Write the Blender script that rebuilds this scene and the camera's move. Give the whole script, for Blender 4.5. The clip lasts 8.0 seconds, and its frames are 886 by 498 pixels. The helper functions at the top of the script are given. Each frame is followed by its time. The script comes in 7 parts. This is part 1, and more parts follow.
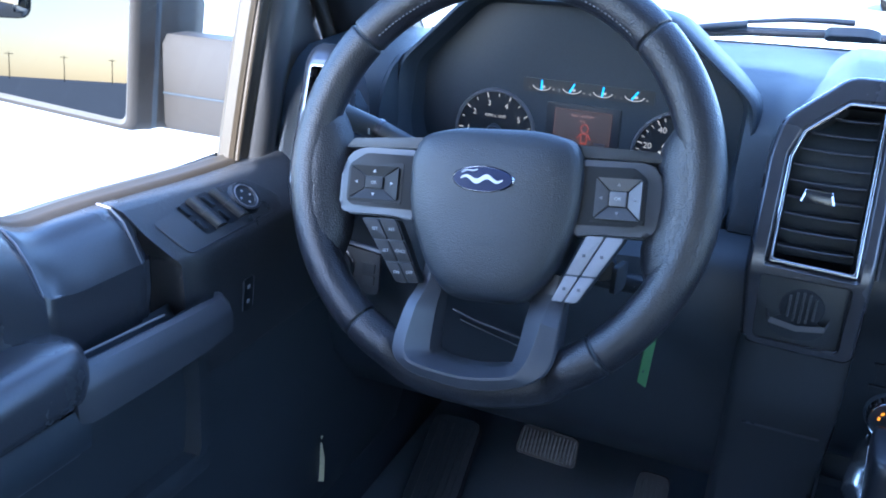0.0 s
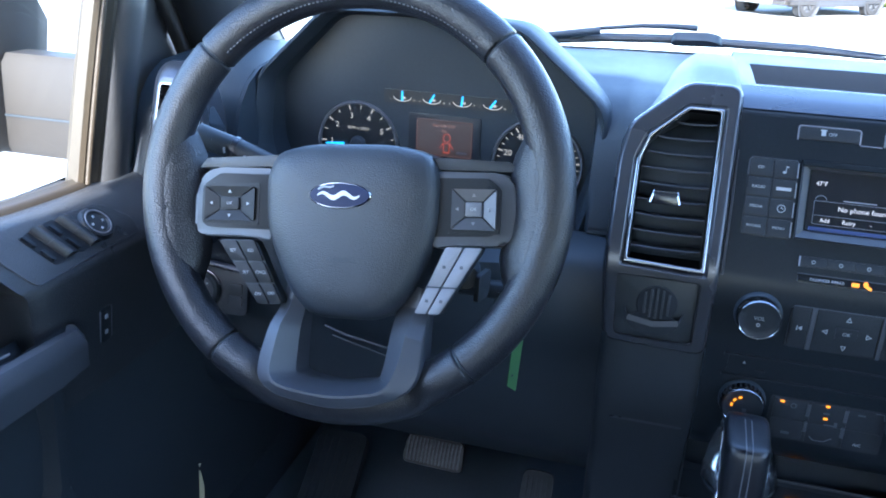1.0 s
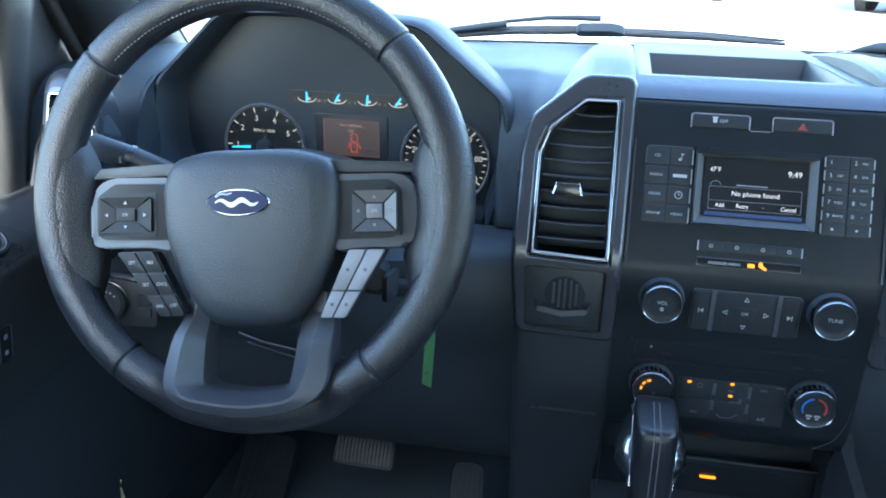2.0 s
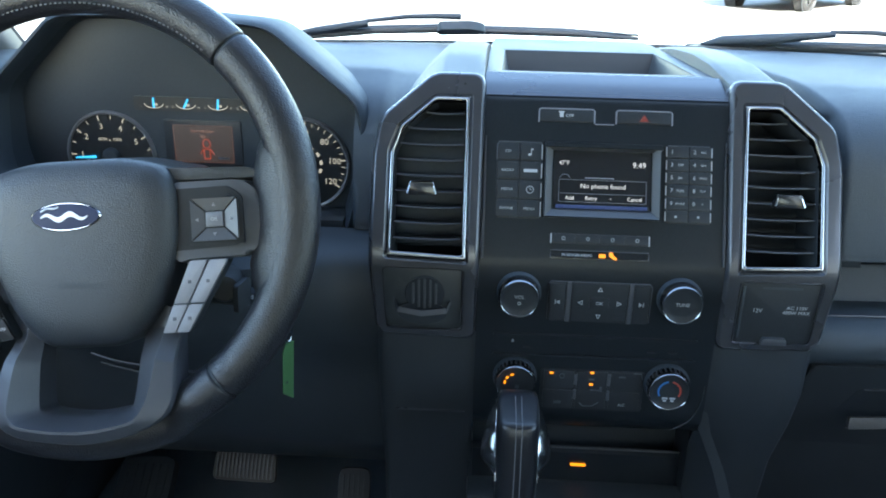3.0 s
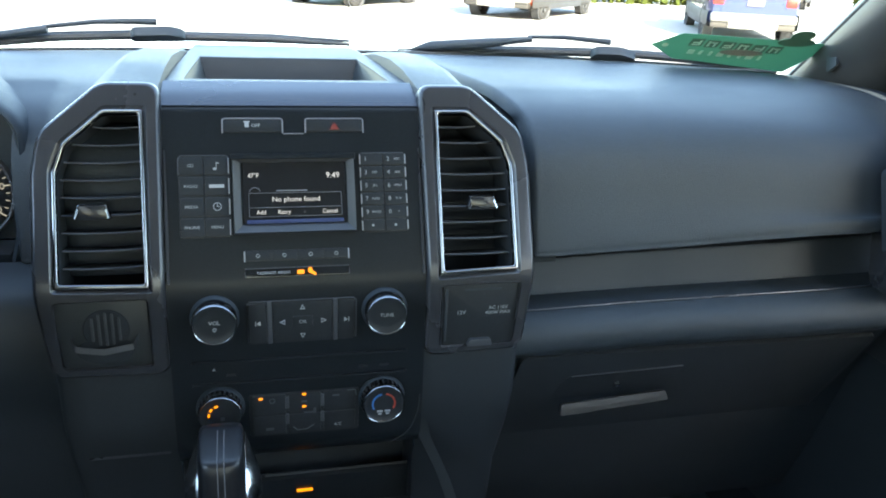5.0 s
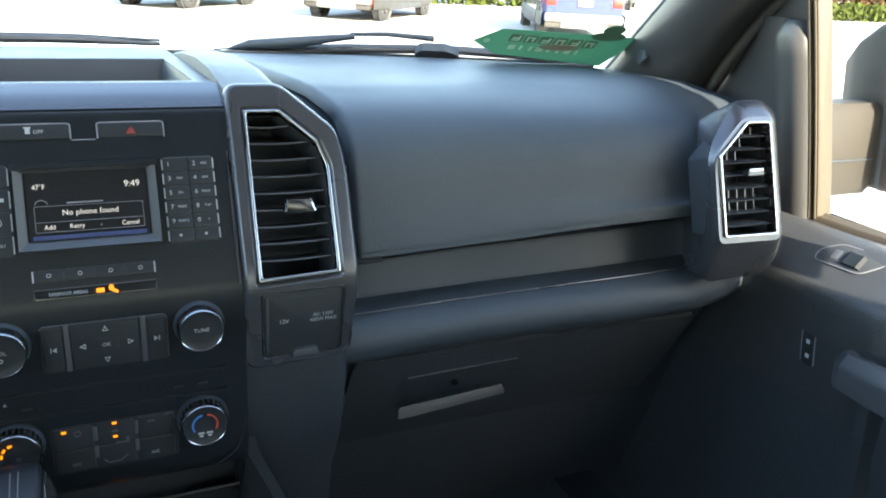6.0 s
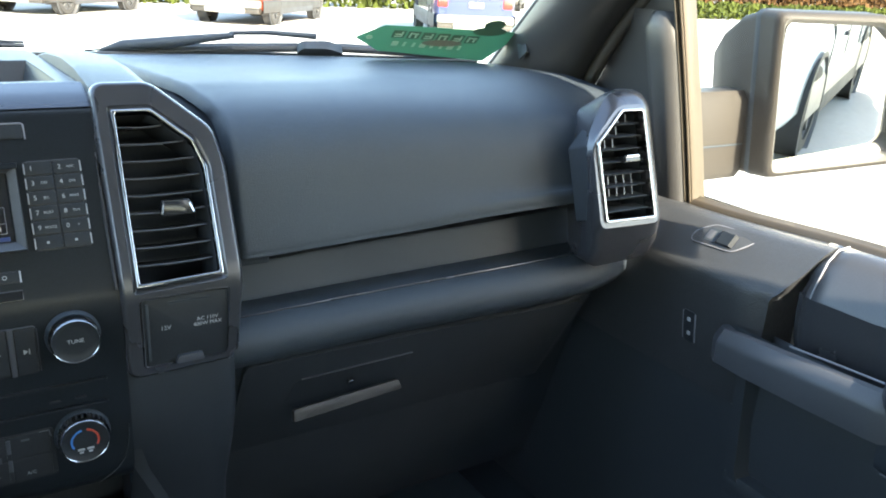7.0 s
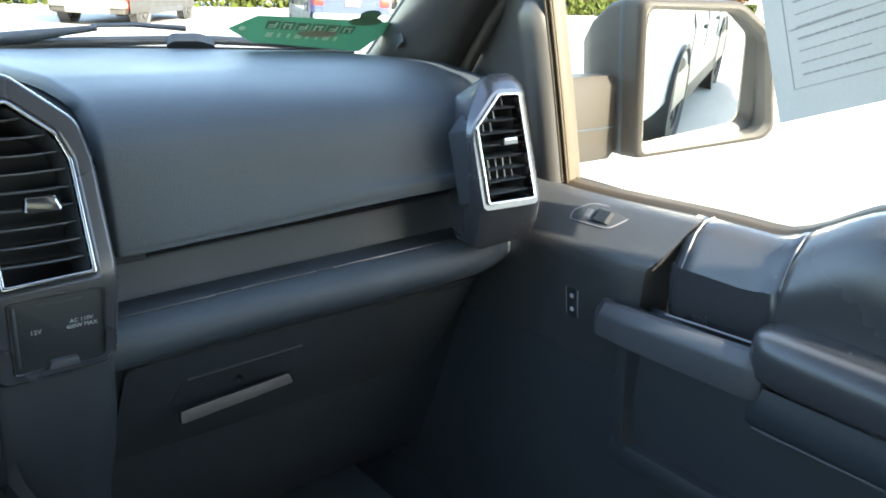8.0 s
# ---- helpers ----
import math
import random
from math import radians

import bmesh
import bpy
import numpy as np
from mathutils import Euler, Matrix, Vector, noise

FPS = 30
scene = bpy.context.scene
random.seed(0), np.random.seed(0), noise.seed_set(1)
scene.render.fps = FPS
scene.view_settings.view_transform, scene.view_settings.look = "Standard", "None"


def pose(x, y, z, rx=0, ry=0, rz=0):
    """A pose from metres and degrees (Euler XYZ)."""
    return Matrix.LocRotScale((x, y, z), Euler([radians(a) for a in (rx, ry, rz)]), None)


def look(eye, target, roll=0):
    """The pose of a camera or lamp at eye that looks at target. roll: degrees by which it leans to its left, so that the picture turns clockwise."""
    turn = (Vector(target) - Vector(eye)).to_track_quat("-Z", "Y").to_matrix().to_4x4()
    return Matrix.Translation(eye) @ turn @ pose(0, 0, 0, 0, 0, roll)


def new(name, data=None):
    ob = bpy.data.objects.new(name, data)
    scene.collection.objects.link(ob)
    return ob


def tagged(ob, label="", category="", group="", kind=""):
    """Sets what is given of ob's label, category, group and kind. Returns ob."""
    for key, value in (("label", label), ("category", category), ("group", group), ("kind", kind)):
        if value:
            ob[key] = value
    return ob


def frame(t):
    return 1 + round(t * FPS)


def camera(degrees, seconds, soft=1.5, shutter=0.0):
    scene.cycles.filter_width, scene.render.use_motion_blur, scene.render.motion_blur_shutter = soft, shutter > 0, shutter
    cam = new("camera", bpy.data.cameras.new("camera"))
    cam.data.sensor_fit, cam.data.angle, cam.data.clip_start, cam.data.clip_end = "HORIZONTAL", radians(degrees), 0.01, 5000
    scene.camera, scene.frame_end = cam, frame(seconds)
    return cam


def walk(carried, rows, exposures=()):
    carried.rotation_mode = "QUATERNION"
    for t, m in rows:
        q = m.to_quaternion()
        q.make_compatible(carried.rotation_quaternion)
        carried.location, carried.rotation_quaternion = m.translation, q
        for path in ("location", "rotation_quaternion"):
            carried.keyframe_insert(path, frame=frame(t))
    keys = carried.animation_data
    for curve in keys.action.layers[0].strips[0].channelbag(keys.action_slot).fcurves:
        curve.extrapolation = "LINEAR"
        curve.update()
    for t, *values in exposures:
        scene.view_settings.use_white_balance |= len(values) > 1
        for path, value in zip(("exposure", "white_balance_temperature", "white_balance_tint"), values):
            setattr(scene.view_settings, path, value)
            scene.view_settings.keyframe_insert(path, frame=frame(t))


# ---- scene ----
cam = camera(57.5, 8.0, 1.9)
EXPO = 3.44
PATH = [
    (0, (-0.228, -0.885, 1.401), (-0.953, 0.822, 0.651), 2.6),
    (0.5, (-0.216, -0.878, 1.406), (-0.861, 0.865, 0.668), 1.9),
    (1, (-0.204, -0.87, 1.41), (-0.679, 0.931, 0.682), 2.5),
    (1.2, (-0.2, -0.87, 1.409), (-0.662, 0.933, 0.677), 2.4),
    (2.3, (-0.162, -0.854, 1.419), (-0.405, 0.987, 0.677), 1.3),
    (2.5, (-0.153, -0.85, 1.416), (-0.343, 0.999, 0.678), 1.4),
    (3, (-0.129, -0.844, 1.416), (-0.212, 1.015, 0.681), 1.3),
    (3.5, (-0.107, -0.836, 1.413), (-0.106, 1.026, 0.681), 1.6),
    (4, (-0.094, -0.83, 1.411), (0.071, 1.032, 0.7), 2.6),
    (4.5, (-0.072, -0.821, 1.411), (0.151, 1.037, 0.707), 2.1),
    (5, (-0.047, -0.808, 1.411), (0.417, 1.008, 0.712), 2.9),
    (5.2, (-0.041, -0.804, 1.405), (0.499, 0.994, 0.715), 2.8),
    (6.3, (0.004, -0.793, 1.402), (0.88, 0.876, 0.733), 3.2),
    (6.5, (0.007, -0.796, 1.4), (0.924, 0.854, 0.739), 2.8),
    (7, (0.01, -0.803, 1.395), (1.02, 0.793, 0.737), 3.1),
    (7.5, (0.009, -0.809, 1.389), (1.138, 0.707, 0.735), 3.2),
    (8, (0.01, -0.81, 1.382), (1.243, 0.626, 0.735), 3.0),
]
walk(cam, [(t, look(eye, target, roll)) for t, eye, target, roll in PATH],
     exposures=[(0.0, EXPO + 0.47, 5150, 16), (1.0, EXPO + 0.58, 5500, 13), (2.5, EXPO + 0.63, 6250, 3), (3.5, EXPO + 0.04, 6900, 6), (4.5, EXPO + 0.28, 7100, 4), (6.5, EXPO + 0.37, 7600, 7), (8.0, EXPO + 0.42, 7450, 6)])

# ---- world and light ----
SUN_TO = Vector((0.03, -0.85, 0.52)).normalized()
world = bpy.data.worlds.new("sky")
scene.world = world
world.use_nodes = True
wn = world.node_tree
sky = wn.nodes.new("ShaderNodeTexSky")
sky.sky_type = 'NISHITA'
sky.sun_disc = False
sky.sun_elevation = math.asin(SUN_TO.z)
sky.sun_rotation = math.atan2(SUN_TO.x, SUN_TO.y)
sky.air_density, sky.dust_density, sky.ozone_density = 1.0, 1.2, 1.2
bg = wn.nodes["Background"]
bg.inputs["Strength"].default_value = 0.15
wn.links.new(sky.outputs[0], bg.inputs["Color"])
sun = new("sun", bpy.data.lights.new("sun", 'SUN'))
sun.data.energy, sun.data.angle, sun.data.color = 2.6, radians(0.5), (1.0, 0.95, 0.87)
sun.matrix_world = look(SUN_TO * 30, (0, 0, 0))


# ---- materials ----
def mat(name, col, rough=0.5, metal=0.0, grain=0.0, scale=900.0, var=0.12, kind='noise', coat=0.0, dist=0.0004, wear=5.0, rvar=0.12, spec=0.5):
    m = bpy.data.materials.new(name)
    m.use_nodes = True
    nt = m.node_tree
    b = nt.nodes["Principled BSDF"]
    b.inputs["Roughness"].default_value, b.inputs["Metallic"].default_value = rough, metal
    b.inputs["Coat Weight"].default_value = coat
    b.inputs["Specular IOR Level"].default_value = spec
    b.inputs["Coat Roughness"].default_value = 0.05
    tc = nt.nodes.new("ShaderNodeTexCoord")
    if var:
        n1 = nt.nodes.new("ShaderNodeTexNoise")
        n1.inputs["Scale"].default_value, n1.inputs["Detail"].default_value = wear, 6
        nt.links.new(tc.outputs["Object"], n1.inputs["Vector"])
        n2 = nt.nodes.new("ShaderNodeTexNoise")
        n2.inputs["Scale"].default_value, n2.inputs["Detail"].default_value = scale * 0.5, 3
        nt.links.new(tc.outputs["Object"], n2.inputs["Vector"])
        add = nt.nodes.new("ShaderNodeMath")
        add.operation = 'ADD'
        nt.links.new(n1.outputs["Fac"], add.inputs[0])
        nt.links.new(n2.outputs["Fac"], add.inputs[1])
        r = nt.nodes.new("ShaderNodeMapRange")
        r.inputs["From Min"].default_value, r.inputs["From Max"].default_value = 0.6, 1.4
        r.inputs["To Min"].default_value, r.inputs["To Max"].default_value = 1 - var, 1 + var
        nt.links.new(add.outputs[0], r.inputs["Value"])
        mix = nt.nodes.new("ShaderNodeMix")
        mix.data_type, mix.blend_type = 'RGBA', 'MULTIPLY'
        mix.inputs["Factor"].default_value = 1.0
        mix.inputs["A"].default_value = (*col, 1)
        nt.links.new(r.outputs[0], mix.inputs["B"])
        nt.links.new(mix.outputs["Result"], b.inputs["Base Color"])
        r2 = nt.nodes.new("ShaderNodeMapRange")
        r2.inputs["From Min"].default_value, r2.inputs["From Max"].default_value = 0.3, 0.7
        r2.inputs["To Min"].default_value, r2.inputs["To Max"].default_value = max(0.02, rough * (1 - rvar)), min(1, rough * (1 + rvar))
        nt.links.new(n1.outputs["Fac"], r2.inputs["Value"])
        nt.links.new(r2.outputs[0], b.inputs["Roughness"])
    else:
        b.inputs["Base Color"].default_value = (*col, 1)
    if grain:
        if kind == 'voronoi':
            g = nt.nodes.new("ShaderNodeTexVoronoi")
            g.inputs["Scale"].default_value = scale
            out = g.outputs["Distance"]
        else:
            g = nt.nodes.new("ShaderNodeTexNoise")
            g.inputs["Scale"].default_value, g.inputs["Detail"].default_value = scale, 2
            out = g.outputs["Fac"]
        nt.links.new(tc.outputs["Object"], g.inputs["Vector"])
        bp = nt.nodes.new("ShaderNodeBump")
        bp.invert = kind == 'voronoi'
        bp.inputs["Strength"].default_value, bp.inputs["Distance"].default_value = grain, dist
        nt.links.new(out, bp.inputs["Height"])
        nt.links.new(bp.outputs[0], b.inputs["Normal"])
    return m


def glow(name, col, strength):
    m = bpy.data.materials.new(name)
    m.use_nodes = True
    b = m.node_tree.nodes["Principled BSDF"]
    b.inputs["Base Color"].default_value = (0.01, 0.01, 0.01, 1)
    b.inputs["Emission Color"].default_value = (*col, 1)
    b.inputs["Emission Strength"].default_value = strength
    return m


def glass(name, tint, sheen=0.035):
    m = bpy.data.materials.new(name)
    m.use_nodes = True
    nt = m.node_tree
    nt.nodes.remove(nt.nodes["Principled BSDF"])
    tr, gl, mx = (nt.nodes.new("ShaderNode" + k) for k in ("BsdfTransparent", "BsdfGlossy", "MixShader"))
    tr.inputs[0].default_value = (*tint, 1)
    gl.inputs["Roughness"].default_value = 0.01
    mx.inputs[0].default_value = sheen
    nt.links.new(tr.outputs[0], mx.inputs[1])
    nt.links.new(gl.outputs[0], mx.inputs[2])
    nt.links.new(mx.outputs[0], nt.nodes["Material Output"].inputs[0])
    return m


# Dash vinyl and matt plastic carry some blue haze in their base colour.
PAD = mat("soft_dash_vinyl", (0.0275, 0.0365, 0.0465), 0.50, grain=0.6, scale=1100, kind='voronoi', dist=0.0006, spec=0.40)
PLASTIC = mat("black_moulded_plastic", (0.026, 0.031, 0.036), 0.44, grain=0.3, scale=1400)
DARK = mat("matt_black_plastic", (0.021, 0.028, 0.036), 0.6, grain=0.2, scale=1200)
# Matt plastic darkened for the shade below the ledge and bezels.
SHADEDASH = mat("shade_darkened_lower_dash", (0.016, 0.021, 0.027), 0.62, grain=0.3, scale=900)
GLOSS = mat("smooth_black_panel", (0.0105, 0.0135, 0.0170), 0.32, var=0.2, spec=0.22)
KEY = mat("dark_key_plastic", (0.020, 0.023, 0.027), 0.42, var=0.15, spec=0.25)
SATIN = mat("satin_graphite_paint", (0.076, 0.079, 0.090), 0.27, metal=0.65, grain=0.05, scale=2500, var=0.08)
SPOKE = mat("satin_grey_spoke", (0.060, 0.064, 0.075), 0.45, metal=0.25, grain=0.08, scale=2000, var=0.08)
GREYKEY = mat("light_grey_key", (0.18, 0.18, 0.20), 0.45, metal=0.2, var=0.06)
CHROME = mat("chrome", (0.40, 0.41, 0.43), 0.12, metal=1.0, var=0.05)
POLISHED = mat("polished_lever_metal", (0.80, 0.81, 0.83), 0.16, metal=1.0, var=0.04)
CLADDING = mat("grey_brown_cladding", (0.030, 0.026, 0.022), 0.6, grain=0.3, scale=200, var=0.15)
RINGCHROME = mat("dark_chrome", (0.30, 0.31, 0.33), 0.22, metal=1.0, var=0.05)
DUCT = mat("black_vent_duct", (0.030, 0.035, 0.042), 0.8, var=0.1, spec=0.1)
PADKEY = mat("black_wheel_key", (0.010, 0.011, 0.013), 0.5, var=0.1, spec=0.25)
HANDLE = mat("satin_handle_plastic", (0.054, 0.057, 0.065), 0.42, metal=0.15, grain=0.1, scale=1500)
TAB = mat("glossy_vent_tab", (0.028, 0.032, 0.040), 0.16, metal=0.4, var=0.1)
CENTREKEY = mat("mid_grey_wheel_key", (0.115, 0.118, 0.130), 0.4, metal=0.2, var=0.08)
SIDEKEY = mat("dark_grey_wheel_key", (0.066, 0.069, 0.078), 0.36, metal=0.2, var=0.08)
LEATHER = mat("black_grained_leather", (0.017, 0.018, 0.022), 0.32, grain=0.6, scale=640, kind='voronoi', dist=0.0006)
SOFTLEATHER = mat("smooth_black_leather", (0.034, 0.036, 0.041), 0.25, grain=0.25, scale=1300, kind='voronoi', dist=0.0003)
HUB = mat("grained_airbag_cover", (0.0225, 0.026, 0.0315), 0.42, grain=0.5, scale=900, kind='voronoi', dist=0.0006)
LEVERSKIN = mat("black_lever_leather", (0.014, 0.015, 0.018), 0.30, grain=0.25, scale=1100, kind='voronoi', dist=0.0003)
THREAD = mat("grey_thread", (0.11, 0.112, 0.12), 0.7, var=0.1)
RUBBER = mat("black_rubber", (0.038, 0.038, 0.040), 0.6, grain=0.2, scale=500)
# Dark carpet, with pale blue haze mixed into its colour.
HAZECARPET = mat("haze_lightened_carpet", (0.115, 0.155, 0.20), 0.95, grain=1.0, scale=500, dist=0.003)
CLOTH = mat("grey_headliner", (0.58, 0.58, 0.58), 0.95, grain=0.6, scale=700, dist=0.001)
TRIM = mat("door_trim_plastic", (0.031, 0.033, 0.036), 0.31, grain=0.5, scale=800, kind='voronoi', dist=0.0008)
SEALGREY = mat("grey_flocked_door_seal", (0.062, 0.058, 0.052), 0.7, grain=0.3, scale=700)
PILLAR = mat("pillar_trim_plastic", (0.034, 0.034, 0.034), 0.43, grain=0.3, scale=900)
# The tan of sunlight is put into this rubber's colour.
FRAMEMAT = mat("sun_tinted_channel_rubber", (0.040, 0.030, 0.018), 0.5, grain=0.2, scale=400)
WHITEBODY = mat("white_car_paint", (0.70, 0.70, 0.69), 0.25, coat=0.6, var=0.03)
INK = mat("pale_print", (0.34, 0.35, 0.37), 0.5, var=0.0)
MIRROR = mat("mirror_glass", (0.72, 0.72, 0.68), 0.01, metal=1.0, var=0.0)
DIMMIRROR = mat("dimmed_mirror_glass", (0.033, 0.036, 0.038), 0.01, metal=1.0, var=0.0)
# Lighter than the housing: the sun's highlight on the bevel is in this colour.
GLINTRIM = mat("sun_glint_mirror_rim", (0.075, 0.070, 0.062), 0.5, grain=0.3, scale=700)
# Black housing; cab shade and warm sun are averaged into its colour.
HOUSING = mat("sun_and_shade_housing", (0.029, 0.025, 0.0215), 0.6, grain=0.4, scale=700, spec=0.25)
SCREEN = mat("dark_screen_glass", (0.012, 0.013, 0.015), 0.12, var=0.0)
EMBLEM = mat("blue_emblem_enamel", (0.007, 0.013, 0.050), 0.45, var=0.0, spec=0.25)
TAGGREEN = mat("green_card", (0.050, 0.125, 0.045), 0.5, var=0.1)
STICKER = mat("green_window_sticker", (0.10, 0.27, 0.18), 0.5, var=0.1)
sn = STICKER.node_tree
tl, ms = sn.nodes.new("ShaderNodeBsdfTranslucent"), sn.nodes.new("ShaderNodeMixShader")
tl.inputs[0].default_value, ms.inputs[0].default_value = (0.20, 0.42, 0.30, 1), 0.5
sn.links.new(sn.nodes["Principled BSDF"].outputs[0], ms.inputs[1])
sn.links.new(tl.outputs[0], ms.inputs[2])
sn.links.new(ms.outputs[0], sn.nodes["Material Output"].inputs[0])
STICKINK = mat("pale_green_print", (0.38, 0.55, 0.42), 0.5, var=0.05)
SMUDGE = mat("brown_grey_smudge", (0.20, 0.20, 0.16), 0.6, var=0.2)
STICKDARK = mat("dark_green_print_and_reflection", (0.06, 0.14, 0.09), 0.5, var=0.1)
ALLOY = mat("dull_alloy", (0.05, 0.05, 0.05), 0.45, metal=0.3, var=0.1)
SILVERPRINT = mat("silver_script_shape", (0.42, 0.43, 0.46), 0.45, metal=0.5, var=0.0)
TAGYELLOW = mat("yellowed_card", (0.55, 0.50, 0.30), 0.6, var=0.15)
# White paper, greyed in its colour for the shade of backlight.
PAPER = mat("backlit_grey_paper", (0.46, 0.46, 0.47), 0.8, var=0.06)
PRINT = mat("grey_paper_print", (0.26, 0.26, 0.27), 0.8, var=0.0)
AMBER = glow("amber_led", (1.0, 0.30, 0.01), 0.15)
RED = glow("red_display", (1.0, 0.12, 0.05), 0.032)
CYAN = glow("cyan_needle", (0.05, 0.50, 0.95), 0.13)
WHITELED = glow("white_display_text", (0.9, 0.93, 1.0), 0.07)
DIMLED = glow("dim_white_gauge_print", (0.85, 0.80, 0.70), 0.048)
BLUELED = glow("blue_display_bar", (0.04, 0.12, 0.60), 0.020)
DIMRED = glow("dim_red_display_text", (0.85, 0.45, 0.36), 0.035)
FAINTRED = glow("faint_red_display_edge", (0.90, 0.30, 0.20), 0.012)
REDLED = glow("red_hazard_symbol", (1.0, 0.10, 0.05), 0.013)
# Display backlight; reflected haze is added to its glow and greys it.
ROSE = glow("display_backlight_and_haze", (0.42, 0.27, 0.23), 0.008)
GLASS = glass("clear_window_glass", (0.90, 0.94, 0.93))
PRIVACY = glass("dark_privacy_glass", (0.28, 0.29, 0.29), 0.06)
REARGLASS = glass("lightly_tinted_rear_glass", (0.46, 0.50, 0.52), 0.05)
CONCRETE = mat("sunlit_concrete", (0.32, 0.307, 0.285), 0.9, grain=0.5, scale=60, var=0.15, wear=0.4, dist=0.004, spec=0.05)
LEAF = mat("hedge_leaf", (0.040, 0.050, 0.012), 0.9, var=0.35, wear=3, spec=0.05)
LEAFRED = mat("reddish_hedge_leaf", (0.065, 0.036, 0.016), 0.9, var=0.35, wear=3, spec=0.05)
ORANGE = mat("orange_red_car_paint", (0.13, 0.020, 0.007), 0.3, coat=0.8, var=0.03)
BLUECAR = mat("blue_car_paint", (0.004, 0.017, 0.075), 0.3, coat=0.8, var=0.03)
DARKCAR = mat("dark_grey_car_paint", (0.05, 0.05, 0.055), 0.3, coat=0.8, var=0.03)
BUMPER = mat("silver_bumper", (0.20, 0.19, 0.175), 0.4, metal=0.3, var=0.05)
TYRE = mat("tyre_rubber", (0.022, 0.020, 0.018), 0.8, var=0.2)
LAMPRED = mat("red_lamp_lens", (0.35, 0.02, 0.015), 0.2, var=0.0)
CARGLASS = mat("dark_car_glass", (0.015, 0.017, 0.02), 0.08, var=0.0)
POLE = mat("weathered_pole_wood", (0.10, 0.08, 0.06), 0.9, var=0.2)


# ---- mesh helpers ----
BASES = {}


def thing(name, label, category, base=(0, 0, 0), group="", kind=""):
    ob = new(name)
    ob.location = base
    ob.empty_display_size = 0.02
    BASES[ob] = Vector(base)
    return tagged(ob, label, category, group, kind)


def part(name, bm, material, parent=None, label="", smooth=38):
    """One mesh object made of bm, in world metres, under a thing or a part."""
    bmesh.ops.recalc_face_normals(bm, faces=bm.faces)
    me = bpy.data.meshes.new(name)
    bm.to_mesh(me)
    bm.free()
    me.materials.append(material)
    me.shade_smooth()
    me.set_sharp_from_angle(angle=radians(smooth))
    ob = new(name, me)
    if parent is not None:
        ob.parent = parent
        if parent in BASES:
            ob.matrix_parent_inverse = Matrix.Translation(-BASES[parent])
    return tagged(ob, label)


def plane_of(o, u, v):
    u, v = Vector(u).normalized(), Vector(v).normalized()
    n = u.cross(v)
    return Matrix(((u.x, v.x, n.x, o[0]), (u.y, v.y, n.y, o[1]), (u.z, v.z, n.z, o[2]), (0, 0, 0, 1)))


def bevelled(bm, w, seg=2):
    if w > 0:
        bmesh.ops.bevel(bm, geom=list(bm.edges), offset=w, segments=seg, profile=0.6, affect='EDGES', clamp_overlap=True)
    return bm


def box(x0, x1, y0, y1, z0, z1, bev=0.0, seg=2, m=None):
    bm = bmesh.new()
    bmesh.ops.create_cube(bm, size=1.0)
    for v in bm.verts:
        v.co = Vector(((x0 + x1) / 2 + v.co.x * (x1 - x0), (y0 + y1) / 2 + v.co.y * (y1 - y0), (z0 + z1) / 2 + v.co.z * (z1 - z0)))
    bevelled(bm, bev, seg)
    if m is not None:
        bm.transform(m)
    return bm


def rounded(pts, r, seg=4):
    """A polygon with its corners rounded by r, one for all or one for each."""
    out, n = [], len(pts)
    for i in range(n):
        p, a, b = Vector(pts[i]), Vector(pts[i - 1]), Vector(pts[(i + 1) % n])
        da, db = (a - p), (b - p)
        k = min(r[i] if isinstance(r, tuple) else r, da.length * 0.45, db.length * 0.45)
        s, e = p + da.normalized() * k, p + db.normalized() * k
        for j in range(seg + 1):
            t = j / seg
            out.append(tuple(s * (1 - t) ** 2 + p * 2 * t * (1 - t) + e * t * t))
    return out


def rect(cx, cy, w, h, r=0.0, seg=3):
    p = [(cx - w / 2, cy - h / 2), (cx + w / 2, cy - h / 2), (cx + w / 2, cy + h / 2), (cx - w / 2, cy + h / 2)]
    return rounded(p, r, seg) if r else p


def ellipse(cx, cy, a, b, seg=40):
    return [(cx + a * math.cos(2 * math.pi * i / seg), cy + b * math.sin(2 * math.pi * i / seg)) for i in range(seg)]


def slab(pts, m, n0, n1, bev=0.0, seg=2):
    """A flat polygon given in the plane m, from height n0 to n1 above it, its front edge bevelled."""
    bm = bmesh.new()
    lo = [bm.verts.new((x, y, n0)) for x, y in pts]
    hi = [bm.verts.new((x, y, n1)) for x, y in pts]
    n = len(pts)
    bm.faces.new(lo[::-1])
    top = bm.faces.new(hi)
    for i in range(n):
        bm.faces.new((lo[i], lo[(i + 1) % n], hi[(i + 1) % n], hi[i]))
    if bev:
        bmesh.ops.bevel(bm, geom=list(top.edges), offset=bev, segments=seg, profile=0.6, affect='EDGES', clamp_overlap=True)
    bm.transform(m)
    return bm


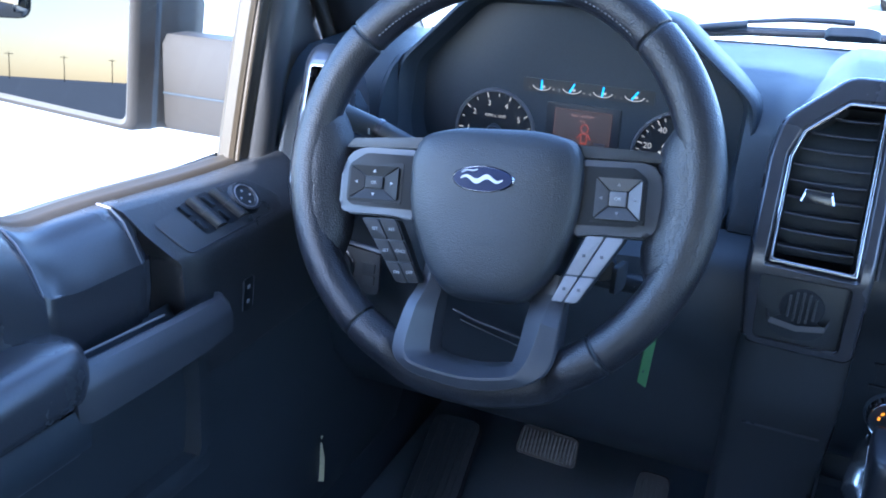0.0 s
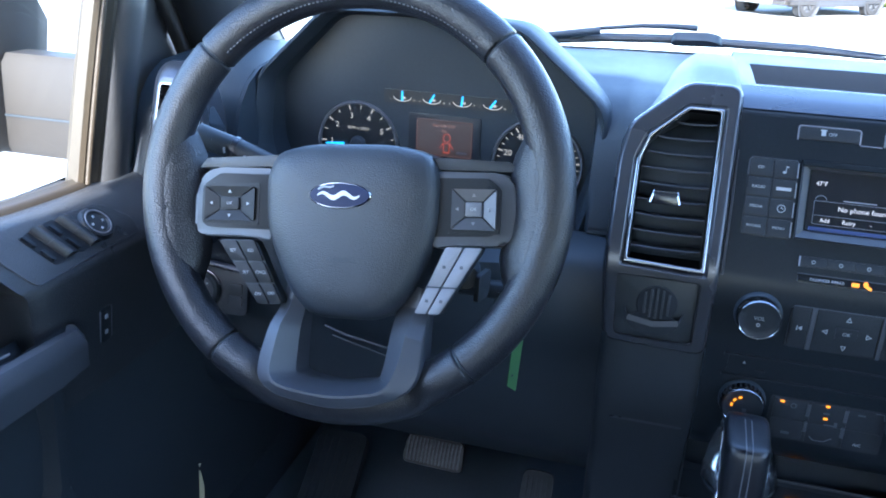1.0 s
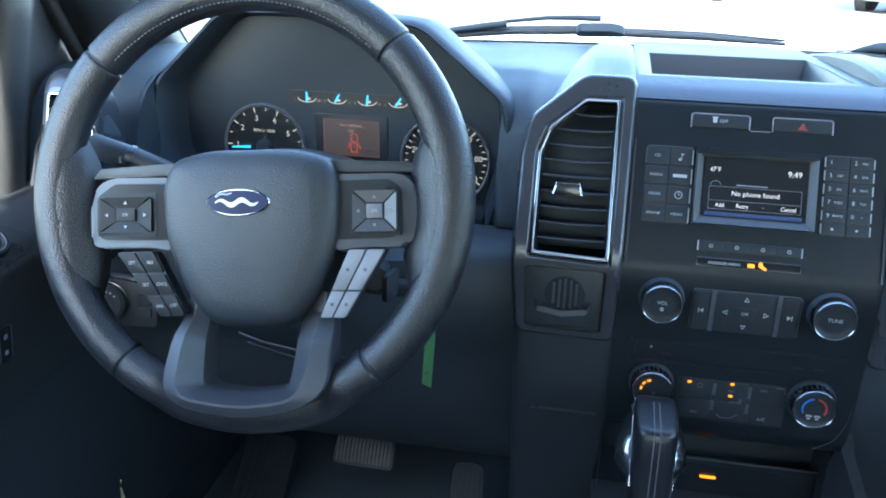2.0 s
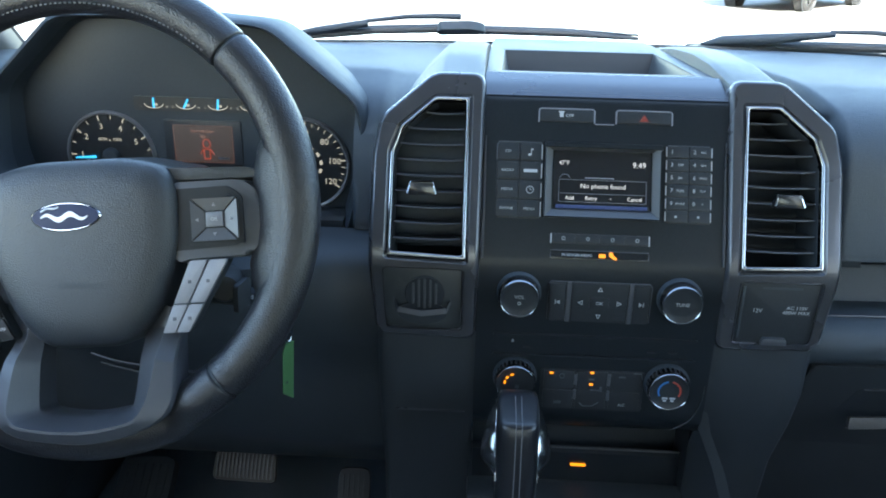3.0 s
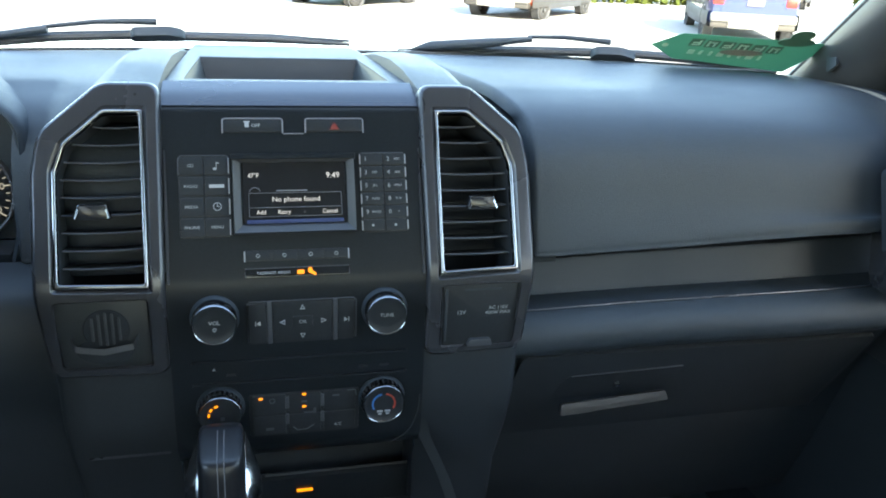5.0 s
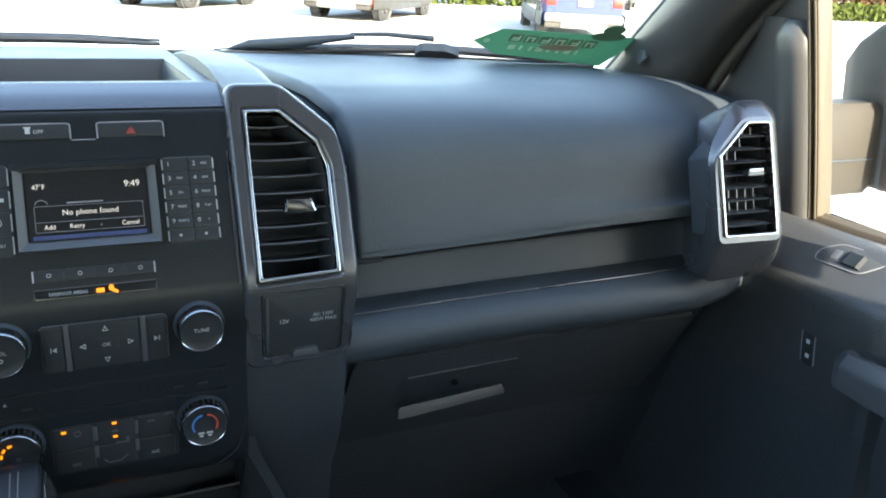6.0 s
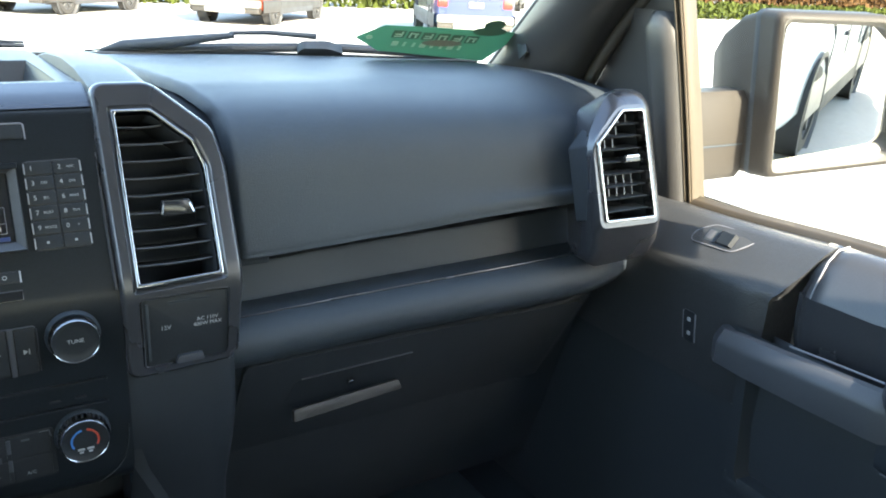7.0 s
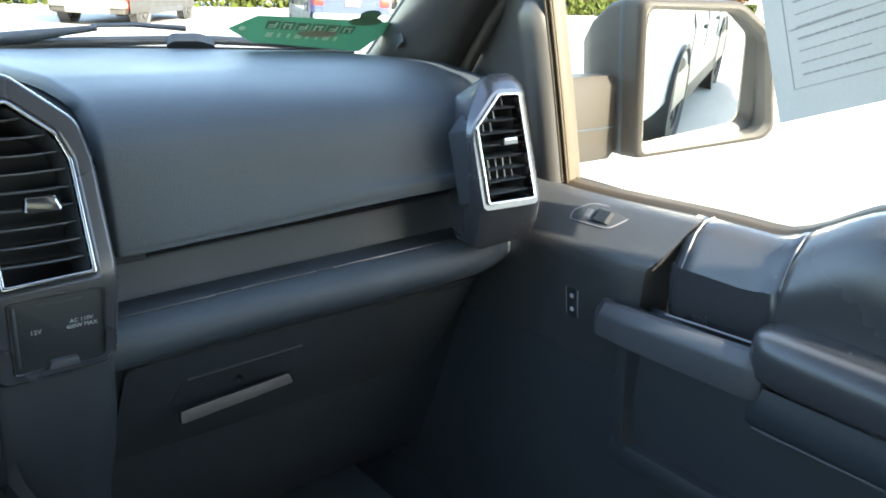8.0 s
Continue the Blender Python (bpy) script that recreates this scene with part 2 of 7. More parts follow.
def ring(outer, inner, m, n0, n1, bev=0.0, seg=2):
    """A flat frame between two polygons of as many corners."""
    bm = bmesh.new()
    n = len(outer)
    v = [[bm.verts.new((x, y, h)) for x, y in p] for p in (outer, inner) for h in (n0, n1)]
    ol, oh, il, ih = v
    tops = []
    for i in range(n):
        j = (i + 1) % n
        bm.faces.new((ol[i], ol[j], oh[j], oh[i]))
        bm.faces.new((il[j], il[i], ih[i], ih[j]))
        tops.append(bm.faces.new((oh[i], oh[j], ih[j], ih[i])))
        bm.faces.new((ol[j], ol[i], il[i], il[j]))
    if bev:
        e = [e for e in bm.edges if all(abs(q.co.z - n1) < 1e-6 for q in e.verts) and (all(q in oh for q in e.verts) or all(q in ih for q in e.verts))]
        bmesh.ops.bevel(bm, geom=e, offset=bev, segments=seg, profile=0.6, affect='EDGES', clamp_overlap=True)
    bm.transform(m)
    return bm


def lathe(profile, m, seg=32, a0=0.0, a1=360.0):
    """A profile of (radius, height) turned round the normal of the plane m."""
    bm = bmesh.new()
    full = abs(a1 - a0) >= 360
    k = seg if full else seg + 1
    rows = []
    for i in range(k):
        a = radians(a0 + (a1 - a0) * i / seg)
        rows.append([bm.verts.new((r * math.cos(a), r * math.sin(a), h)) for r, h in profile])
    for i in range(seg):
        p, q = rows[i], rows[(i + 1) % k]
        for j in range(len(profile) - 1):
            bm.faces.new((p[j], q[j], q[j + 1], p[j + 1]))
    bmesh.ops.remove_doubles(bm, verts=bm.verts, dist=1e-6)
    bm.transform(m)
    return bm


def loft(rows, closed=False, caps=False):
    """Quads between rows of points; closed joins each row's ends."""
    bm = bmesh.new()
    vs = [[bm.verts.new(p) for p in r] for r in rows]
    n = len(rows[0])
    for a, b in zip(vs, vs[1:]):
        for j in range(n if closed else n - 1):
            k = (j + 1) % n
            bm.faces.new((a[j], a[k], b[k], b[j]))
    if caps:
        bm.faces.new(vs[0][::-1])
        bm.faces.new(vs[-1])
    return bm


def tube(pts, r, seg=10, closed=False):
    pts = [Vector(p) for p in pts]
    rows, n = [], len(pts)
    up = Vector((0, 0, 1))
    for i, p in enumerate(pts):
        if closed:
            d = pts[(i + 1) % n] - pts[i - 1]
        else:
            d = pts[min(i + 1, n - 1)] - pts[max(i - 1, 0)]
        d.normalize()
        s = d.cross(up)
        if s.length < 0.05:
            s = d.cross(Vector((1, 0, 0)))
        s.normalize()
        t = s.cross(d)
        rr = r[i] if isinstance(r, (list, tuple)) else r
        rows.append([p + (s * math.cos(2 * math.pi * j / seg) + t * math.sin(2 * math.pi * j / seg)) * rr for j in range(seg)])
    if closed:
        rows.append(rows[0])
    bm = loft(rows, closed=True, caps=not closed)
    bmesh.ops.remove_doubles(bm, verts=bm.verts, dist=1e-7)
    return bm


def join(*bms):
    out = bms[0]
    for b in bms[1:]:
        me = bpy.data.meshes.new("tmp")
        b.to_mesh(me)
        b.free()
        out.from_mesh(me)
        bpy.data.meshes.remove(me)
    return out


def flipped(bm, s):
    """Mirrors a mesh to the other side of the cab when s is -1."""
    if s < 0:
        bm.transform(Matrix.Diagonal((-1, 1, 1, 1)))
        bmesh.ops.reverse_faces(bm, faces=bm.faces)
    return bm


def spline(pts, n):
    """n points on a smooth line through pts."""
    P = [Vector(p) for p in pts]
    out = []
    for i in range(n):
        u = i / (n - 1) * (len(P) - 1)
        k = min(int(u), len(P) - 2)
        t = u - k
        a, b, c, d = P[max(k - 1, 0)], P[k], P[k + 1], P[min(k + 2, len(P) - 1)]
        out.append(0.5 * ((2 * b) + (c - a) * t + (2 * a - 5 * b + 4 * c - d) * t * t + (3 * b - a - 3 * c + d) * t ** 3))
    return out


def words(body, m, size, material, parent, x=0.0, y=0.0, n=0.0004, wide=1.0, label="", turn=0.0):
    """Printed writing, as thin mesh, centred at x, y of the plane m."""
    cu = bpy.data.curves.new("print", 'FONT')
    cu.body, cu.size, cu.align_x, cu.align_y = body, size, 'CENTER', 'CENTER'
    cu.extrude, cu.resolution_u = 0.00005, 2
    ob = bpy.data.objects.new("print", cu)
    me = bpy.data.meshes.new_from_object(ob)
    bpy.data.objects.remove(ob)
    me.transform(m @ Matrix.Translation((x, y, n)) @ Matrix.Rotation(radians(turn), 4, 'Z') @ Matrix.Diagonal((wide, 1, 1, 1)))
    me.materials.clear()
    me.materials.append(material)
    o = new("lettering", me)
    o.parent = parent
    if parent in BASES:
        o.matrix_parent_inverse = Matrix.Translation(-BASES[parent])
    return tagged(o, label)


def bar(m, x, y, w, h, material, parent, n=0.0004, name="print_bar"):
    return part(name, slab(rect(x, y, w, h), m, n - 0.0003, n), material, parent)


# ---- large structure: ground and the truck's shell ----
GROUND = -0.15
gb = bmesh.new()
bmesh.ops.create_grid(gb, x_segments=8, y_segments=8, size=600, matrix=Matrix.Translation((0, 0, GROUND)))
ground = part("ground", gb, CONCRETE)
tagged(ground, "bright sunlit pale concrete parking lot", "ground", kind="structure")


def screen_at(x, s):
    """A place on the windscreen: s is 0 at its foot and 1 at its head."""
    foot = Vector((x, 0.545 - 0.30 * x * x, 1.228))
    head = Vector((x * 0.86, -0.26 - 0.10 * x * x, 1.74))
    return foot.lerp(head, s)


rows = [[screen_at(-0.80 + 1.60 * i / 24, s / 8) for i in range(25)] for s in range(9)]
ws = part("windshield", loft(rows), GLASS)
ws.visible_shadow = False
tagged(ws, "raked clear laminated windshield above the dashboard", "windshield", kind="structure")

floor = part("floor", box(-0.90, 0.90, -2.1, 0.75, 0.38, 0.42, 0.004), HAZECARPET)
tagged(floor, "carpeted truck cab floor in deep shade, lightened with haze", "floor", kind="structure")
tunnel = part("floor_tunnel", loft([[(-0.18, y, 0.42), (-0.14, y, 0.56), (0.14, y, 0.56), (0.18, y, 0.42)] for y in (-2.0, 0.6)]), HAZECARPET)
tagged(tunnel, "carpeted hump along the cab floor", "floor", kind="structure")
firewall = part("wall_front", loft([[(-0.86, 0.62, 0.40), (0.86, 0.62, 0.40)], [(-0.86, 0.66, 0.75), (0.86, 0.66, 0.75)], [(-0.86, 0.60, 1.20), (0.86, 0.60, 1.20)]]), HAZECARPET)
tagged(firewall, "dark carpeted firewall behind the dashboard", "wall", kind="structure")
rear = join(box(-0.88, 0.88, -2.14, -2.06, 0.38, 1.20), box(-0.88, 0.88, -2.14, -2.06, 1.52, 1.82), box(-0.88, -0.60, -2.14, -2.06, 1.20, 1.52), box(0.60, 0.88, -2.14, -2.06, 1.20, 1.52))
tagged(part("wall_back", rear, PILLAR), "grey trimmed rear cab wall", "wall", kind="structure")
tagged(part("window_3", box(-0.60, 0.60, -2.104, -2.098, 1.20, 1.52), REARGLASS), "rear window glass of the cab", "window", kind="structure")
roof = join(loft([[(x, -0.27 - 0.10 * x * x, 1.735), (x, -0.6, 1.775), (x, -2.05, 1.77)] for x in [-0.72 + 0.12 * i for i in range(13)]]))
tagged(part("ceiling", roof, CLOTH), "light grey cloth headliner of the cab", "ceiling", kind="structure")
skin = loft([[(x, -0.25 - 0.10 * x * x, 1.76), (x, -0.6, 1.81), (x, -2.15, 1.80)] for x in [-0.78 + 0.13 * i for i in range(13)]])
tagged(part("roof_skin", skin, WHITEBODY), "white painted truck cab roof", "roof", kind="structure")

# outer body sides with window openings, and the bonnet
for s, word in ((-1, "wall_west"), (1, "wall_east")):
    b = loft([[(0.99, y, 0.35), (1.01, y, 0.75), (1.005, y, 1.0), (0.93, y, 1.10 + (0.05 if y < -0.5 else 0.0)), (0.885, y, 1.118 + (0.06 if y < -0.5 else 0.0))] for y in (1.55, 0.5, 0.1, -0.38, -0.52, -1.0, -2.15)])
    b = join(b, loft([[(0.87, y, 1.17), (0.80, y, 1.50), (0.74, y, 1.79)] for y in (-0.98, -1.14)]),
             loft([[(0.87, y, 1.17), (0.80, y, 1.50), (0.74, y, 1.79)] for y in (-1.92, -2.12)]),
             loft([[(0.775, y, 1.64), (0.74, y, 1.80)] for y in (-0.25, -2.12)]),
             loft([[(0.855, y, 1.17), (0.785, y, 1.50), (0.73, y, 1.77)] for y in (-0.98, -1.14)]))
    bed = loft([[(0.98, y, 0.35), (1.01, y, 0.75), (1.0, y, 1.12), (0.93, y, 1.14)] for y in (-2.2, -4.0)])
    o = part(word, flipped(join(b, bed), s), WHITEBODY)
    tagged(o, "white painted truck side with door and bed panels", "truck body", kind="structure")
    rearglass = part("window_1" if s < 0 else "window_2", flipped(loft([[(0.865, y, 1.19), (0.78, y, 1.64)] for y in (-1.14, -1.92)]), s), PRIVACY)
    tagged(rearglass, "rear side window glass of the cab", "window", kind="structure")

hood_rows = []
for i in range(13):
    x = -0.90 + 0.15 * i
    q = (x / 0.9) ** 2
    hood_rows.append([(x, 0.66 - 0.30 * x * x, 1.205 - 0.02 * q), (x, 0.9, 1.215 - 0.03 * q), (x, 1.3, 1.19 - 0.05 * q), (x, 1.62, 1.13 - 0.08 * q), (x, 1.72, 1.02 - 0.08 * q), (x, 1.76, 0.6)])
bonnet = part("truck_bonnet", loft(hood_rows), WHITEBODY)
tagged(bonnet, "white painted truck bonnet in full sun", "truck bonnet", kind="structure")
cowl = part("cowl", loft([[(x, 0.50 - 0.30 * x * x, 1.20), (x, 0.60 - 0.30 * x * x, 1.198), (x, 0.70 - 0.30 * x * x, 1.185)] for x in [-0.85 + 0.17 * i for i in range(11)]]), DARK)
tagged(cowl, "black plastic cowl below the windshield", "cowl", kind="structure")

# ---- dashboard ----
dash = thing("dashboard", "black soft-touch truck dashboard with satin trim", "dashboard", (0, 0.1, 1.0))


def dash_edge(x):
    return 0.535 - 0.30 * x * x


def wrap(x):
    t = min(1.0, max(0.0, (x - 0.36) / 0.28))
    return t * t * (3 - 2 * t)


def pad_row(x, dz):
    f = dash_edge(x)
    near = min(1.0, max(0.0, (x - 0.45) / 0.19)) * min(1.0, max(0.0, (0.72 - x) / 0.03))
    w = (0.032 * wrap(x) + 0.016 * near * near) * min(1.0, max(0.0, (0.765 - x) / 0.05))
    dz += 0.010 * wrap(x) + 0.008 * near
    crown = -0.006 * max(0.0, abs(x) - 0.55) / 0.25 if x < 0 else -0.006 * max(0.0, x - 0.72) / 0.1
    lip = 1.2460 + 0.0055 * min(1.0, max(0.0, (x + 0.1) / 0.5)) + crown
    p = [(x, f - 0.018, lip - 0.010), (x, f - 0.030, lip), (x, f * 0.6 + 0.05, 1.256 + crown), (x, 0.16, 1.258 + crown), (x, 0.10 - w * 0.5, 1.253 + crown), (x, 0.055 - w * 0.8, 1.243), (x, 0.026 - w, 1.229),
         (x, 0.006 - w, 1.209), (x, -0.006 - w, 1.185), (x, -0.016 - w, 1.150), (x, -0.026 - w, 1.112 + dz), (x, -0.0275 - w, 1.101 + dz), (x, -0.024 - w, 1.096 + dz), (x, 0.022 - w, 1.096 + dz)]
    return p


def driver_row(x):
    """The dash top on the driver's side; behind the cluster it stops short of the gauges."""
    k = min(1.0, max(0.0, (-0.268 - x) / 0.008))
    back = 0.15 * k - 0.1 * (1 - k) if x > -0.69 else -1.0
    dip = 0.042 * min(1.0, max(0.0, (-0.222 - x) / 0.020)) if x > -0.60 else 0.0
    high = 0.105 if x < -0.285 else -1.0
    return [(x, max(y + dip * min(1.0, max(0.0, (0.20 - y) / 0.12)), back if z < 1.24 or x < -0.60 else high), z) for x, y, z in spline(pad_row(x, 0.0), 52)]


def rib_side(y):
    """How far the arched rib reaches out, front to back."""
    pts = ((0.045, 0.2520), (0.10, 0.2420), (0.18, 0.2280), (0.28, 0.2140), (0.37, 0.2030), (0.44, 0.1930), (0.60, 0.1800))
    if y <= pts[0][0]:
        return pts[0][1]
    for (a, p), (b, q) in zip(pts, pts[1:]):
        if y <= b:
            return p + (q - p) * (y - a) / (b - a)
    return pts[-1][1]


def passenger_row(d, k):
    """A line of the pad, d metres from its edge beside the rib; k is 0 to 1 along the pad."""
    tuck = max(0.0, 1 - d / 0.008) ** 2
    row_ = []
    for q in spline(pad_row(0.2520 + d, 0.022 * max(0, k - 0.05)), 52):
        back = (rib_side(q.y) - 0.2520) * max(0.0, 1 - d / 0.16)
        row_.append((q.x + back, q.y + (0.010 * tuck if q.y < 0.06 else 0.0), q.z - (0.012 * tuck if q.z > 1.20 else 0.0)))
    return row_


pr = [passenger_row(d, d / 0.566) for d in [0.0, 0.0008, 0.002, 0.004, 0.006, 0.008, 0.012, 0.02] + [0.035 + 0.531 * i / 28 for i in range(29)]]
# Added black backing, so the gap beside the rib looks shaded.
part("gap_backing", loft([[(q.x, q.y + 0.02, q.z - 0.014) for q in spline(pad_row(0.12 + 0.17 * i / 6, 0.0), 52)] for i in range(7)]), DUCT, dash, smooth=60)
part("passenger_pad", loft(pr), PAD, dash, "smooth black padded dash top and front", 60)
part("windshield_seal", tube([(-0.76 + 1.54 * i / 40, dash_edge(-0.76 + 1.54 * i / 40) - 0.014, 1.2450 + 0.0055 * min(1.0, max(0.0, (-0.66 + 1.54 * i / 40) / 0.5))) for i in range(41)], 0.0034, 8), RUBBER, dash, "black rubber seal along the glass")
part("driver_top_pad", loft([driver_row(x) for x in [-0.12 - 0.14 * i / 8 for i in range(9)] + [-0.264, -0.268, -0.272, -0.276] + [-0.28 - 0.42 * i / 24 for i in range(25)]]), PAD, dash, "black padded dash top behind the hood", 60)
part("driver_outer_pad", loft([pad_row(-0.695 - 0.14 * i / 8, 0.0) for i in range(9)]), PAD, dash, "black pad beside the driver vent", 60)
# the tray under the passenger pad, with its ledge
tr = []
for i in range(25):
    x = 0.232 + 0.56 * i / 24
    d = 0.022 * (i / 24) + 0.010 * wrap(x)
    e = 0.010 * (i / 24) + 0.012 * wrap(x)
    w = 0.032 * wrap(x)
    up = d + 0.008 * min(1.0, max(0.0, (x - 0.45) / 0.19))
    tr.append([(x, 0.006 - w, 1.096 + up), (x, 0.070 - w, 1.095 + up), (x, 0.070 - w, 1.0760 + d), (x, 0.015 - w, 1.0745 + d), (x, 0.0125 - w, 1.0715 + d), (x, 0.008 - w, 1.04 + e), (x, 0.004 - w, 1.0355 + e)])
part("tray_back", loft(tr), DARK, dash, "grey-black recessed dash tray")
lr = []
for i in range(25):
    x = 0.232 + 0.555 * i / 24
    e = 0.012 * (i / 24) + 0.012 * wrap(x)
    w = 0.032 * wrap(x) - 0.035 * max(0.0, (i - 19) / 5) ** 2
    lr.append([(x, 0.010 - w, 1.0358 + e), (x, -0.015 - w, 1.0355 + e), (x, -0.034 - w, 1.034 + e), (x, -0.050 - w, 1.027 + e), (x, -0.060 - w, 1.014 + e), (x, -0.060 - w, 0.998 + e), (x, -0.050 - w, 0.985 + e), (x, -0.034 - w, 0.978 + e), (x, -0.02 - w, 0.977 + e)])
part("ledge", loft(lr, caps=False), PAD, dash, "rounded black ledge", 60)
part("ledge_line", tube([(0.24 + 0.44 * i / 16, -0.0335 - 0.032 * wrap(0.24 + 0.44 * i / 16), 1.0352 + 0.0100 * i / 16 + 0.012 * wrap(0.24 + 0.44 * i / 16)) for i in range(17)], 0.0010, 6), SATIN, dash, "thin silver line along the ledge")

# glove box
gx0, gx1 = 0.255, 0.775
GLOVE = plane_of((0.40, 0.015, 0.900), (1, 0, 0), (0, -0.50, 0.87))
glove = thing("glove_box", "closed black glove box with grip recess under the dash", "glove box", (0.5, 0.03, 0.86))
part("lid", slab(rounded([(-0.145, -0.26), (0.345, -0.26), (0.345, 0.074), (-0.145, 0.080)], 0.012), GLOVE, -0.02, 0.0, 0.004), SHADEDASH, glove)
part("surround", slab([(-0.165, -0.40), (0.358, -0.40), (0.358, 0.078), (-0.165, 0.088)], GLOVE, -0.05, -0.006), SHADEDASH, glove)
part("grip_recess", slab(rounded([(-0.085, -0.022), (0.075, -0.014), (0.082, 0.036), (-0.075, 0.030)], 0.004), GLOVE, 0.0, 0.0003), SHADEDASH, glove)
part("grip_lip", slab(rounded([(-0.080, -0.033), (0.066, -0.024), (0.062, -0.012), (-0.078, -0.019)], 0.002), plane_of((0.394, 0.002, 0.9095), (1, 0, 0), (0, 0.35, 0.94)), 0.0, 0.007, 0.002), TRIM, glove, "worn grey lip")
part("seam_line", slab([(-0.070, 0.0305), (0.078, 0.0365), (0.078, 0.0377), (-0.070, 0.0317)], GLOVE, 0.0, 0.002), SPOKE, glove)
part("lock", lathe([(0.0, 0.004), (0.004, 0.004), (0.005, 0.0)], GLOVE @ Matrix.Translation((-0.002, 0.006, 0.0015)), 12), CHROME, glove)
# lower dash below both pads
kick = loft([[(x, 0.0, 1.0), (x, 0.05, 0.86), (x, 0.10, 0.72), (x, 0.15, 0.60), (x, 0.22, 0.55), (x, 0.62, 0.60)] for x in (0.24, 0.84)])
part("passenger_kick_panel", kick, SHADEDASH, dash)

# driver side lower panel
dp = []
for i in range(21):
    x = -0.235 - 0.60 * i / 20
    k = 0.035 * math.exp(-((x + 0.476) / 0.13) ** 2)
    dp.append([(x, 0.02, 1.096), (x, -0.030, 1.090), (x, -0.044 - k, 1.075), (x, -0.050 - k, 1.020), (x, -0.040 - k, 0.985), (x, -0.020 - k, 0.965), (x, 0.0 - k, 0.90), (x, 0.03, 0.80), (x, 0.10, 0.72), (x, 0.3, 0.68), (x, 0.62, 0.74)])
part("driver_knee_panel", loft(dp), DARK, dash, "black plastic knee panel below the column", 50)
part("knee_trim_line", tube([(-0.567, -0.046, 0.955), (-0.537, -0.052, 0.950), (-0.478, -0.054, 0.942), (-0.42, -0.050, 0.938)], 0.0014, 6), SPOKE, dash)
part("knee_trim_line", tube([(-0.557, -0.046, 0.943), (-0.480, -0.053, 0.930), (-0.43, -0.050, 0.926)], 0.0010, 6), PLASTIC, dash)
part("knee_panel_slot", box(-0.215, -0.135, -0.052, -0.03, 0.902, 0.907, 0.002), SATIN, dash)

# centre top with the open bin and its two ribs
CT = plane_of((0, 0, 1.272), (1, 0, 0), (0, 1, -0.02))
outer = [(-0.127, 0.050), (0.127, 0.050), (0.122, 0.24), (0.115, 0.44), (-0.115, 0.44), (-0.122, 0.24)]
inner = [(-0.108, 0.082), (0.108, 0.082), (0.104, 0.20), (0.100, 0.285), (-0.100, 0.285), (-0.104, 0.20)]
part("centre_pad", ring(outer, inner, CT, -0.012, 0.0, 0.003), PAD, dash, "black padded centre of the dash top")
binb = join(loft([[(x, y, z) for x, y, z in ((-0.108, 0.082, 1.268), (0.108, 0.082, 1.268), (0.104, 0.20, 1.266), (0.100, 0.285, 1.264), (-0.100, 0.285, 1.264), (-0.104, 0.20, 1.266))],
                  [(-0.094, 0.105, 1.225), (0.094, 0.105, 1.225), (0.092, 0.20, 1.225), (0.090, 0.272, 1.225), (-0.090, 0.272, 1.225), (-0.092, 0.20, 1.225)]], closed=True))
bf = bmesh.new()
bf.faces.new([bf.verts.new(p) for p in ((-0.094, 0.105, 1.2255), (0.094, 0.105, 1.2255), (0.092, 0.2, 1.2255), (0.090, 0.272, 1.2255), (-0.090, 0.272, 1.2255), (-0.092, 0.2, 1.2255))])
part("storage_bin", join(binb, bf), PLASTIC, dash, "open shallow storage bin")
for s in (-1, 1):
    sec = []
    for y, a, b, c, zt, zc in ((0.014, 0.1275, 0.179, 0.2375, 1.2755, 1.222), (0.045, 0.1275, 0.178, 0.236, 1.278, 1.222), (0.10, 0.127, 0.177, 0.228, 1.283, 1.232), (0.18, 0.126, 0.174, 0.214, 1.284, 1.242), (0.28, 0.123, 0.170, 0.200, 1.277, 1.247), (0.37, 0.120, 0.166, 0.190, 1.264, 1.246), (0.44, 0.116, 0.162, 0.18, 1.248, 1.238)):
        sec.append([(a - 0.002, y, zt - 0.02), (a, y, zt - 0.003), (a + 0.006, y, zt), (b - 0.006, y, zt), (b + 0.003, y, zt - 0.004), (c - 0.004, y, zc + 0.004), (c, y, zc - 0.006), (c, y, zc - 0.05)])
    part("centre_rib", flipped(loft(sec), s), PAD, dash, "arched black rib beside the bin", 50)

# ---- instrument cluster and its hood ----
cluster = thing("instrument_cluster", "lit instrument cluster under an angular black hood", "instrument cluster", (-0.476, 0.1, 1.10))
HX = -0.477


def hood_outline(k, dz=0.0):
    h = [(0.204, 1.085), (0.221, 1.150), (0.2200, 1.232), (0.112, 1.318), (-0.005, 1.327), (-0.134, 1.325), (-0.224, 1.236), (-0.229, 1.150), (-0.205, 1.085)]
    return [(HX + x * k, 1.19 + (z - 1.19) * k + dz) for x, z in h]


def lip_y(z):
    return 0.045 + (z - 1.19) * 0.10


def hood_row(k, dy, dz=0.0, flat=None):
    return [(x, (lip_y(z) + dy) if flat is None else flat, z) for x, z in hood_outline(k, dz)]


def soft_row(row):
    r = [row[0]]
    for i in range(1, len(row) - 1):
        p, a, b = Vector(row[i]), Vector(row[i - 1]), Vector(row[i + 1])
        ka, kb = min(0.018, (a - p).length * 0.4), min(0.018, (b - p).length * 0.4)
        s, e = p + (a - p).normalized() * ka, p + (b - p).normalized() * kb
        for j in range(5):
            t = j / 4
            r.append(tuple(s * (1 - t) ** 2 + p * 2 * t * (1 - t) + e * t * t))
    return r + [row[-1]]


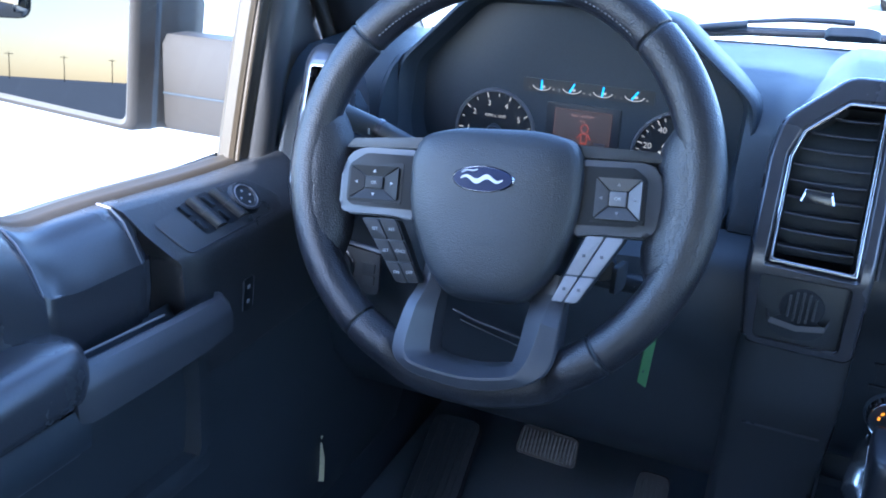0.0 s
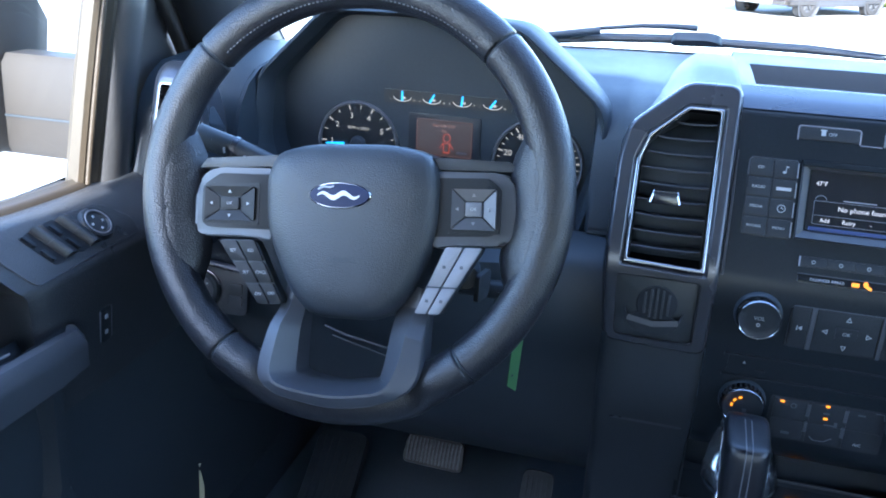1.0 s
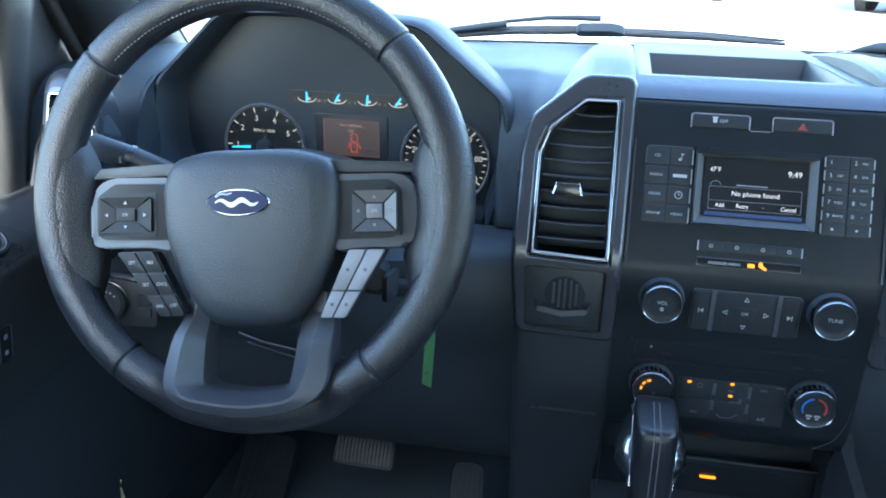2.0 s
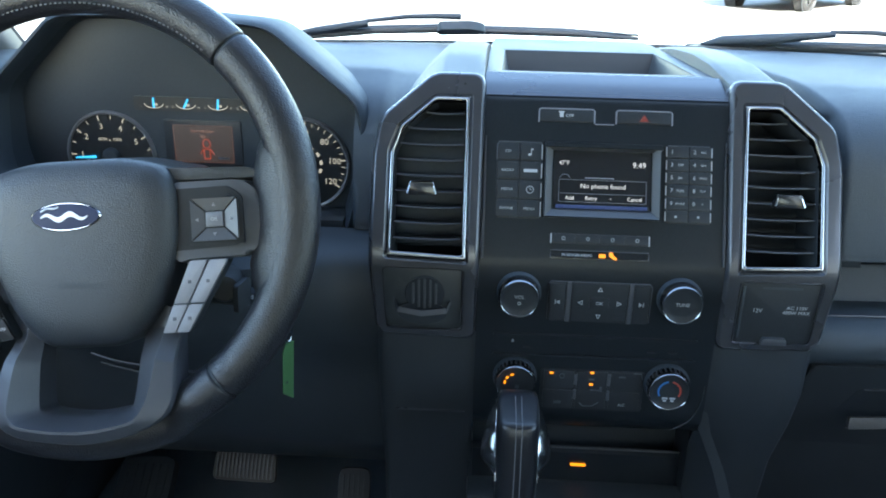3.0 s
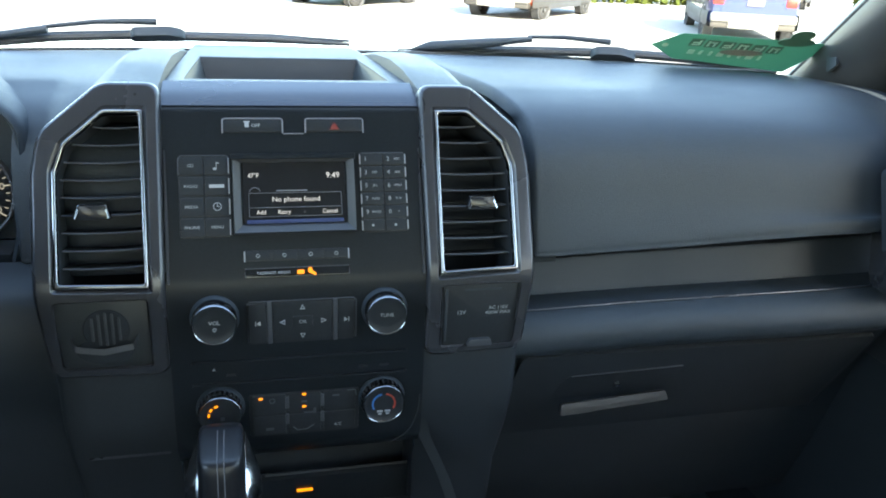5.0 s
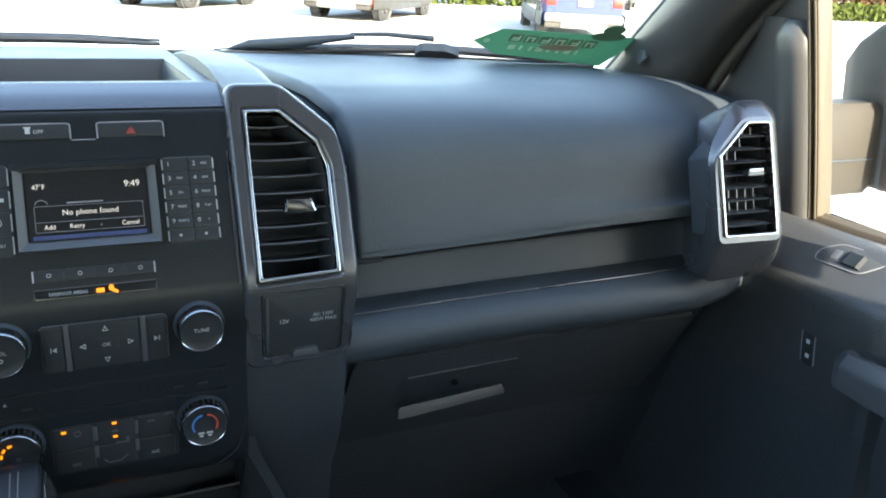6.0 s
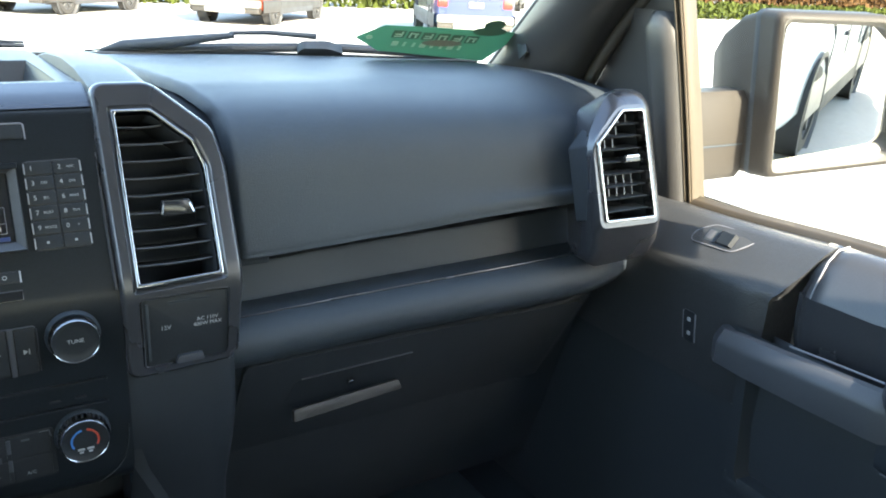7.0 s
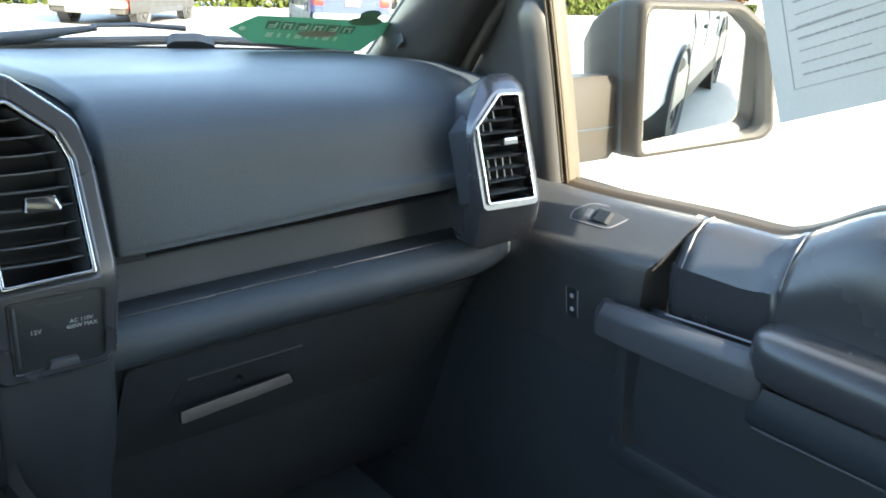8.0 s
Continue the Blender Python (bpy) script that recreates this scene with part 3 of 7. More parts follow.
LINING = mat("blue_black_hood_lining", (0.021, 0.028, 0.036), 0.55, grain=0.3, scale=900, spec=0.3)
hrows = [soft_row(hood_row(0.93, 0.03)), soft_row(hood_row(0.945, 0.004)), soft_row(hood_row(0.965, -0.004)), soft_row(hood_row(0.985, -0.002)), soft_row(hood_row(1.0, 0.008)), soft_row(hood_row(1.01, 0.03)), soft_row(hood_row(1.015, 0.08, -0.006)), soft_row(hood_row(0.99, 0.16, -0.022)), soft_row(hood_row(0.93, 0.26, -0.05)), soft_row(hood_row(0.85, 0.36, -0.085))]
part("hood", loft(hrows), PAD, cluster, "angular black padded hood", 50)
irows = [soft_row(hood_row(0.93, 0.03)), soft_row(hood_row(0.90, 0.0, flat=0.098))]
part("hood_lining", loft(irows), LINING, cluster, smooth=50)
CL = plane_of((HX, 0.097, 1.15), (1, 0, 0), (0, 0, 1))
part("face", slab([(x - HX, z - 1.15) for x, z in hood_outline(0.905)], CL, -0.01, 0.0), LINING, cluster, "black gauge face")
part("lower_rim", box(HX - 0.19, HX + 0.19, 0.05, 0.10, 1.072, 1.094, 0.005), PLASTIC, cluster)

# ---- centre stack ----
FACE = plane_of((0, 0, 1.25), (1, 0, 0), (0, 0.4156, 0.9095))
LOW = plane_of((0, -0.071, 0), (1, 0, 0), (0, 0, 1))
stack = thing("centre_stack", "black centre stack with radio and climate controls", "control panel", (0, -0.03, 0.90))
prof = [(0.052, 1.2715), (0.030, 1.266), (0.006, 1.2575), (0.0015, 1.2535), (0.0, 1.25), (-0.0665, 1.1045), (-0.0695, 1.093), (-0.071, 1.075), (-0.071, 0.935), (-0.068, 0.915), (-0.058, 0.897), (-0.045, 0.889), (0.06, 0.885)]
part("panel", loft([[(x, y, z) for y, z in prof] for x in (-0.1265, 0.1265)]), GLOSS, stack, "smooth black face panel", 30)
lipbm = loft([[(x, y, z + 0.0016) for y, z in ((0.0505, 1.2715), (0.030, 1.2664), (0.0072, 1.2590), (0.003, 1.2556))] for x in (-0.1262, 0.1262)])
part("top_strip", lipbm, SATIN, stack, "satin blue-grey strip along the top")
for s in (-1, 1):
    part("edge_trim", tube([FACE @ Vector((s * 0.1235, v, 0.0015)) for v in (-0.036, -0.10, -0.164)], [0.0006, 0.0016, 0.0016], 6), SATIN, stack, "thin satin edge strip")

# the two winged bezels with vents
CH_OUT = [(0.1415, 0.0025), (0.1775, 0.0025), (0.2135, -0.0300), (0.2222, -0.0560), (0.2222, -0.1640), (0.1405, -0.1670)]
CH_IN = [(0.1450, -0.0008), (0.1760, -0.0008), (0.2108, -0.0322), (0.2188, -0.0567), (0.2186, -0.1603), (0.1440, -0.1632)]


SLAT = mat("vent_slat_plastic", (0.020, 0.023, 0.027), 0.5, var=0.1, spec=0.3)
# Paler slat colour for the light caught along the front edges.
SLATEDGE = mat("vent_slat_edge", (0.060, 0.064, 0.074), 0.28, var=0.1)


def mirrored(pts, s):
    return [(x * s, y) for x, y in (pts if s > 0 else pts[::-1])]


# the bezel bends from the sloping face into the upright lower panel
BEND = (-0.148, -0.180)


def bent(x, v, n):
    a = math.atan2(0.4156, 0.9095)
    y, z, steps = 0.4156 * BEND[0], 1.25 + 0.9095 * BEND[0], 12
    if v >= BEND[0]:
        return FACE @ Vector((x, v, n))
    end, ang, d = max(v, BEND[1]), a, (BEND[0] - BEND[1])
    for i in range(steps):
        t = (i + 0.5) / steps * (BEND[0] - end)
        ang = a * (1 - t / d)
        y -= math.sin(ang) * (BEND[0] - end) / steps
        z -= math.cos(ang) * (BEND[0] - end) / steps
    ang = a * (1 - (BEND[0] - end) / d)
    if v < BEND[1]:
        z -= BEND[1] - v
    return Vector((x, y - n * math.cos(ang), z + n * math.sin(ang)))


BEZEL = [(0.1305, 0.0250), (0.1785, 0.0250), (0.2300, -0.0210), (0.2365, -0.0580), (0.2365, -0.1720), (0.2290, -0.2495), (0.1305, -0.2520)]
SOCKET = [(0.1410, -0.1745), (0.2268, -0.1745), (0.2225, -0.2455), (0.1410, -0.2465)]


def rim_steps(bm, edges, steps):
    """Draws boundary edges out step by step; each step is (outward, height) from the first outline."""
    for k, (off, n) in enumerate(steps):
        ring_ = {}
        for e in edges:
            f = e.link_faces[0]
            c = f.calc_center_median()
            m_ = (e.verts[0].co + e.verts[1].co) / 2
            d = (e.verts[1].co - e.verts[0].co).normalized()
            out = Vector((d.y, -d.x, 0))
            if k == 0:
                if out.dot(m_ - c) < 0:
                    out = -out
            else:
                out = None
            for v in e.verts:
                ring_.setdefault(v, []).append(out)
        if k == 0:
            way = {v: sum((o for o in outs), Vector()).normalized() for v, outs in ring_.items()}
            base = {v: v.co.copy() for v in ring_}
        got = bmesh.ops.extrude_edge_only(bm, edges=edges)
        fresh = [g for g in got["geom"] if isinstance(g, bmesh.types.BMVert)]
        edges = [g for g in got["geom"] if isinstance(g, bmesh.types.BMEdge) and all(v in fresh for v in g.verts)]
        way2, base2 = {}, {}
        for v in fresh:
            old = min(base, key=lambda q: (q.co - v.co).length)
            way2[v], base2[v] = way[old], base[old]
        for v in fresh:
            v.co = base2[v] + way2[v] * off
            v.co.z = n
        way, base = way2, base2


def wing(s):
    bm = bmesh.new()
    TOP = 0.0068
    loops = []
    for pts in (rounded(BEZEL, 0.009, 5), rounded([(0.1815 + (x - 0.1815) * 1.085, -0.083 + (y + 0.083) * 1.040) for x, y in CH_OUT], 0.004), rounded(SOCKET, 0.006)):
        vs = [bm.verts.new((x, y, TOP)) for x, y in pts]
        loops.append([bm.edges.new((vs[i], vs[(i + 1) % len(vs)])) for i in range(len(vs))])
    bmesh.ops.triangle_fill(bm, use_beauty=True, edges=[e for l in loops for e in l])
    for y in (-0.1, -0.148, -0.153, -0.158, -0.164, -0.170, -0.175, -0.180, -0.21):
        bmesh.ops.bisect_plane(bm, geom=bm.verts[:] + bm.edges[:] + bm.faces[:], plane_co=(0, y, 0), plane_no=(0, 1, 0))
    rim_ = [e for e in bm.edges if len(e.link_faces) == 1]

    def outer(e):
        c = (e.verts[0].co + e.verts[1].co) / 2
        return c.x < 0.133 or c.y > 0.012 or c.y < -0.2485 or c.x > 0.2295 or (c.x - 0.1785) * 0.0460 + (c.y - 0.0250) * 0.0515 > -0.0003
    rim_steps(bm, [e for e in rim_ if outer(e)], ((0.0012, 0.0065), (0.0028, 0.0052), (0.0044, 0.0026), (0.0054, -0.0010), (0.0058, -0.034)))
    holes = [e for e in rim_ if not outer(e)]
    rim_steps(bm, [e for e in holes if e.verts[0].co.y > -0.1735], ((0.0005, 0.0064), (0.0034, 0.0036), (0.0036, -0.020)))
    rim_steps(bm, [e for e in holes if e.verts[0].co.y < -0.1735], ((0.0003, 0.0060), (0.0004, -0.020)))
    for v in bm.verts:
        v.co = bent(s * v.co.x, v.co.y, v.co.z)
    bez = part("vent_bezel", bm, SATIN, stack, "satin graphite winged bezel", 32)
    wn_ = bez.modifiers.new("even_shading", 'WEIGHTED_NORMAL')
    wn_.keep_sharp, wn_.weight = True, 80
    lowpan = loft([[(s * x, y, z) for y, z in ((-0.0660, 1.013), (-0.0655, 0.95), (-0.050, 0.90), (-0.02, 0.83), (0.0, 0.72), (0.03, 0.56))] for x in (0.1265, 0.165, 0.205, 0.226)] + [[(s * x, y, z) for y, z in ((-0.060, 1.013), (-0.058, 0.95), (-0.042, 0.90), (-0.01, 0.83), (0.01, 0.72), (0.04, 0.56))] for x in (0.233,)] + [[(s * x, y + 0.06, z) for y, z in ((-0.050, 1.013), (-0.046, 0.95), (-0.030, 0.90), (0.0, 0.83), (0.02, 0.72), (0.05, 0.56))] for x in (0.238,)])
    part("lower_panel", lowpan, SHADEDASH, bez, "black moulded panel below the bezel", 50)
    return bez


def centre_vent(s):
    vent = thing("air_vent", "chrome-framed air vent with black horizontal slats", "air vent", tuple(FACE @ Vector((s * 0.18, -0.16, 0))), "dash air vents")
    part("chrome_frame", ring(mirrored(rounded(CH_OUT, 0.003), s), mirrored(rounded(CH_IN, 0.003), s), FACE, -0.006, 0.0066, 0.0016, 3), CHROME, vent, "bright chrome frame")
    part("duct", loft([[FACE @ Vector((x, y, -0.001)) for x, y in mirrored(CH_IN, s)], [FACE @ Vector((x * 0.99, y, -0.055)) for x, y in mirrored(CH_IN, s)], [FACE @ Vector((s * 0.18, -0.08, -0.056)) for _ in CH_IN]], closed=True), DUCT, vent)
    for k in range(9):
        v = -0.0125 - 0.0166 * k
        x1 = 0.2165 if v < -0.057 else (0.2095 + (v + 0.033) * -0.3 if v < -0.033 else 0.1755 + (-0.002 - v) * 1.11)
        sec = [(-0.0007, -0.0050), (0.0005, -0.0050), (0.0062, -0.032), (0.0050, -0.0325)]
        ends = [0.1468 + (x1 - 0.1468) * i / 6 for i in range(7)]
        bow = [0.0011 * (1 - ((i - 3) / 3) ** 2) for i in range(7)]
        blade = part("slat", loft([[FACE @ Vector((s * x, v + a - b, n)) for a, n in sec] for x, b in zip(ends, bow)], closed=True, caps=True), SLAT, vent)
        part("slat_edge", tube([FACE @ Vector((s * x, v - b, -0.0046)) for x, b in zip(ends, bow)], 0.0010, 6), SLATEDGE, blade, "pale front edge, caught light painted in")
    part("tab", slab(rounded([(-0.016, -0.0068), (0.0165, -0.0068), (0.012, 0.0068), (-0.012, 0.0068)], 0.0015), FACE @ Matrix.Translation((s * 0.1885, -0.0935, 0.0)) @ Matrix.Rotation(radians(18), 4, 'X'), -0.006, 0.003, 0.0015), TAB, vent, "glossy vent slider tab")
    for dx in (-0.0135, 0.0135):
        part("tab_edge", tube([FACE @ Vector((s * 0.1885 + dx * 1.12, -0.1000, 0.0045)), FACE @ Vector((s * 0.1885 + dx * 0.85, -0.0875, 0.0025))], 0.0011, 6), CHROME, vent)
    return vent


for s in (-1, 1):
    wing(s)
    centre_vent(s)

# panel under the driver-side vent: small round sensor vent with a scoop
sensor = thing("sensor_vent", "round black cabin vent above a scooped lip", "vent", (-0.184, -0.07, 1.03))
part("plate", slab(rounded([(-0.226, 1.018), (-0.143, 1.018), (-0.143, 1.088), (-0.226, 1.088)], 0.005), LOW, -0.02, -0.002, 0.001), PLASTIC, sensor)
# Thin tube drawn for the highlight round the plate's rim.
part("outline", tube([LOW @ Vector((x, y, -0.0004)) for x, y in rounded([(-0.2265, 1.0175), (-0.1425, 1.0175), (-0.1425, 1.0885), (-0.2265, 1.0885)], 0.005)], 0.0012, 6, closed=True), SATIN, sensor, "pale edge line, rim highlight drawn in")
SV = LOW @ Matrix.Translation((-0.182, 1.058, -0.002))
part("round_grille", lathe([(0.0, 0.0012), (0.020, 0.0012), (0.021, 0.0)], SV, 28), DUCT, sensor)
# Flat dark oval stands in for the shade under the scoop.
part("scoop_shade", slab(ellipse(-0.184, 1.0365, 0.026, 0.0135, 28), LOW, -0.002, -0.0006), DUCT, sensor)
for k in range(5):
    h = 0.017 * math.sqrt(max(0.05, 1 - ((k - 2) / 2.8) ** 2))
    part("grille_bar", slab(rect(-0.012 + 0.006 * k, 0.001, 0.0022, 2 * h, 0.0008, 2), SV, 0.001, 0.0035, 0.0006), SPOKE, sensor)
part("scoop", loft([[LOW @ Vector((-0.184 + x, 1.049 - d, n)) for x, d, n in ((-0.030, -0.004, -0.002), (-0.026, 0.003, 0.006), (0.0, 0.006, 0.009), (0.026, 0.003, 0.006), (0.030, -0.004, -0.002))],
                    [LOW @ Vector((-0.184 + x, 1.043 - d, n)) for x, d, n in ((-0.030, -0.004, -0.002), (-0.026, 0.003, 0.007), (0.0, 0.006, 0.010), (0.026, 0.003, 0.007), (0.030, -0.004, -0.002))],
                    [LOW @ Vector((-0.184 + x, 1.040 - d, n)) for x, d, n in ((-0.028, -0.004, -0.002), (-0.022, 0.003, -0.002), (0.0, 0.004, -0.002), (0.022, 0.003, -0.002), (0.028, -0.004, -0.002))]]), SPOKE, sensor, "grey scooped lip", 50)

# power socket door on the other side
power = thing("power_socket_cover", "closed black socket cover with pale print", "socket cover", (0.185, -0.07, 1.02))
part("cover", slab(rounded([(0.1435, 1.0185), (0.2255, 1.0185), (0.2245, 1.088), (0.1435, 1.088)], 0.004), LOW, -0.02, 0.001, 0.0015), KEY, power)
part("hinge_strip", box(0.146, 0.149, -0.0735, -0.071, 1.024, 1.083, 0.0008), DARK, power)
part("slot", slab(rect(0.1865, 1.0815, 0.040, 0.0022), LOW, 0.001, 0.0014), DARK, power)
part("finger_tab", slab(rounded([(0.171, 1.0185), (0.199, 1.0185), (0.1965, 1.026), (0.1735, 1.026)], 0.002), LOW, 0.001, 0.006, 0.002), SPOKE, power)
# The bright rim of the cover's recess, drawn as a pale tube.
part("outline", tube([LOW @ Vector((x, y, 0.0012)) for x, y in rounded([(0.1430, 1.0180), (0.2260, 1.0180), (0.2250, 1.0885), (0.1430, 1.0885)], 0.004)], 0.0012, 6, closed=True), SATIN, power, "pale edge, rim highlight drawn in")
words("12V", LOW, 0.0062, INK, power, 0.164, 1.056, 0.0014)
words("AC 110V", LOW, 0.0056, INK, power, 0.204, 1.0600, 0.0014)
words("400W MAX", LOW, 0.0056, INK, power, 0.204, 1.0545, 0.0014)


def key_ring(m, x, y, w, h, parent):
    """A pale hairline round a key, left open at the bottom."""
    o = rounded([(x - w / 2, y - h / 2), (x - w / 2, y + h / 2), (x + w / 2, y + h / 2), (x + w / 2, y - h / 2)], 0.003)[5:-5]
    pts = [m @ Vector((p[0], p[1], 0.0008)) for p in [(x - w / 2, y - h / 2)] + o + [(x + w / 2, y - h / 2)]]
    part("outline", tube(pts, 0.0008, 5), GREYKEY, parent)


# top row: two keys
for cx, tag in ((-0.0405, "traction"), (0.0392, "hazard")):
    k = thing("console_key", "black console key with pale outline" if tag == "traction" else "black hazard key with red triangle", "button", tuple(FACE @ Vector((cx, -0.019, 0))), "top row keys")
    part("cap", slab(rect(cx, -0.0125, 0.055, 0.0125, 0.002), FACE, -0.002, 0.0012, 0.0006), KEY, k)
    key_ring(FACE, cx, -0.0125, 0.0575, 0.0145, k)
    if tag == "hazard":
        part("triangle", slab([(cx - 0.005, -0.0165), (cx + 0.005, -0.0165), (cx, -0.009)], FACE, 0.001, 0.0016), REDLED, k)
    else:
        bar(FACE, cx - 0.0055, -0.0115, 0.004, 0.005, INK, k, 0.0016)
        bar(FACE, cx - 0.0055, -0.0085, 0.006, 0.0012, INK, k, 0.0016)
        words("OFF", FACE, 0.0048, INK, k, cx + 0.003, -0.0125, 0.0016)
part("key_link", tube([FACE @ Vector((x, -0.0205, 0.0006)) for x in (-0.011, 0.0085)], 0.0007, 5), GREYKEY, stack)

# left keypad: two columns of four
pad_l = thing("audio_keypad", "black audio keypad with pale lettering", "keypad", tuple(FACE @ Vector((-0.088, -0.12, 0))))
part("plate", slab(rect(-0.0878, -0.0812, 0.0475, 0.080, 0.004), FACE, -0.002, 0.0005, 0.0003), KEY, pad_l)
for r, (a, b) in enumerate((("CD", ""), ("RADIO", ""), ("MEDIA", ""), ("PHONE", "MENU"))):
    y = -0.0515 - 0.0199 * r
    for c, txt in ((-0.0995, a), (-0.0762, b)):
        part("key", slab(rect(c, y, 0.0218, 0.0178, 0.0015), FACE, 0.0, 0.0016, 0.0006), KEY, pad_l)
        if txt:
            words(txt, FACE, 0.0040, INK, pad_l, c - 0.0005, y, 0.0021, 1.05)
    part("edge_mark", tube([FACE @ Vector((-0.0648, y - 0.0075, 0.001)), FACE @ Vector((-0.0648, y + 0.0075, 0.001))], 0.0006, 5), INK, pad_l)
bar(FACE, -0.0762, -0.0714, 0.014, 0.0032, INK, pad_l, 0.0021)
part("clock_symbol", ring(ellipse(-0.0762, -0.0912, 0.0040, 0.0040, 20), ellipse(-0.0762, -0.0912, 0.0033, 0.0033, 20), FACE, 0.0016, 0.0021), INK, pad_l)
bar(FACE, -0.0762, -0.0899, 0.0006, 0.0026, INK, pad_l, 0.0021)
bar(FACE, -0.0752, -0.0912, 0.0022, 0.0006, INK, pad_l, 0.0021)
part("note_symbol", join(slab(ellipse(-0.0775, -0.0545, 0.0018, 0.0013, 10), FACE, 0.0016, 0.0021), slab(rect(-0.0760, -0.0515, 0.0006, 0.007), FACE, 0.0016, 0.0021), slab(rect(-0.0750, -0.049, 0.0026, 0.0012), FACE, 0.0016, 0.0021)), INK, pad_l)
part("top_hairline", tube([FACE @ Vector((x, y, 0.0008)) for x, y in ((-0.1115, -0.060), (-0.1115, -0.045), (-0.109, -0.0413), (-0.0672, -0.0413), (-0.0648, -0.0435))], 0.00055, 5), SPOKE, pad_l)

# right keypad: two columns of six
pad_r = thing("number_keypad", "black number keypad with pale digits", "keypad", tuple(FACE @ Vector((0.086, -0.12, 0))))
part("plate", slab(rect(0.0862, -0.0802, 0.0475, 0.081, 0.004), FACE, -0.002, 0.0005, 0.0003), KEY, pad_r)
for r in range(6):
    y = -0.0468 - 0.0134 * r
    for c, n_ in ((0.0747, 2 * r + 1), (0.0977, 2 * r + 2)):
        part("key", slab(rect(c, y, 0.0218, 0.0118, 0.0012), FACE, 0.0, 0.0016, 0.0005), KEY, pad_r)
        if n_ <= 10:
            words(str(n_ % 10), FACE, 0.0060, INK, pad_r, c - 0.006, y, 0.0021)
            if n_ > 1:
                words(("", "ABC", "DEF", "GHI", "JKL", "MNO", "PQRS", "TUV", "WXYZ", "+")[n_ - 1], FACE, 0.0033, INK, pad_r, c + 0.0030, y, 0.0021)
        else:
            bar(FACE, c - 0.001, y, 0.0022, 0.0022, INK, pad_r, 0.0021)
    for x in (0.0632, 0.1093):
        part("edge_mark", tube([FACE @ Vector((x, y - 0.0048, 0.001)), FACE @ Vector((x, y + 0.0048, 0.001))], 0.0006, 5), INK, pad_r)
part("top_hairline", tube([FACE @ Vector((x, y, 0.0008)) for x, y in ((0.0632, -0.043), (0.066, -0.0402), (0.1065, -0.0402), (0.1093, -0.043))], 0.00055, 5), SPOKE, pad_r)

# radio display
disp = thing("radio_display", "small lit radio display in a sloped grey bezel", "display", tuple(FACE @ Vector((-0.002, -0.12, 0))))
SX, SY = -0.0022, -0.0812
part("bezel", loft([[FACE @ Vector((SX + a * 0.0592, SY + b * 0.0375, 0.0003)) for a, b in ((-1, -1), (1, -1), (1, 1), (-1, 1))],
                    [FACE @ Vector((SX + a * 0.0585, SY + b * 0.0368, 0.0068)) for a, b in ((-1, -1), (1, -1), (1, 1), (-1, 1))],
                    [FACE @ Vector((SX + a * 0.0502, SY + (-0.0275 if b < 0 else 0.0315), -0.0010)) for a, b in ((-1, -1), (1, -1), (1, 1), (-1, 1))]], closed=True), HANDLE, disp, "sloped grey bezel", 15)
part("top_lip", slab([(SX - 0.060, SY + 0.0345), (SX + 0.060, SY + 0.0345), (SX + 0.060, SY + 0.040), (SX - 0.060, SY + 0.040)], FACE, 0.0, 0.0072, 0.001), GLOSS, disp)
scr = FACE @ Matrix.Translation((0, 0, 0.0016))
part("screen", slab(rect(SX, SY + 0.0025, 0.1000, 0.060), scr, -0.003, -0.0006), SCREEN, disp)
part("blue_bar", slab(rect(SX, SY - 0.0258, 0.094, 0.0035), scr, -0.0006, 0.0002), BLUELED, disp)
part("popup_frame", ring(rect(SX + 0.0005, SY - 0.0095, 0.090, 0.0235, 0.001), rect(SX + 0.0005, SY - 0.0095, 0.0892, 0.0227, 0.001), scr, 0.0, 0.0005), GREYKEY, disp)
part("popup_rule", slab(rect(SX + 0.0005, SY - 0.0122, 0.088, 0.0004), scr, 0.0, 0.0005), GREYKEY, disp)
words("No phone found", scr, 0.0071, WHITELED, disp, SX + 0.001, SY - 0.0045, 0.0008, 0.98)
words("Add", scr, 0.0061, WHITELED, disp, SX - 0.033, SY - 0.0170, 0.0008, 0.9)
words("Retry", scr, 0.0061, WHITELED, disp, SX - 0.011, SY - 0.0170, 0.0008, 0.9)
words("-", scr, 0.0061, WHITELED, disp, SX + 0.009, SY - 0.0166, 0.0008, 0.9)
words("Cancel", scr, 0.0061, WHITELED, disp, SX + 0.0335, SY - 0.0170, 0.0008, 0.9)
words("47°F", scr, 0.0067, WHITELED, disp, SX - 0.0395, SY + 0.0190, 0.0008, 0.85)
words("9:49", scr, 0.0085, WHITELED, disp, SX + 0.0375, SY + 0.0185, 0.0008, 0.95)
bar(scr, SX - 0.003, SY + 0.0042, 0.030, 0.0012, GREYKEY, disp, 0.0006)
part("phone_arc", tube([scr @ Vector((SX - 0.0385 + 0.005 * math.cos(a), SY + 0.0035 + 0.004 * math.sin(a), 0.0006)) for a in [math.pi * i / 8 for i in range(9)]], 0.0004, 4), GREYKEY, disp)

# preset row and air bag row
row1 = thing("preset_row", "black row of four preset keys", "keypad", tuple(FACE @ Vector((0, -0.146, 0))))
part("plate", slab(rect(-0.0025, -0.1402, 0.101, 0.0105, 0.0015), FACE, -0.002, 0.0006, 0.0004), KEY, row1)
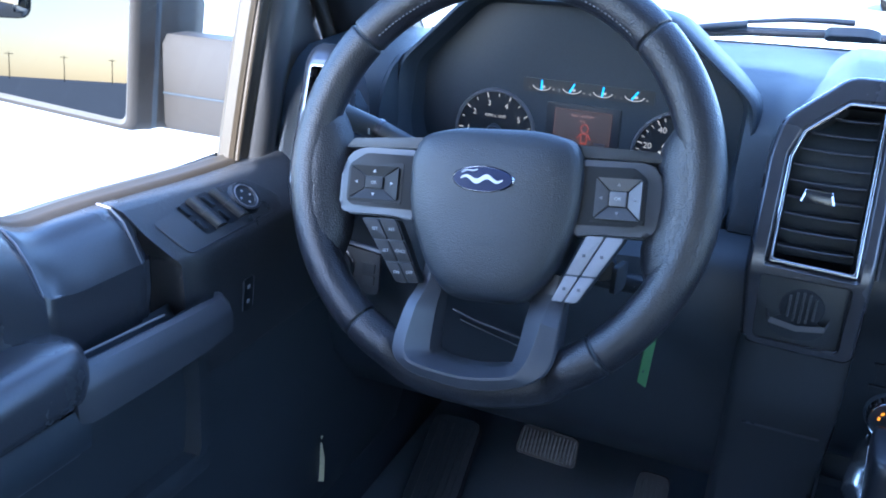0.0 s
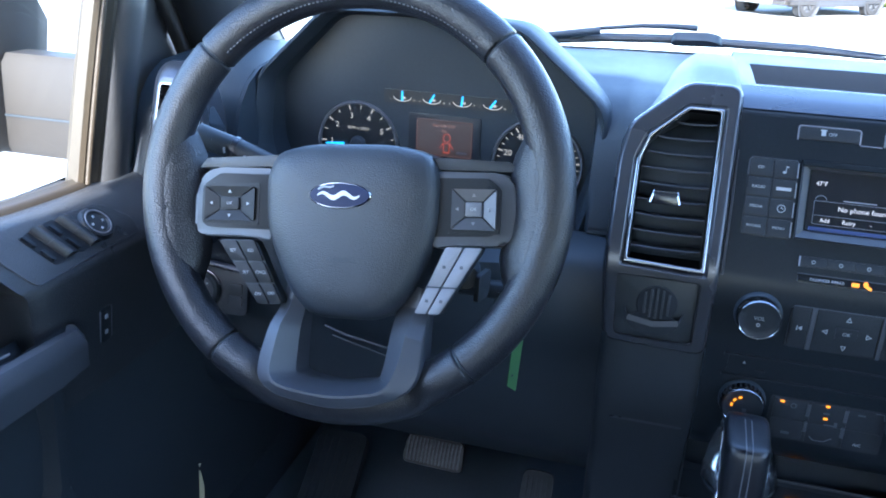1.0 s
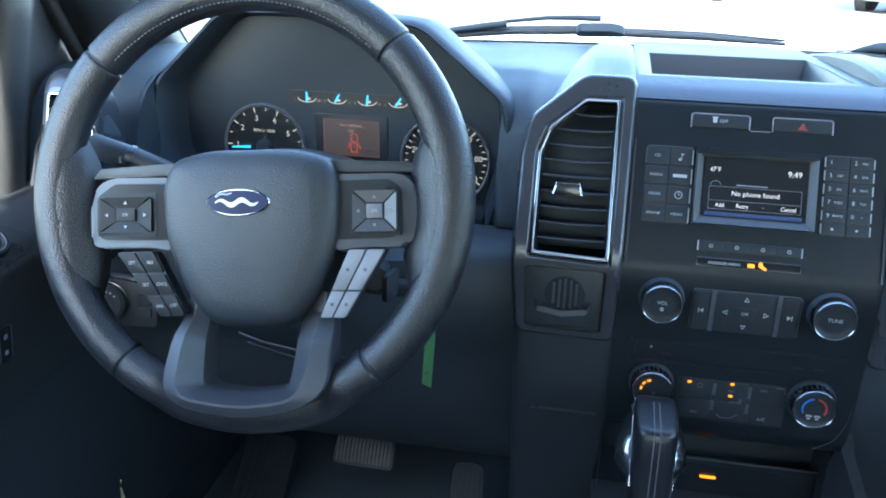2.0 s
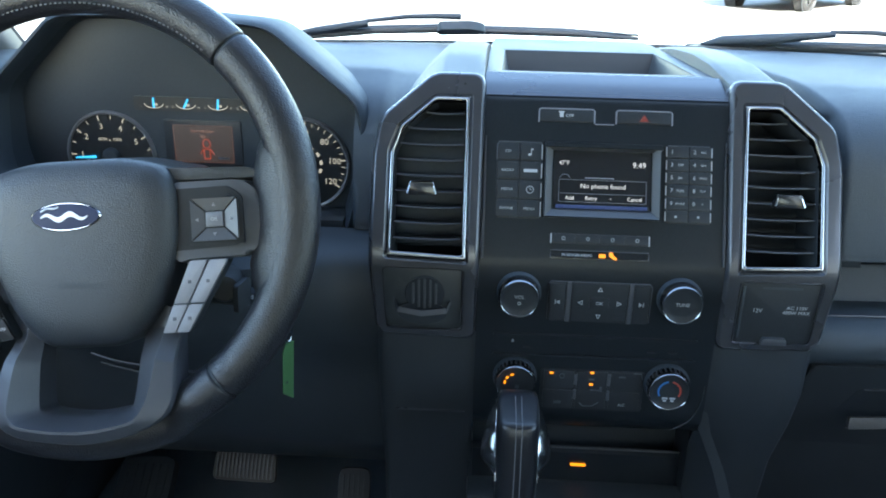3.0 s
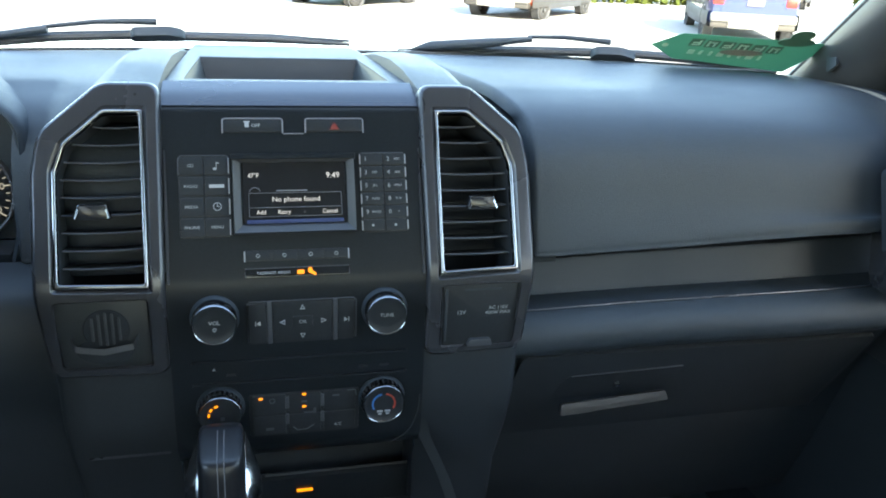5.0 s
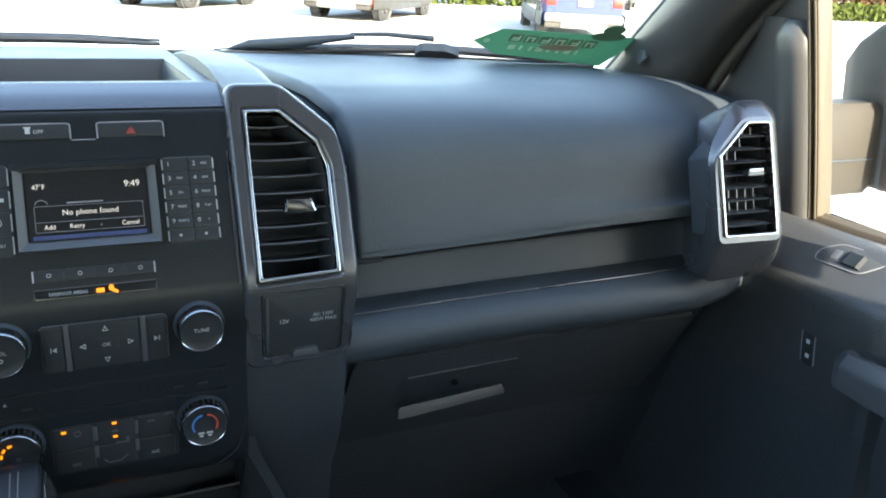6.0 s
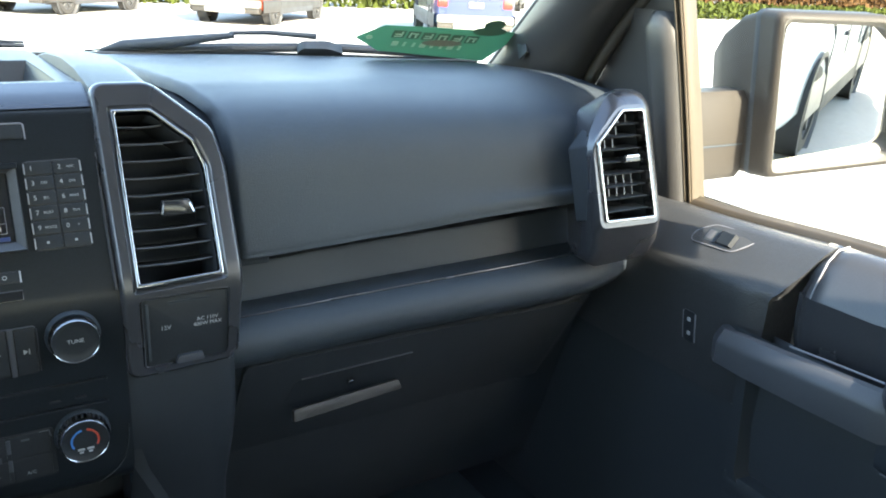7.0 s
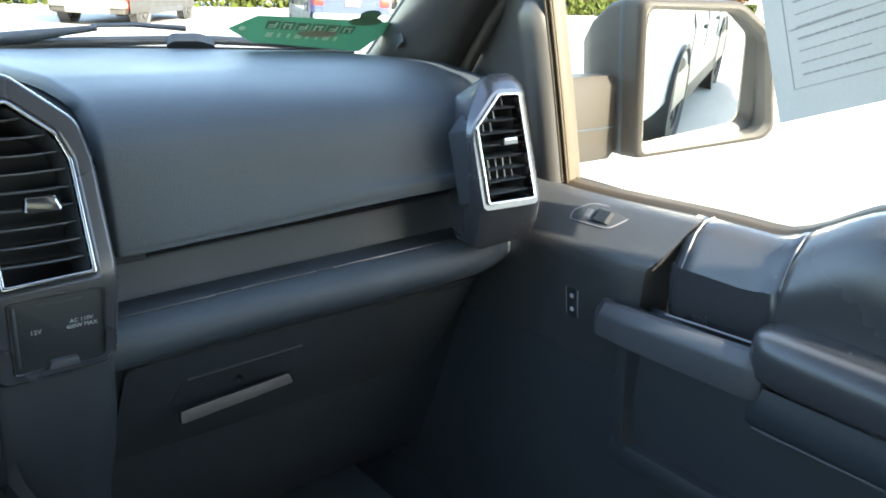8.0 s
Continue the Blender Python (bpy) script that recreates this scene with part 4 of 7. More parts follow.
for i in range(4):
    x = -0.0400 + 0.0252 * i
    part("key", slab(rect(x, -0.1402, 0.0238, 0.0088, 0.001), FACE, 0.0, 0.0014, 0.0004), KEY, row1)
    part("dot", ring(ellipse(x, -0.1402, 0.0019, 0.0019, 12), ellipse(x, -0.1402, 0.0013, 0.0013, 12), FACE, 0.0012, 0.0018), INK, row1)
for x in (-0.0528, 0.0478):
    part("end_mark", tube([FACE @ Vector((x, -0.1455, 0.001)), FACE @ Vector((x, -0.1355, 0.001))], 0.0007, 5), INK, row1)
row2 = thing("passenger_airbag_indicator", "slim indicator strip with lit amber symbols", "indicator", tuple(FACE @ Vector((0, -0.163, 0))))
part("plate", slab(rect(-0.0025, -0.1567, 0.101, 0.0090, 0.001), FACE, -0.002, 0.0006, 0.0004), SCREEN, row2)
part("hairline", tube([FACE @ Vector((x, y, 0.0008)) for x, y in ((-0.0528, -0.1605), (-0.0528, -0.1525), (0.0478, -0.1525), (0.0478, -0.1605))], 0.0006, 5), SPOKE, row2)
words("PASSENGER AIRBAG", FACE, 0.0040, INK, row2, -0.0255, -0.1572, 0.0010, 0.88)
part("off_symbol", slab(rect(0.0003, -0.1572, 0.0068, 0.0040, 0.0008), FACE, 0.0006, 0.0012), AMBER, row2)
part("seat_symbol", join(slab(ellipse(0.0095, -0.1552, 0.0022, 0.0022, 12), FACE, 0.0006, 0.0012), slab([(0.0070, -0.1570), (0.0100, -0.1590), (0.0145, -0.1612), (0.0155, -0.1590), (0.0110, -0.1560)], FACE, 0.0006, 0.0012)), AMBER, row2)


def knob(name, x, z, r, label, kind):
    m = LOW @ Matrix.Translation((x, z, 0.0))
    k = part(name, lathe([(r * 1.06, 0.0), (r * 1.06, 0.003), (r * 0.98, 0.006), (r * 0.96, 0.002)], m, 40), DARK, stack, label)
    part("ring", lathe([(r * 0.965, 0.002), (r * 0.965, 0.0150), (r * 0.945, 0.0180), (r * 0.915, 0.0188), (r * 0.885, 0.0182)], m, 40), RINGCHROME, k, "polished metal ring")
    part("cap", lathe([(r * 0.885, 0.0182), (r * 0.80, 0.0172), (r * 0.72, 0.0163), (r * 0.55, 0.0160), (0.0, 0.0163)], m, 40), KEY, k, smooth=60)
    if kind != "plain":
        for i in range(28):
            a = 2 * math.pi * i / 28
            part("rib", box(-0.0006, 0.0006, -0.0008, 0.0008, 0.003, 0.014, m=m @ Matrix.Rotation(a, 4, 'Z') @ Matrix.Translation((r * 0.97, 0, 0))), KEY, k)
    return k, m


for x, txt in ((-0.083, "VOL"), (0.083, "TUNE")):
    k, m = knob("audio_knob", x, 1.0655, 0.0220, "round black audio knob with polished ring", "plain")
    words(txt, m, 0.0055, INK, k, 0, 0.0015 if txt == "VOL" else 0.0, 0.0170)
    if txt == "VOL":
        part("power_symbol", ring(ellipse(0, -0.0055, 0.0018, 0.0018, 12), ellipse(0, -0.0055, 0.0013, 0.0013, 12), m, 0.0164, 0.0172), INK, k)
kf, mf = knob("fan_knob", -0.082, 0.9655, 0.0225, "round black fan knob with amber marks", "ribbed")
for i in range(3):
    a = radians(110 + 32 * i)
    part("amber_mark", slab(rect(0, 0, 0.0036, 0.0021, 0.0006), mf @ Matrix.Translation((0.0112 * math.cos(a), 0.0112 * math.sin(a), 0.0168)) @ Matrix.Rotation(a + math.pi / 2, 4, 'Z'), 0, 0.0006), AMBER, kf)
bar(mf, 0.002, -0.004, 0.004, 0.004, SPOKE, kf, 0.0172)
kt, mt = knob("temperature_knob", 0.082, 0.9640, 0.0232, "round black temperature knob with blue and red arc", "ribbed")
BLUEARC = mat("blue_print", (0.03, 0.16, 0.45), 0.5, var=0.0)
REDARC = mat("red_print", (0.40, 0.05, 0.03), 0.5, var=0.0)
for mm, a0, a1 in ((BLUEARC, 100, 210), (REDARC, -30, 80)):
    part("arc", lathe([(0.0125, 0.0166), (0.0125, 0.0174), (0.0108, 0.0174), (0.0108, 0.0166)], mt, 14, a0, a1), mm, kt)
for x in (-0.004, 0.004):
    bar(mt, x, -0.0085, 0.006, 0.0022, INK, kt, 0.0172)
    bar(mt, x, -0.0115, 0.0035, 0.0018, INK, kt, 0.0172)

# seek and cursor keys between the audio knobs
mid = thing("cursor_keypad", "black cursor keypad with satin dividers", "keypad", (0, -0.071, 1.035))
part("plate", slab(rect(0.001, 1.057, 0.106, 0.046, 0.004), LOW, -0.002, 0.0008, 0.0005), KEY, mid)
for x, w in ((-0.0425, 0.0165), (0.0445, 0.0165)):
    part("seek_key", slab(rect(x, 1.057, w, 0.042, 0.002), LOW, 0.0, 0.0022, 0.0007), KEY, mid)
for x in (-0.0312, 0.0332):
    part("divider", slab(rect(x, 1.057, 0.0045, 0.0455, 0.0008), LOW, 0.0, 0.0026, 0.0008), SPOKE, mid, "satin grey divider")
part("cursor_pad", slab(rect(0.001, 1.057, 0.058, 0.043, 0.002), LOW, 0.0, 0.0018, 0.0006), KEY, mid)
part("ok_key", slab(rect(0.001, 1.057, 0.020, 0.0125, 0.0015), LOW, 0.0, 0.0028, 0.0006), KEY, mid)
words("OK", LOW, 0.0052, INK, mid, 0.001, 1.057, 0.0032)
for dx, dz, rot in ((0, 0.0155, 90), (0, -0.0155, -90), (-0.0195, 0, 180), (0.0205, 0, 0)):
    t_ = LOW @ Matrix.Translation((0.001 + dx, 1.057 + dz, 0.0018)) @ Matrix.Rotation(radians(rot), 4, 'Z')
    part("arrow", ring([(-0.0022, -0.0026), (0.0030, 0.0), (-0.0022, 0.0026)], [(-0.0016, -0.0016), (0.0016, 0.0), (-0.0016, 0.0016)], t_, 0.0, 0.0005), INK, mid)
for x, sg in ((-0.0425, -1), (0.0445, 1)):
    t_ = LOW @ Matrix.Translation((x, 1.057, 0.0022))
    part("seek_symbol", join(slab([(-0.0025 * sg, -0.0024), (0.0012 * sg, 0.0), (-0.0025 * sg, 0.0024)], t_, 0, 0.0005), slab(rect(0.0022 * sg, 0, 0.0008, 0.005), t_, 0, 0.0005)), INK, mid)
part("hairline", tube([LOW @ Vector((x, z, 0.001)) for x, z in ((-0.0525, 1.036), (-0.0525, 1.077), (-0.0500, 1.0800), (0.0515, 1.0800), (0.0542, 1.077), (0.0542, 1.036))], 0.0006, 5), SPOKE, mid)

# disc slot
slot = thing("disc_slot", "thin disc slot in the black panel", "slot", (0, -0.071, 0.995))
part("recess", slab(rect(0.0, 1.005, 0.205, 0.020, 0.002), LOW, 0.0, 0.0006), GLOSS, slot)
part("upper_lip", slab(rect(0.0, 1.0165, 0.215, 0.0028, 0.001), LOW, 0.0, 0.0035, 0.001), GLOSS, slot)
part("lower_lip", slab(rect(0.0, 0.9925, 0.215, 0.0028, 0.001), LOW, 0.0, 0.0035, 0.001), GLOSS, slot)
for x in (-0.070, 0.062, 0.084):
    part("notch", slab(rect(x, 1.0015, 0.009, 0.0022, 0.0008), LOW, 0.0, 0.002, 0.0006), KEY, slot)
part("eject_mark", slab([(-0.0880, 1.0075), (-0.0850, 1.0075), (-0.0865, 1.0105)], LOW, 0.0, 0.0012), INK, slot)

part("corner_seam", tube(spline([LOW @ Vector(p) for p in ((0.1235, 0.962, 0.0006), (0.1215, 0.940, 0.0006), (0.1120, 0.918, 0.0006), (0.0930, 0.905, 0.0006))], 16), 0.0005, 6), PLASTIC, stack, "faint seam round the lower corner")

# climate keys
clim = thing("climate_keypad", "black climate keypad with amber lights", "keypad", (0, -0.071, 0.925))
part("plate", slab(rect(0.002, 0.9515, 0.112, 0.050, 0.003), LOW, -0.002, 0.0006, 0.0004), KEY, clim)
for r in range(2):
    for c in range(3):
        part("key", slab(rect(-0.034 + 0.036 * c, 0.9640 - 0.0245 * r, 0.0325, 0.0225, 0.0015), LOW, 0.0, 0.0016, 0.0006), KEY, clim)
for x in (-0.0160, 0.0200):
    for z, h in ((0.9655, 0.014), (0.946, 0.012)):
        part("divider", slab(rect(x, z, 0.0035, h, 0.0006), LOW, 0.0, 0.0024, 0.0006), SPOKE, clim)
for x, z in ((-0.0425, 0.9720), (0.0012, 0.9740), (0.0012, 0.9595)):
    part("indicator_light", slab(rect(x, z, 0.0040, 0.0022, 0.0006), LOW, 0.0016, 0.0024), AMBER, clim, "lit amber indicator")
part("power_ring", ring(ellipse(-0.031, 0.9685, 0.0030, 0.0030, 14), ellipse(-0.031, 0.9685, 0.0023, 0.0023, 14), LOW, 0.0016, 0.0022), SPOKE, clim)
for x, z, w, h in ((0.0012, 0.9655, 0.006, 0.0022), (0.006, 0.9525, 0.010, 0.0016), (0.012, 0.9540, 0.003, 0.006), (0.034, 0.970, 0.007, 0.002), (-0.034, 0.9355, 0.008, 0.003)):
    bar(LOW, x, z, w, h, SPOKE, clim, 0.0022)
words("A/C", LOW, 0.0048, INK, clim, 0.036, 0.9350, 0.0020)
part("airflow_symbol", tube([LOW @ Vector((x, z, 0.002)) for x, z in ((-0.010, 0.936), (-0.006, 0.932), (0.004, 0.9325), (0.011, 0.9375))], 0.0006, 4), SPOKE, clim)
part("key_edge", tube([LOW @ Vector((x, z, 0.0018)) for x, z in ((0.046, 0.975), (0.054, 0.975), (0.0555, 0.968))], 0.0006, 4), SPOKE, clim)

# open pocket below the stack, console and its amber light
pocket = thing("console_pocket", "deep black open pocket below the climate controls", "console", (0, 0.0, 0.60))
part("pocket_shell", join(loft([[(-0.125, y, 0.795), (-0.125, y, 0.886), (0.125, y, 0.886), (0.125, y, 0.795)] for y in (-0.04, 0.02)]), box(-0.125, 0.125, 0.015, 0.025, 0.78, 0.89)), PLASTIC, pocket)
part("pocket_floor", box(-0.130, 0.130, -0.055, 0.09, 0.770, 0.790, 0.004), PLASTIC, pocket)
part("lower_face", loft([[(x, y, z) for y, z in ((-0.010, 0.836), (-0.016, 0.830), (-0.018, 0.75), (-0.018, 0.56))] for x in (-0.130, 0.130)]), GLOSS, pocket)
part("lip_line", tube([(-0.04, -0.0130, 0.8350), (0.05, -0.0130, 0.8352), (0.125, -0.0150, 0.837)], 0.0012, 6), PLASTIC, pocket)
part("amber_lamp", slab(rect(0.004, 0.8150, 0.0185, 0.0032, 0.0012), plane_of((0, -0.0185, 0), (1, 0, 0), (0, 0, 1)), 0.0, 0.0012), AMBER, pocket, "lit amber lamp")
for x in (0.034, 0.050):
    bar(plane_of((0, -0.0185, 0), (1, 0, 0), (0, 0, 1)), x, 0.783, 0.010, 0.0025, SPOKE, pocket, 0.0006)
console = thing("floor_console", "black centre console with grey side rail", "console", (0, -0.4, 0.45))
part("body", loft([[(-0.125, y, 0.45), (-0.125, y, z), (-0.105, y, z + 0.012), (0.105, y, z + 0.012), (0.125, y, z), (0.125, y, 0.45)] for y, z in ((-0.02, 0.70), (-0.15, 0.685), (-0.40, 0.68), (-0.75, 0.70))], caps=True), DARK, console)
part("side_rail", loft([[(a, y, z), (a + 0.014, y - 0.003, z - 0.004), (a + 0.020, y + 0.012, z - 0.03)] for a, y, z in ((0.122, -0.055, 0.925), (0.128, -0.056, 0.90), (0.150, -0.060, 0.85), (0.170, -0.065, 0.79), (0.185, -0.07, 0.70))]), PLASTIC, console, "grey moulded side rail", 50)

# gear lever
lever = thing("gear_lever", "leather gear lever with polished side plates", "gear lever", (-0.083, -0.16, 0.70))
LV = plane_of((-0.0805, -0.150, 0.920), (1, 0, 0), (0, 0.16, 0.987))


def lever_row(v, a, front, back, k=0.55):
    """A boxy section of the lever, a wide, between its front and back face."""
    b, off = (front - back) / 2, (front + back) / 2
    return [LV @ Vector((a * math.copysign(abs(math.cos(t)) ** k, math.cos(t)), v, off + b * math.copysign(abs(math.sin(t)) ** k, math.sin(t)))) for t in [2 * math.pi * i / 36 for i in range(36)]]


GRIP = [(-0.150, 0.0190, 0.017, -0.024), (-0.085, 0.0200, 0.023, -0.026), (-0.055, 0.0208, 0.0275, -0.028), (-0.020, 0.0214, 0.0300, -0.030), (0.010, 0.0216, 0.0305, -0.031), (0.030, 0.0215, 0.0300, -0.031), (0.0385, 0.0214, 0.0292, -0.031), (0.0415, 0.0213, 0.0280, -0.031), (0.0435, 0.0212, 0.0260, -0.031), (0.0450, 0.0211, 0.0230, -0.031), (0.0470, 0.0210, 0.0180, -0.031), (0.0500, 0.0208, 0.0100, -0.030), (0.0530, 0.0206, 0.0020, -0.030), (0.0560, 0.0200, -0.0060, -0.029), (0.0580, 0.0185, -0.0120, -0.028), (0.0592, 0.0150, -0.0160, -0.026)]
part("grip", loft([lever_row(*g) for g in GRIP], closed=True, caps=True), LEVERSKIN, lever, "black stitched leather grip", 50)
for s in (-1, 1):
    part("side_plate", loft([[LV @ Vector((s * x, v, n)) for n, x in ((nn - 0.034, 0.0190), (nn - 0.026, 0.0212 + w * 1.1), (nn - 0.021, 0.0212 + w * 1.22), (nn - 0.018, 0.0212 + w * 1.12), (nn, 0.0216), (nn + 0.001, 0.0190))] for v, w, nn in ((-0.022, 0.0006, 0.0180), (-0.017, 0.0070, 0.0165), (-0.007, 0.0125, 0.0130), (0.006, 0.0118, 0.0060), (0.018, 0.0092, -0.0020), (0.030, 0.0055, -0.0100), (0.040, 0.0006, -0.0160))]), POLISHED, lever, "polished metal side plate", 34)
for x in (-0.0030, 0.0030):
    part("stitch_seam", tube([LV @ Vector((x, v, f + 0.0002)) for v, a, f, b in GRIP[1:-1]], 0.0006, 5), THREAD, lever)
part("boot", loft([[Vector((-0.082 + r * math.cos(t), -0.165 + r * 1.2 * math.sin(t), z)) for t in [2 * math.pi * i / 20 for i in range(20)]] for r, z in ((0.020, 0.80), (0.028, 0.76), (0.050, 0.715), (0.062, 0.695))], closed=True), LEATHER, lever, "soft leather boot", 60)

# ---- gauges ----
CLF = CL @ Matrix.Translation((0, 0, 0.0005))
GAUGEFACE = mat("gauge_black", (0.010, 0.012, 0.014), 0.4, var=0.1)
GREYRING = mat("grey_gauge_ring", (0.17, 0.17, 0.18), 0.35, metal=0.4, var=0.05)


def gauge(name, cx, cz, r, label, start, step, count, marks, needle_at, text_r, minor):
    g = thing(name, label, "gauge", (HX + cx, 0.095, 1.15 + cz - r), "round gauges")
    m = CLF @ Matrix.Translation((cx, cz, 0))
    part("dial", lathe([(0.0, 0.0006), (r * 0.95, 0.0006), (r * 0.96, 0.0)], m, 48), GAUGEFACE, g)
    part("rim", lathe([(r * 0.955, 0.0), (r * 0.96, 0.004), (r * 1.0, 0.005), (r * 1.03, 0.0)], m, 48), GREYRING, g, "grey dial rim")
    for i in range(count * minor + 1):
        a = radians(start - step * i / minor)
        big = i % minor == 0
        part("tick", slab(rect(0, 0, 0.0065 if big else 0.004, 0.0013 if big else 0.0008), m @ Matrix.Rotation(a, 4, 'Z') @ Matrix.Translation((r * 0.88, 0, 0)), 0.0006, 0.001), DIMLED, g)
    for i, txt in marks:
        a = radians(start - step * i)
        words(txt, m, r * 0.19, DIMLED, g, text_r * r * math.cos(a), text_r * r * math.sin(a), 0.001)
    a = radians(needle_at)
    part("needle", slab([(r * 0.35, -0.0016), (r * 0.82, -0.0008), (r * 0.82, 0.0008), (r * 0.35, 0.0016)], m @ Matrix.Rotation(a, 4, 'Z'), 0.003, 0.0045, 0.0003), CYAN, g, "bright cyan needle")
    part("needle_hub", lathe([(0.0, 0.009), (r * 0.15, 0.009), (r * 0.19, 0.006), (r * 0.19, 0.0)], m, 24), DARK, g)
    return g, m


tach, mtach = gauge("tachometer", -0.102, 0.0005, 0.054, "round tachometer with pale digits and cyan needle", 217, 37.5, 7, [(i, str(i)) for i in range(0, 8)], 184, 0.68, 2)
words("RPM x 1000", mtach, 0.0058, DIMLED, tach, 0, 0.020, 0.001)
speedo, mspeed = gauge("speedometer", 0.1335, -0.002, 0.056, "round speedometer with pale digits and cyan needle", 202, 39, 6, [(i, str(20 * i)) for i in range(0, 7)], 211, 0.70, 4)
words("MPH", mspeed, 0.0055, DIMLED, speedo, 0, 0.023, 0.001)
for i in range(9):
    a = radians(196 - 27 * i)
    bar(mspeed @ Matrix.Rotation(a - math.pi / 2, 4, 'Z'), 0, 0.0225, 0.0052, 0.0034, DIMLED, speedo, 0.001)
strip = thing("auxiliary_gauges", "strip of four small gauges with cyan needles", "gauge", (HX, 0.095, 1.212))
part("plate", slab(rect(0.015, 0.0665, 0.165, 0.017, 0.003), CLF, 0.0, 0.0008), GAUGEFACE, strip)
for i, tilt in enumerate((90, 62, 84, 55)):
    x = -0.043 + 0.0388 * i
    z = 0.0660
    part("arc", tube([CLF @ Vector((x + 0.0115 * math.cos(a), z + 0.0005 + 0.0055 * math.sin(a), 0.0012)) for a in [math.pi + math.pi * j / 10 for j in range(11)]], 0.0006, 4), DIMLED, strip)
    part("symbol", slab(rect(x + 0.002, z - 0.0005, 0.005, 0.003, 0.0008), CLF, 0.0008, 0.0013), DIMLED, strip)
    for dx, ch in ((-0.0155, "L" if i == 0 else ("E" if i == 2 else "C")), (0.0155, "F" if i == 2 else "H")):
        words(ch, CLF, 0.0040, DIMLED, strip, x + dx, z - 0.003, 0.0012)
    part("needle", slab([(-0.0055, -0.0013), (0.0068, -0.0010), (0.0068, 0.0010), (-0.0055, 0.0013)], CLF @ Matrix.Translation((x, z + 0.0010, 0)) @ Matrix.Rotation(radians(tilt), 4, 'Z'), 0.0014, 0.002), CYAN, strip, "cyan needle")
md = thing("message_display", "small dim display with red door-ajar symbol", "display", (HX + 0.016, 0.095, 1.145))
part("surround", slab(rect(0.0135, 0.0200, 0.094, 0.056, 0.003), CLF, 0.0, 0.0012, 0.0004), KEY, md)
part("glass", slab(rect(0.0135, 0.0190, 0.073, 0.046, 0.001), CLF, 0.0012, 0.0016), ROSE, md, "dim red-brown lit glass with reflected haze")
part("frame_line", ring(rect(0.0135, 0.019, 0.072, 0.0455, 0.001), rect(0.0135, 0.019, 0.0710, 0.0445, 0.001), CLF, 0.0016, 0.002), FAINTRED, md)
words("Rear Left Door", CLF, 0.0052, DIMRED, md, 0.0135, 0.0350, 0.002, 0.9)
words("Ajar", CLF, 0.0052, DIMRED, md, 0.0135, 0.0285, 0.002, 0.9)
bar(CLF, 0.037, 0.002, 0.014, 0.003, SPOKE, md, 0.002)
CLS = CLF @ Matrix.Translation((0.0010, -0.003, 0))
part("car_symbol", join(ring(ellipse(0.016, 0.0225, 0.0052, 0.0060, 16), ellipse(0.016, 0.0225, 0.0040, 0.0048, 16), CLS, 0.0016, 0.0021), ring(rect(0.016, 0.0095, 0.0085, 0.013, 0.001), rect(0.016, 0.0100, 0.0062, 0.0105, 0.001), CLS, 0.0016, 0.0021), slab([(0.0112, 0.0165), (0.0068, 0.0095), (0.0080, 0.0090), (0.0120, 0.0150)], CLS, 0.0016, 0.0021), slab([(0.0208, 0.0165), (0.0252, 0.0095), (0.0240, 0.0090), (0.0200, 0.0150)], CLS, 0.0016, 0.0021)), RED, md, "red open-door symbol")

# ---- steering wheel ----
wheel = thing("steering_wheel", "black leather steering wheel with satin grey spokes", "steering wheel", (-0.476, -0.20, 0.99))
WA, WR = radians(21), radians(5.5)
wv = Vector((0, math.sin(WA), math.cos(WA)))
wx = Vector((1, 0, 0))
WM = plane_of((-0.4745, -0.200, 1.189), wx * math.cos(WR) + wv * math.sin(WR), wv * math.cos(WR) - wx * math.sin(WR))
MAJ, MIN = 0.1942, 0.0200
RM = WM @ Matrix.Translation((-0.0052, -0.0055, -0.012))


def smooth_step(x, a, b):
    t = min(1.0, max(0.0, (x - a) / (b - a)))
    return t * t * (3 - 2 * t)


def rim_section(a0, a1, swell, hidden=0.0):
    rows_ = []
    n = 40
    for i in range(n + 1):
        t = (i - 3) / (n - 6)
        t = (0.0, 0.0025, 0.006)[i] if i < 3 else (1.0 - (0.006, 0.0025, 0.0)[i - n + 2] if i > n - 3 else 0.012 + 0.976 * t)
        a = radians(a0 + (a1 - a0) * t)
        end = min(t, 1 - t) * abs(a1 - a0)
        k = 1.0 if end > 0.7 else 0.90 + 0.10 * math.sqrt(max(0.0, 1 - (1 - end / 0.7) ** 2))
        sw = 1 + swell * math.exp(-((t - 0.5) / 0.22) ** 2)
        row = []
        for j in range(20):
            b = 2 * math.pi * j / 20
            q = hidden * smooth_step(abs(math.degrees(a) - 271.0), 27.0, 20.0)
            inner = 1 - 0.75 * q if math.cos(b) < 0 else 1.0 + 0.22 * q
            front = 1 - 0.45 * q if math.sin(b) > 0 else 1.0
            rr = MAJ + MIN * k * inner * math.cos(b) * sw - (sw - 1) * MIN * 0.7
            row.append(RM @ Vector((rr * math.cos(a), rr * math.sin(a), MIN * 0.95 * k * front * math.sin(b))))
        rows_.append(row)
    return loft(rows_, closed=True, caps=True)


for a0, a1, sw in ((43.3, 136.7, 0.0), (-51.7, 42.7, 0.03), (137.3, 231.7, 0.03), (232.3, 307.7, 0.0)):
    part("rim_section", rim_section(a0, a1, sw, 1.0 if a0 > 200 else 0.0), LEATHER, wheel, "grained black leather rim", 60)
part("rim_core", lathe([(MAJ + 0.0177 * math.cos(b), 0.0170 * math.sin(b)) for b in [2 * math.pi * j / 16 for j in range(17)]], RM, 64, -60, 240), DARK, wheel)
stitch = []
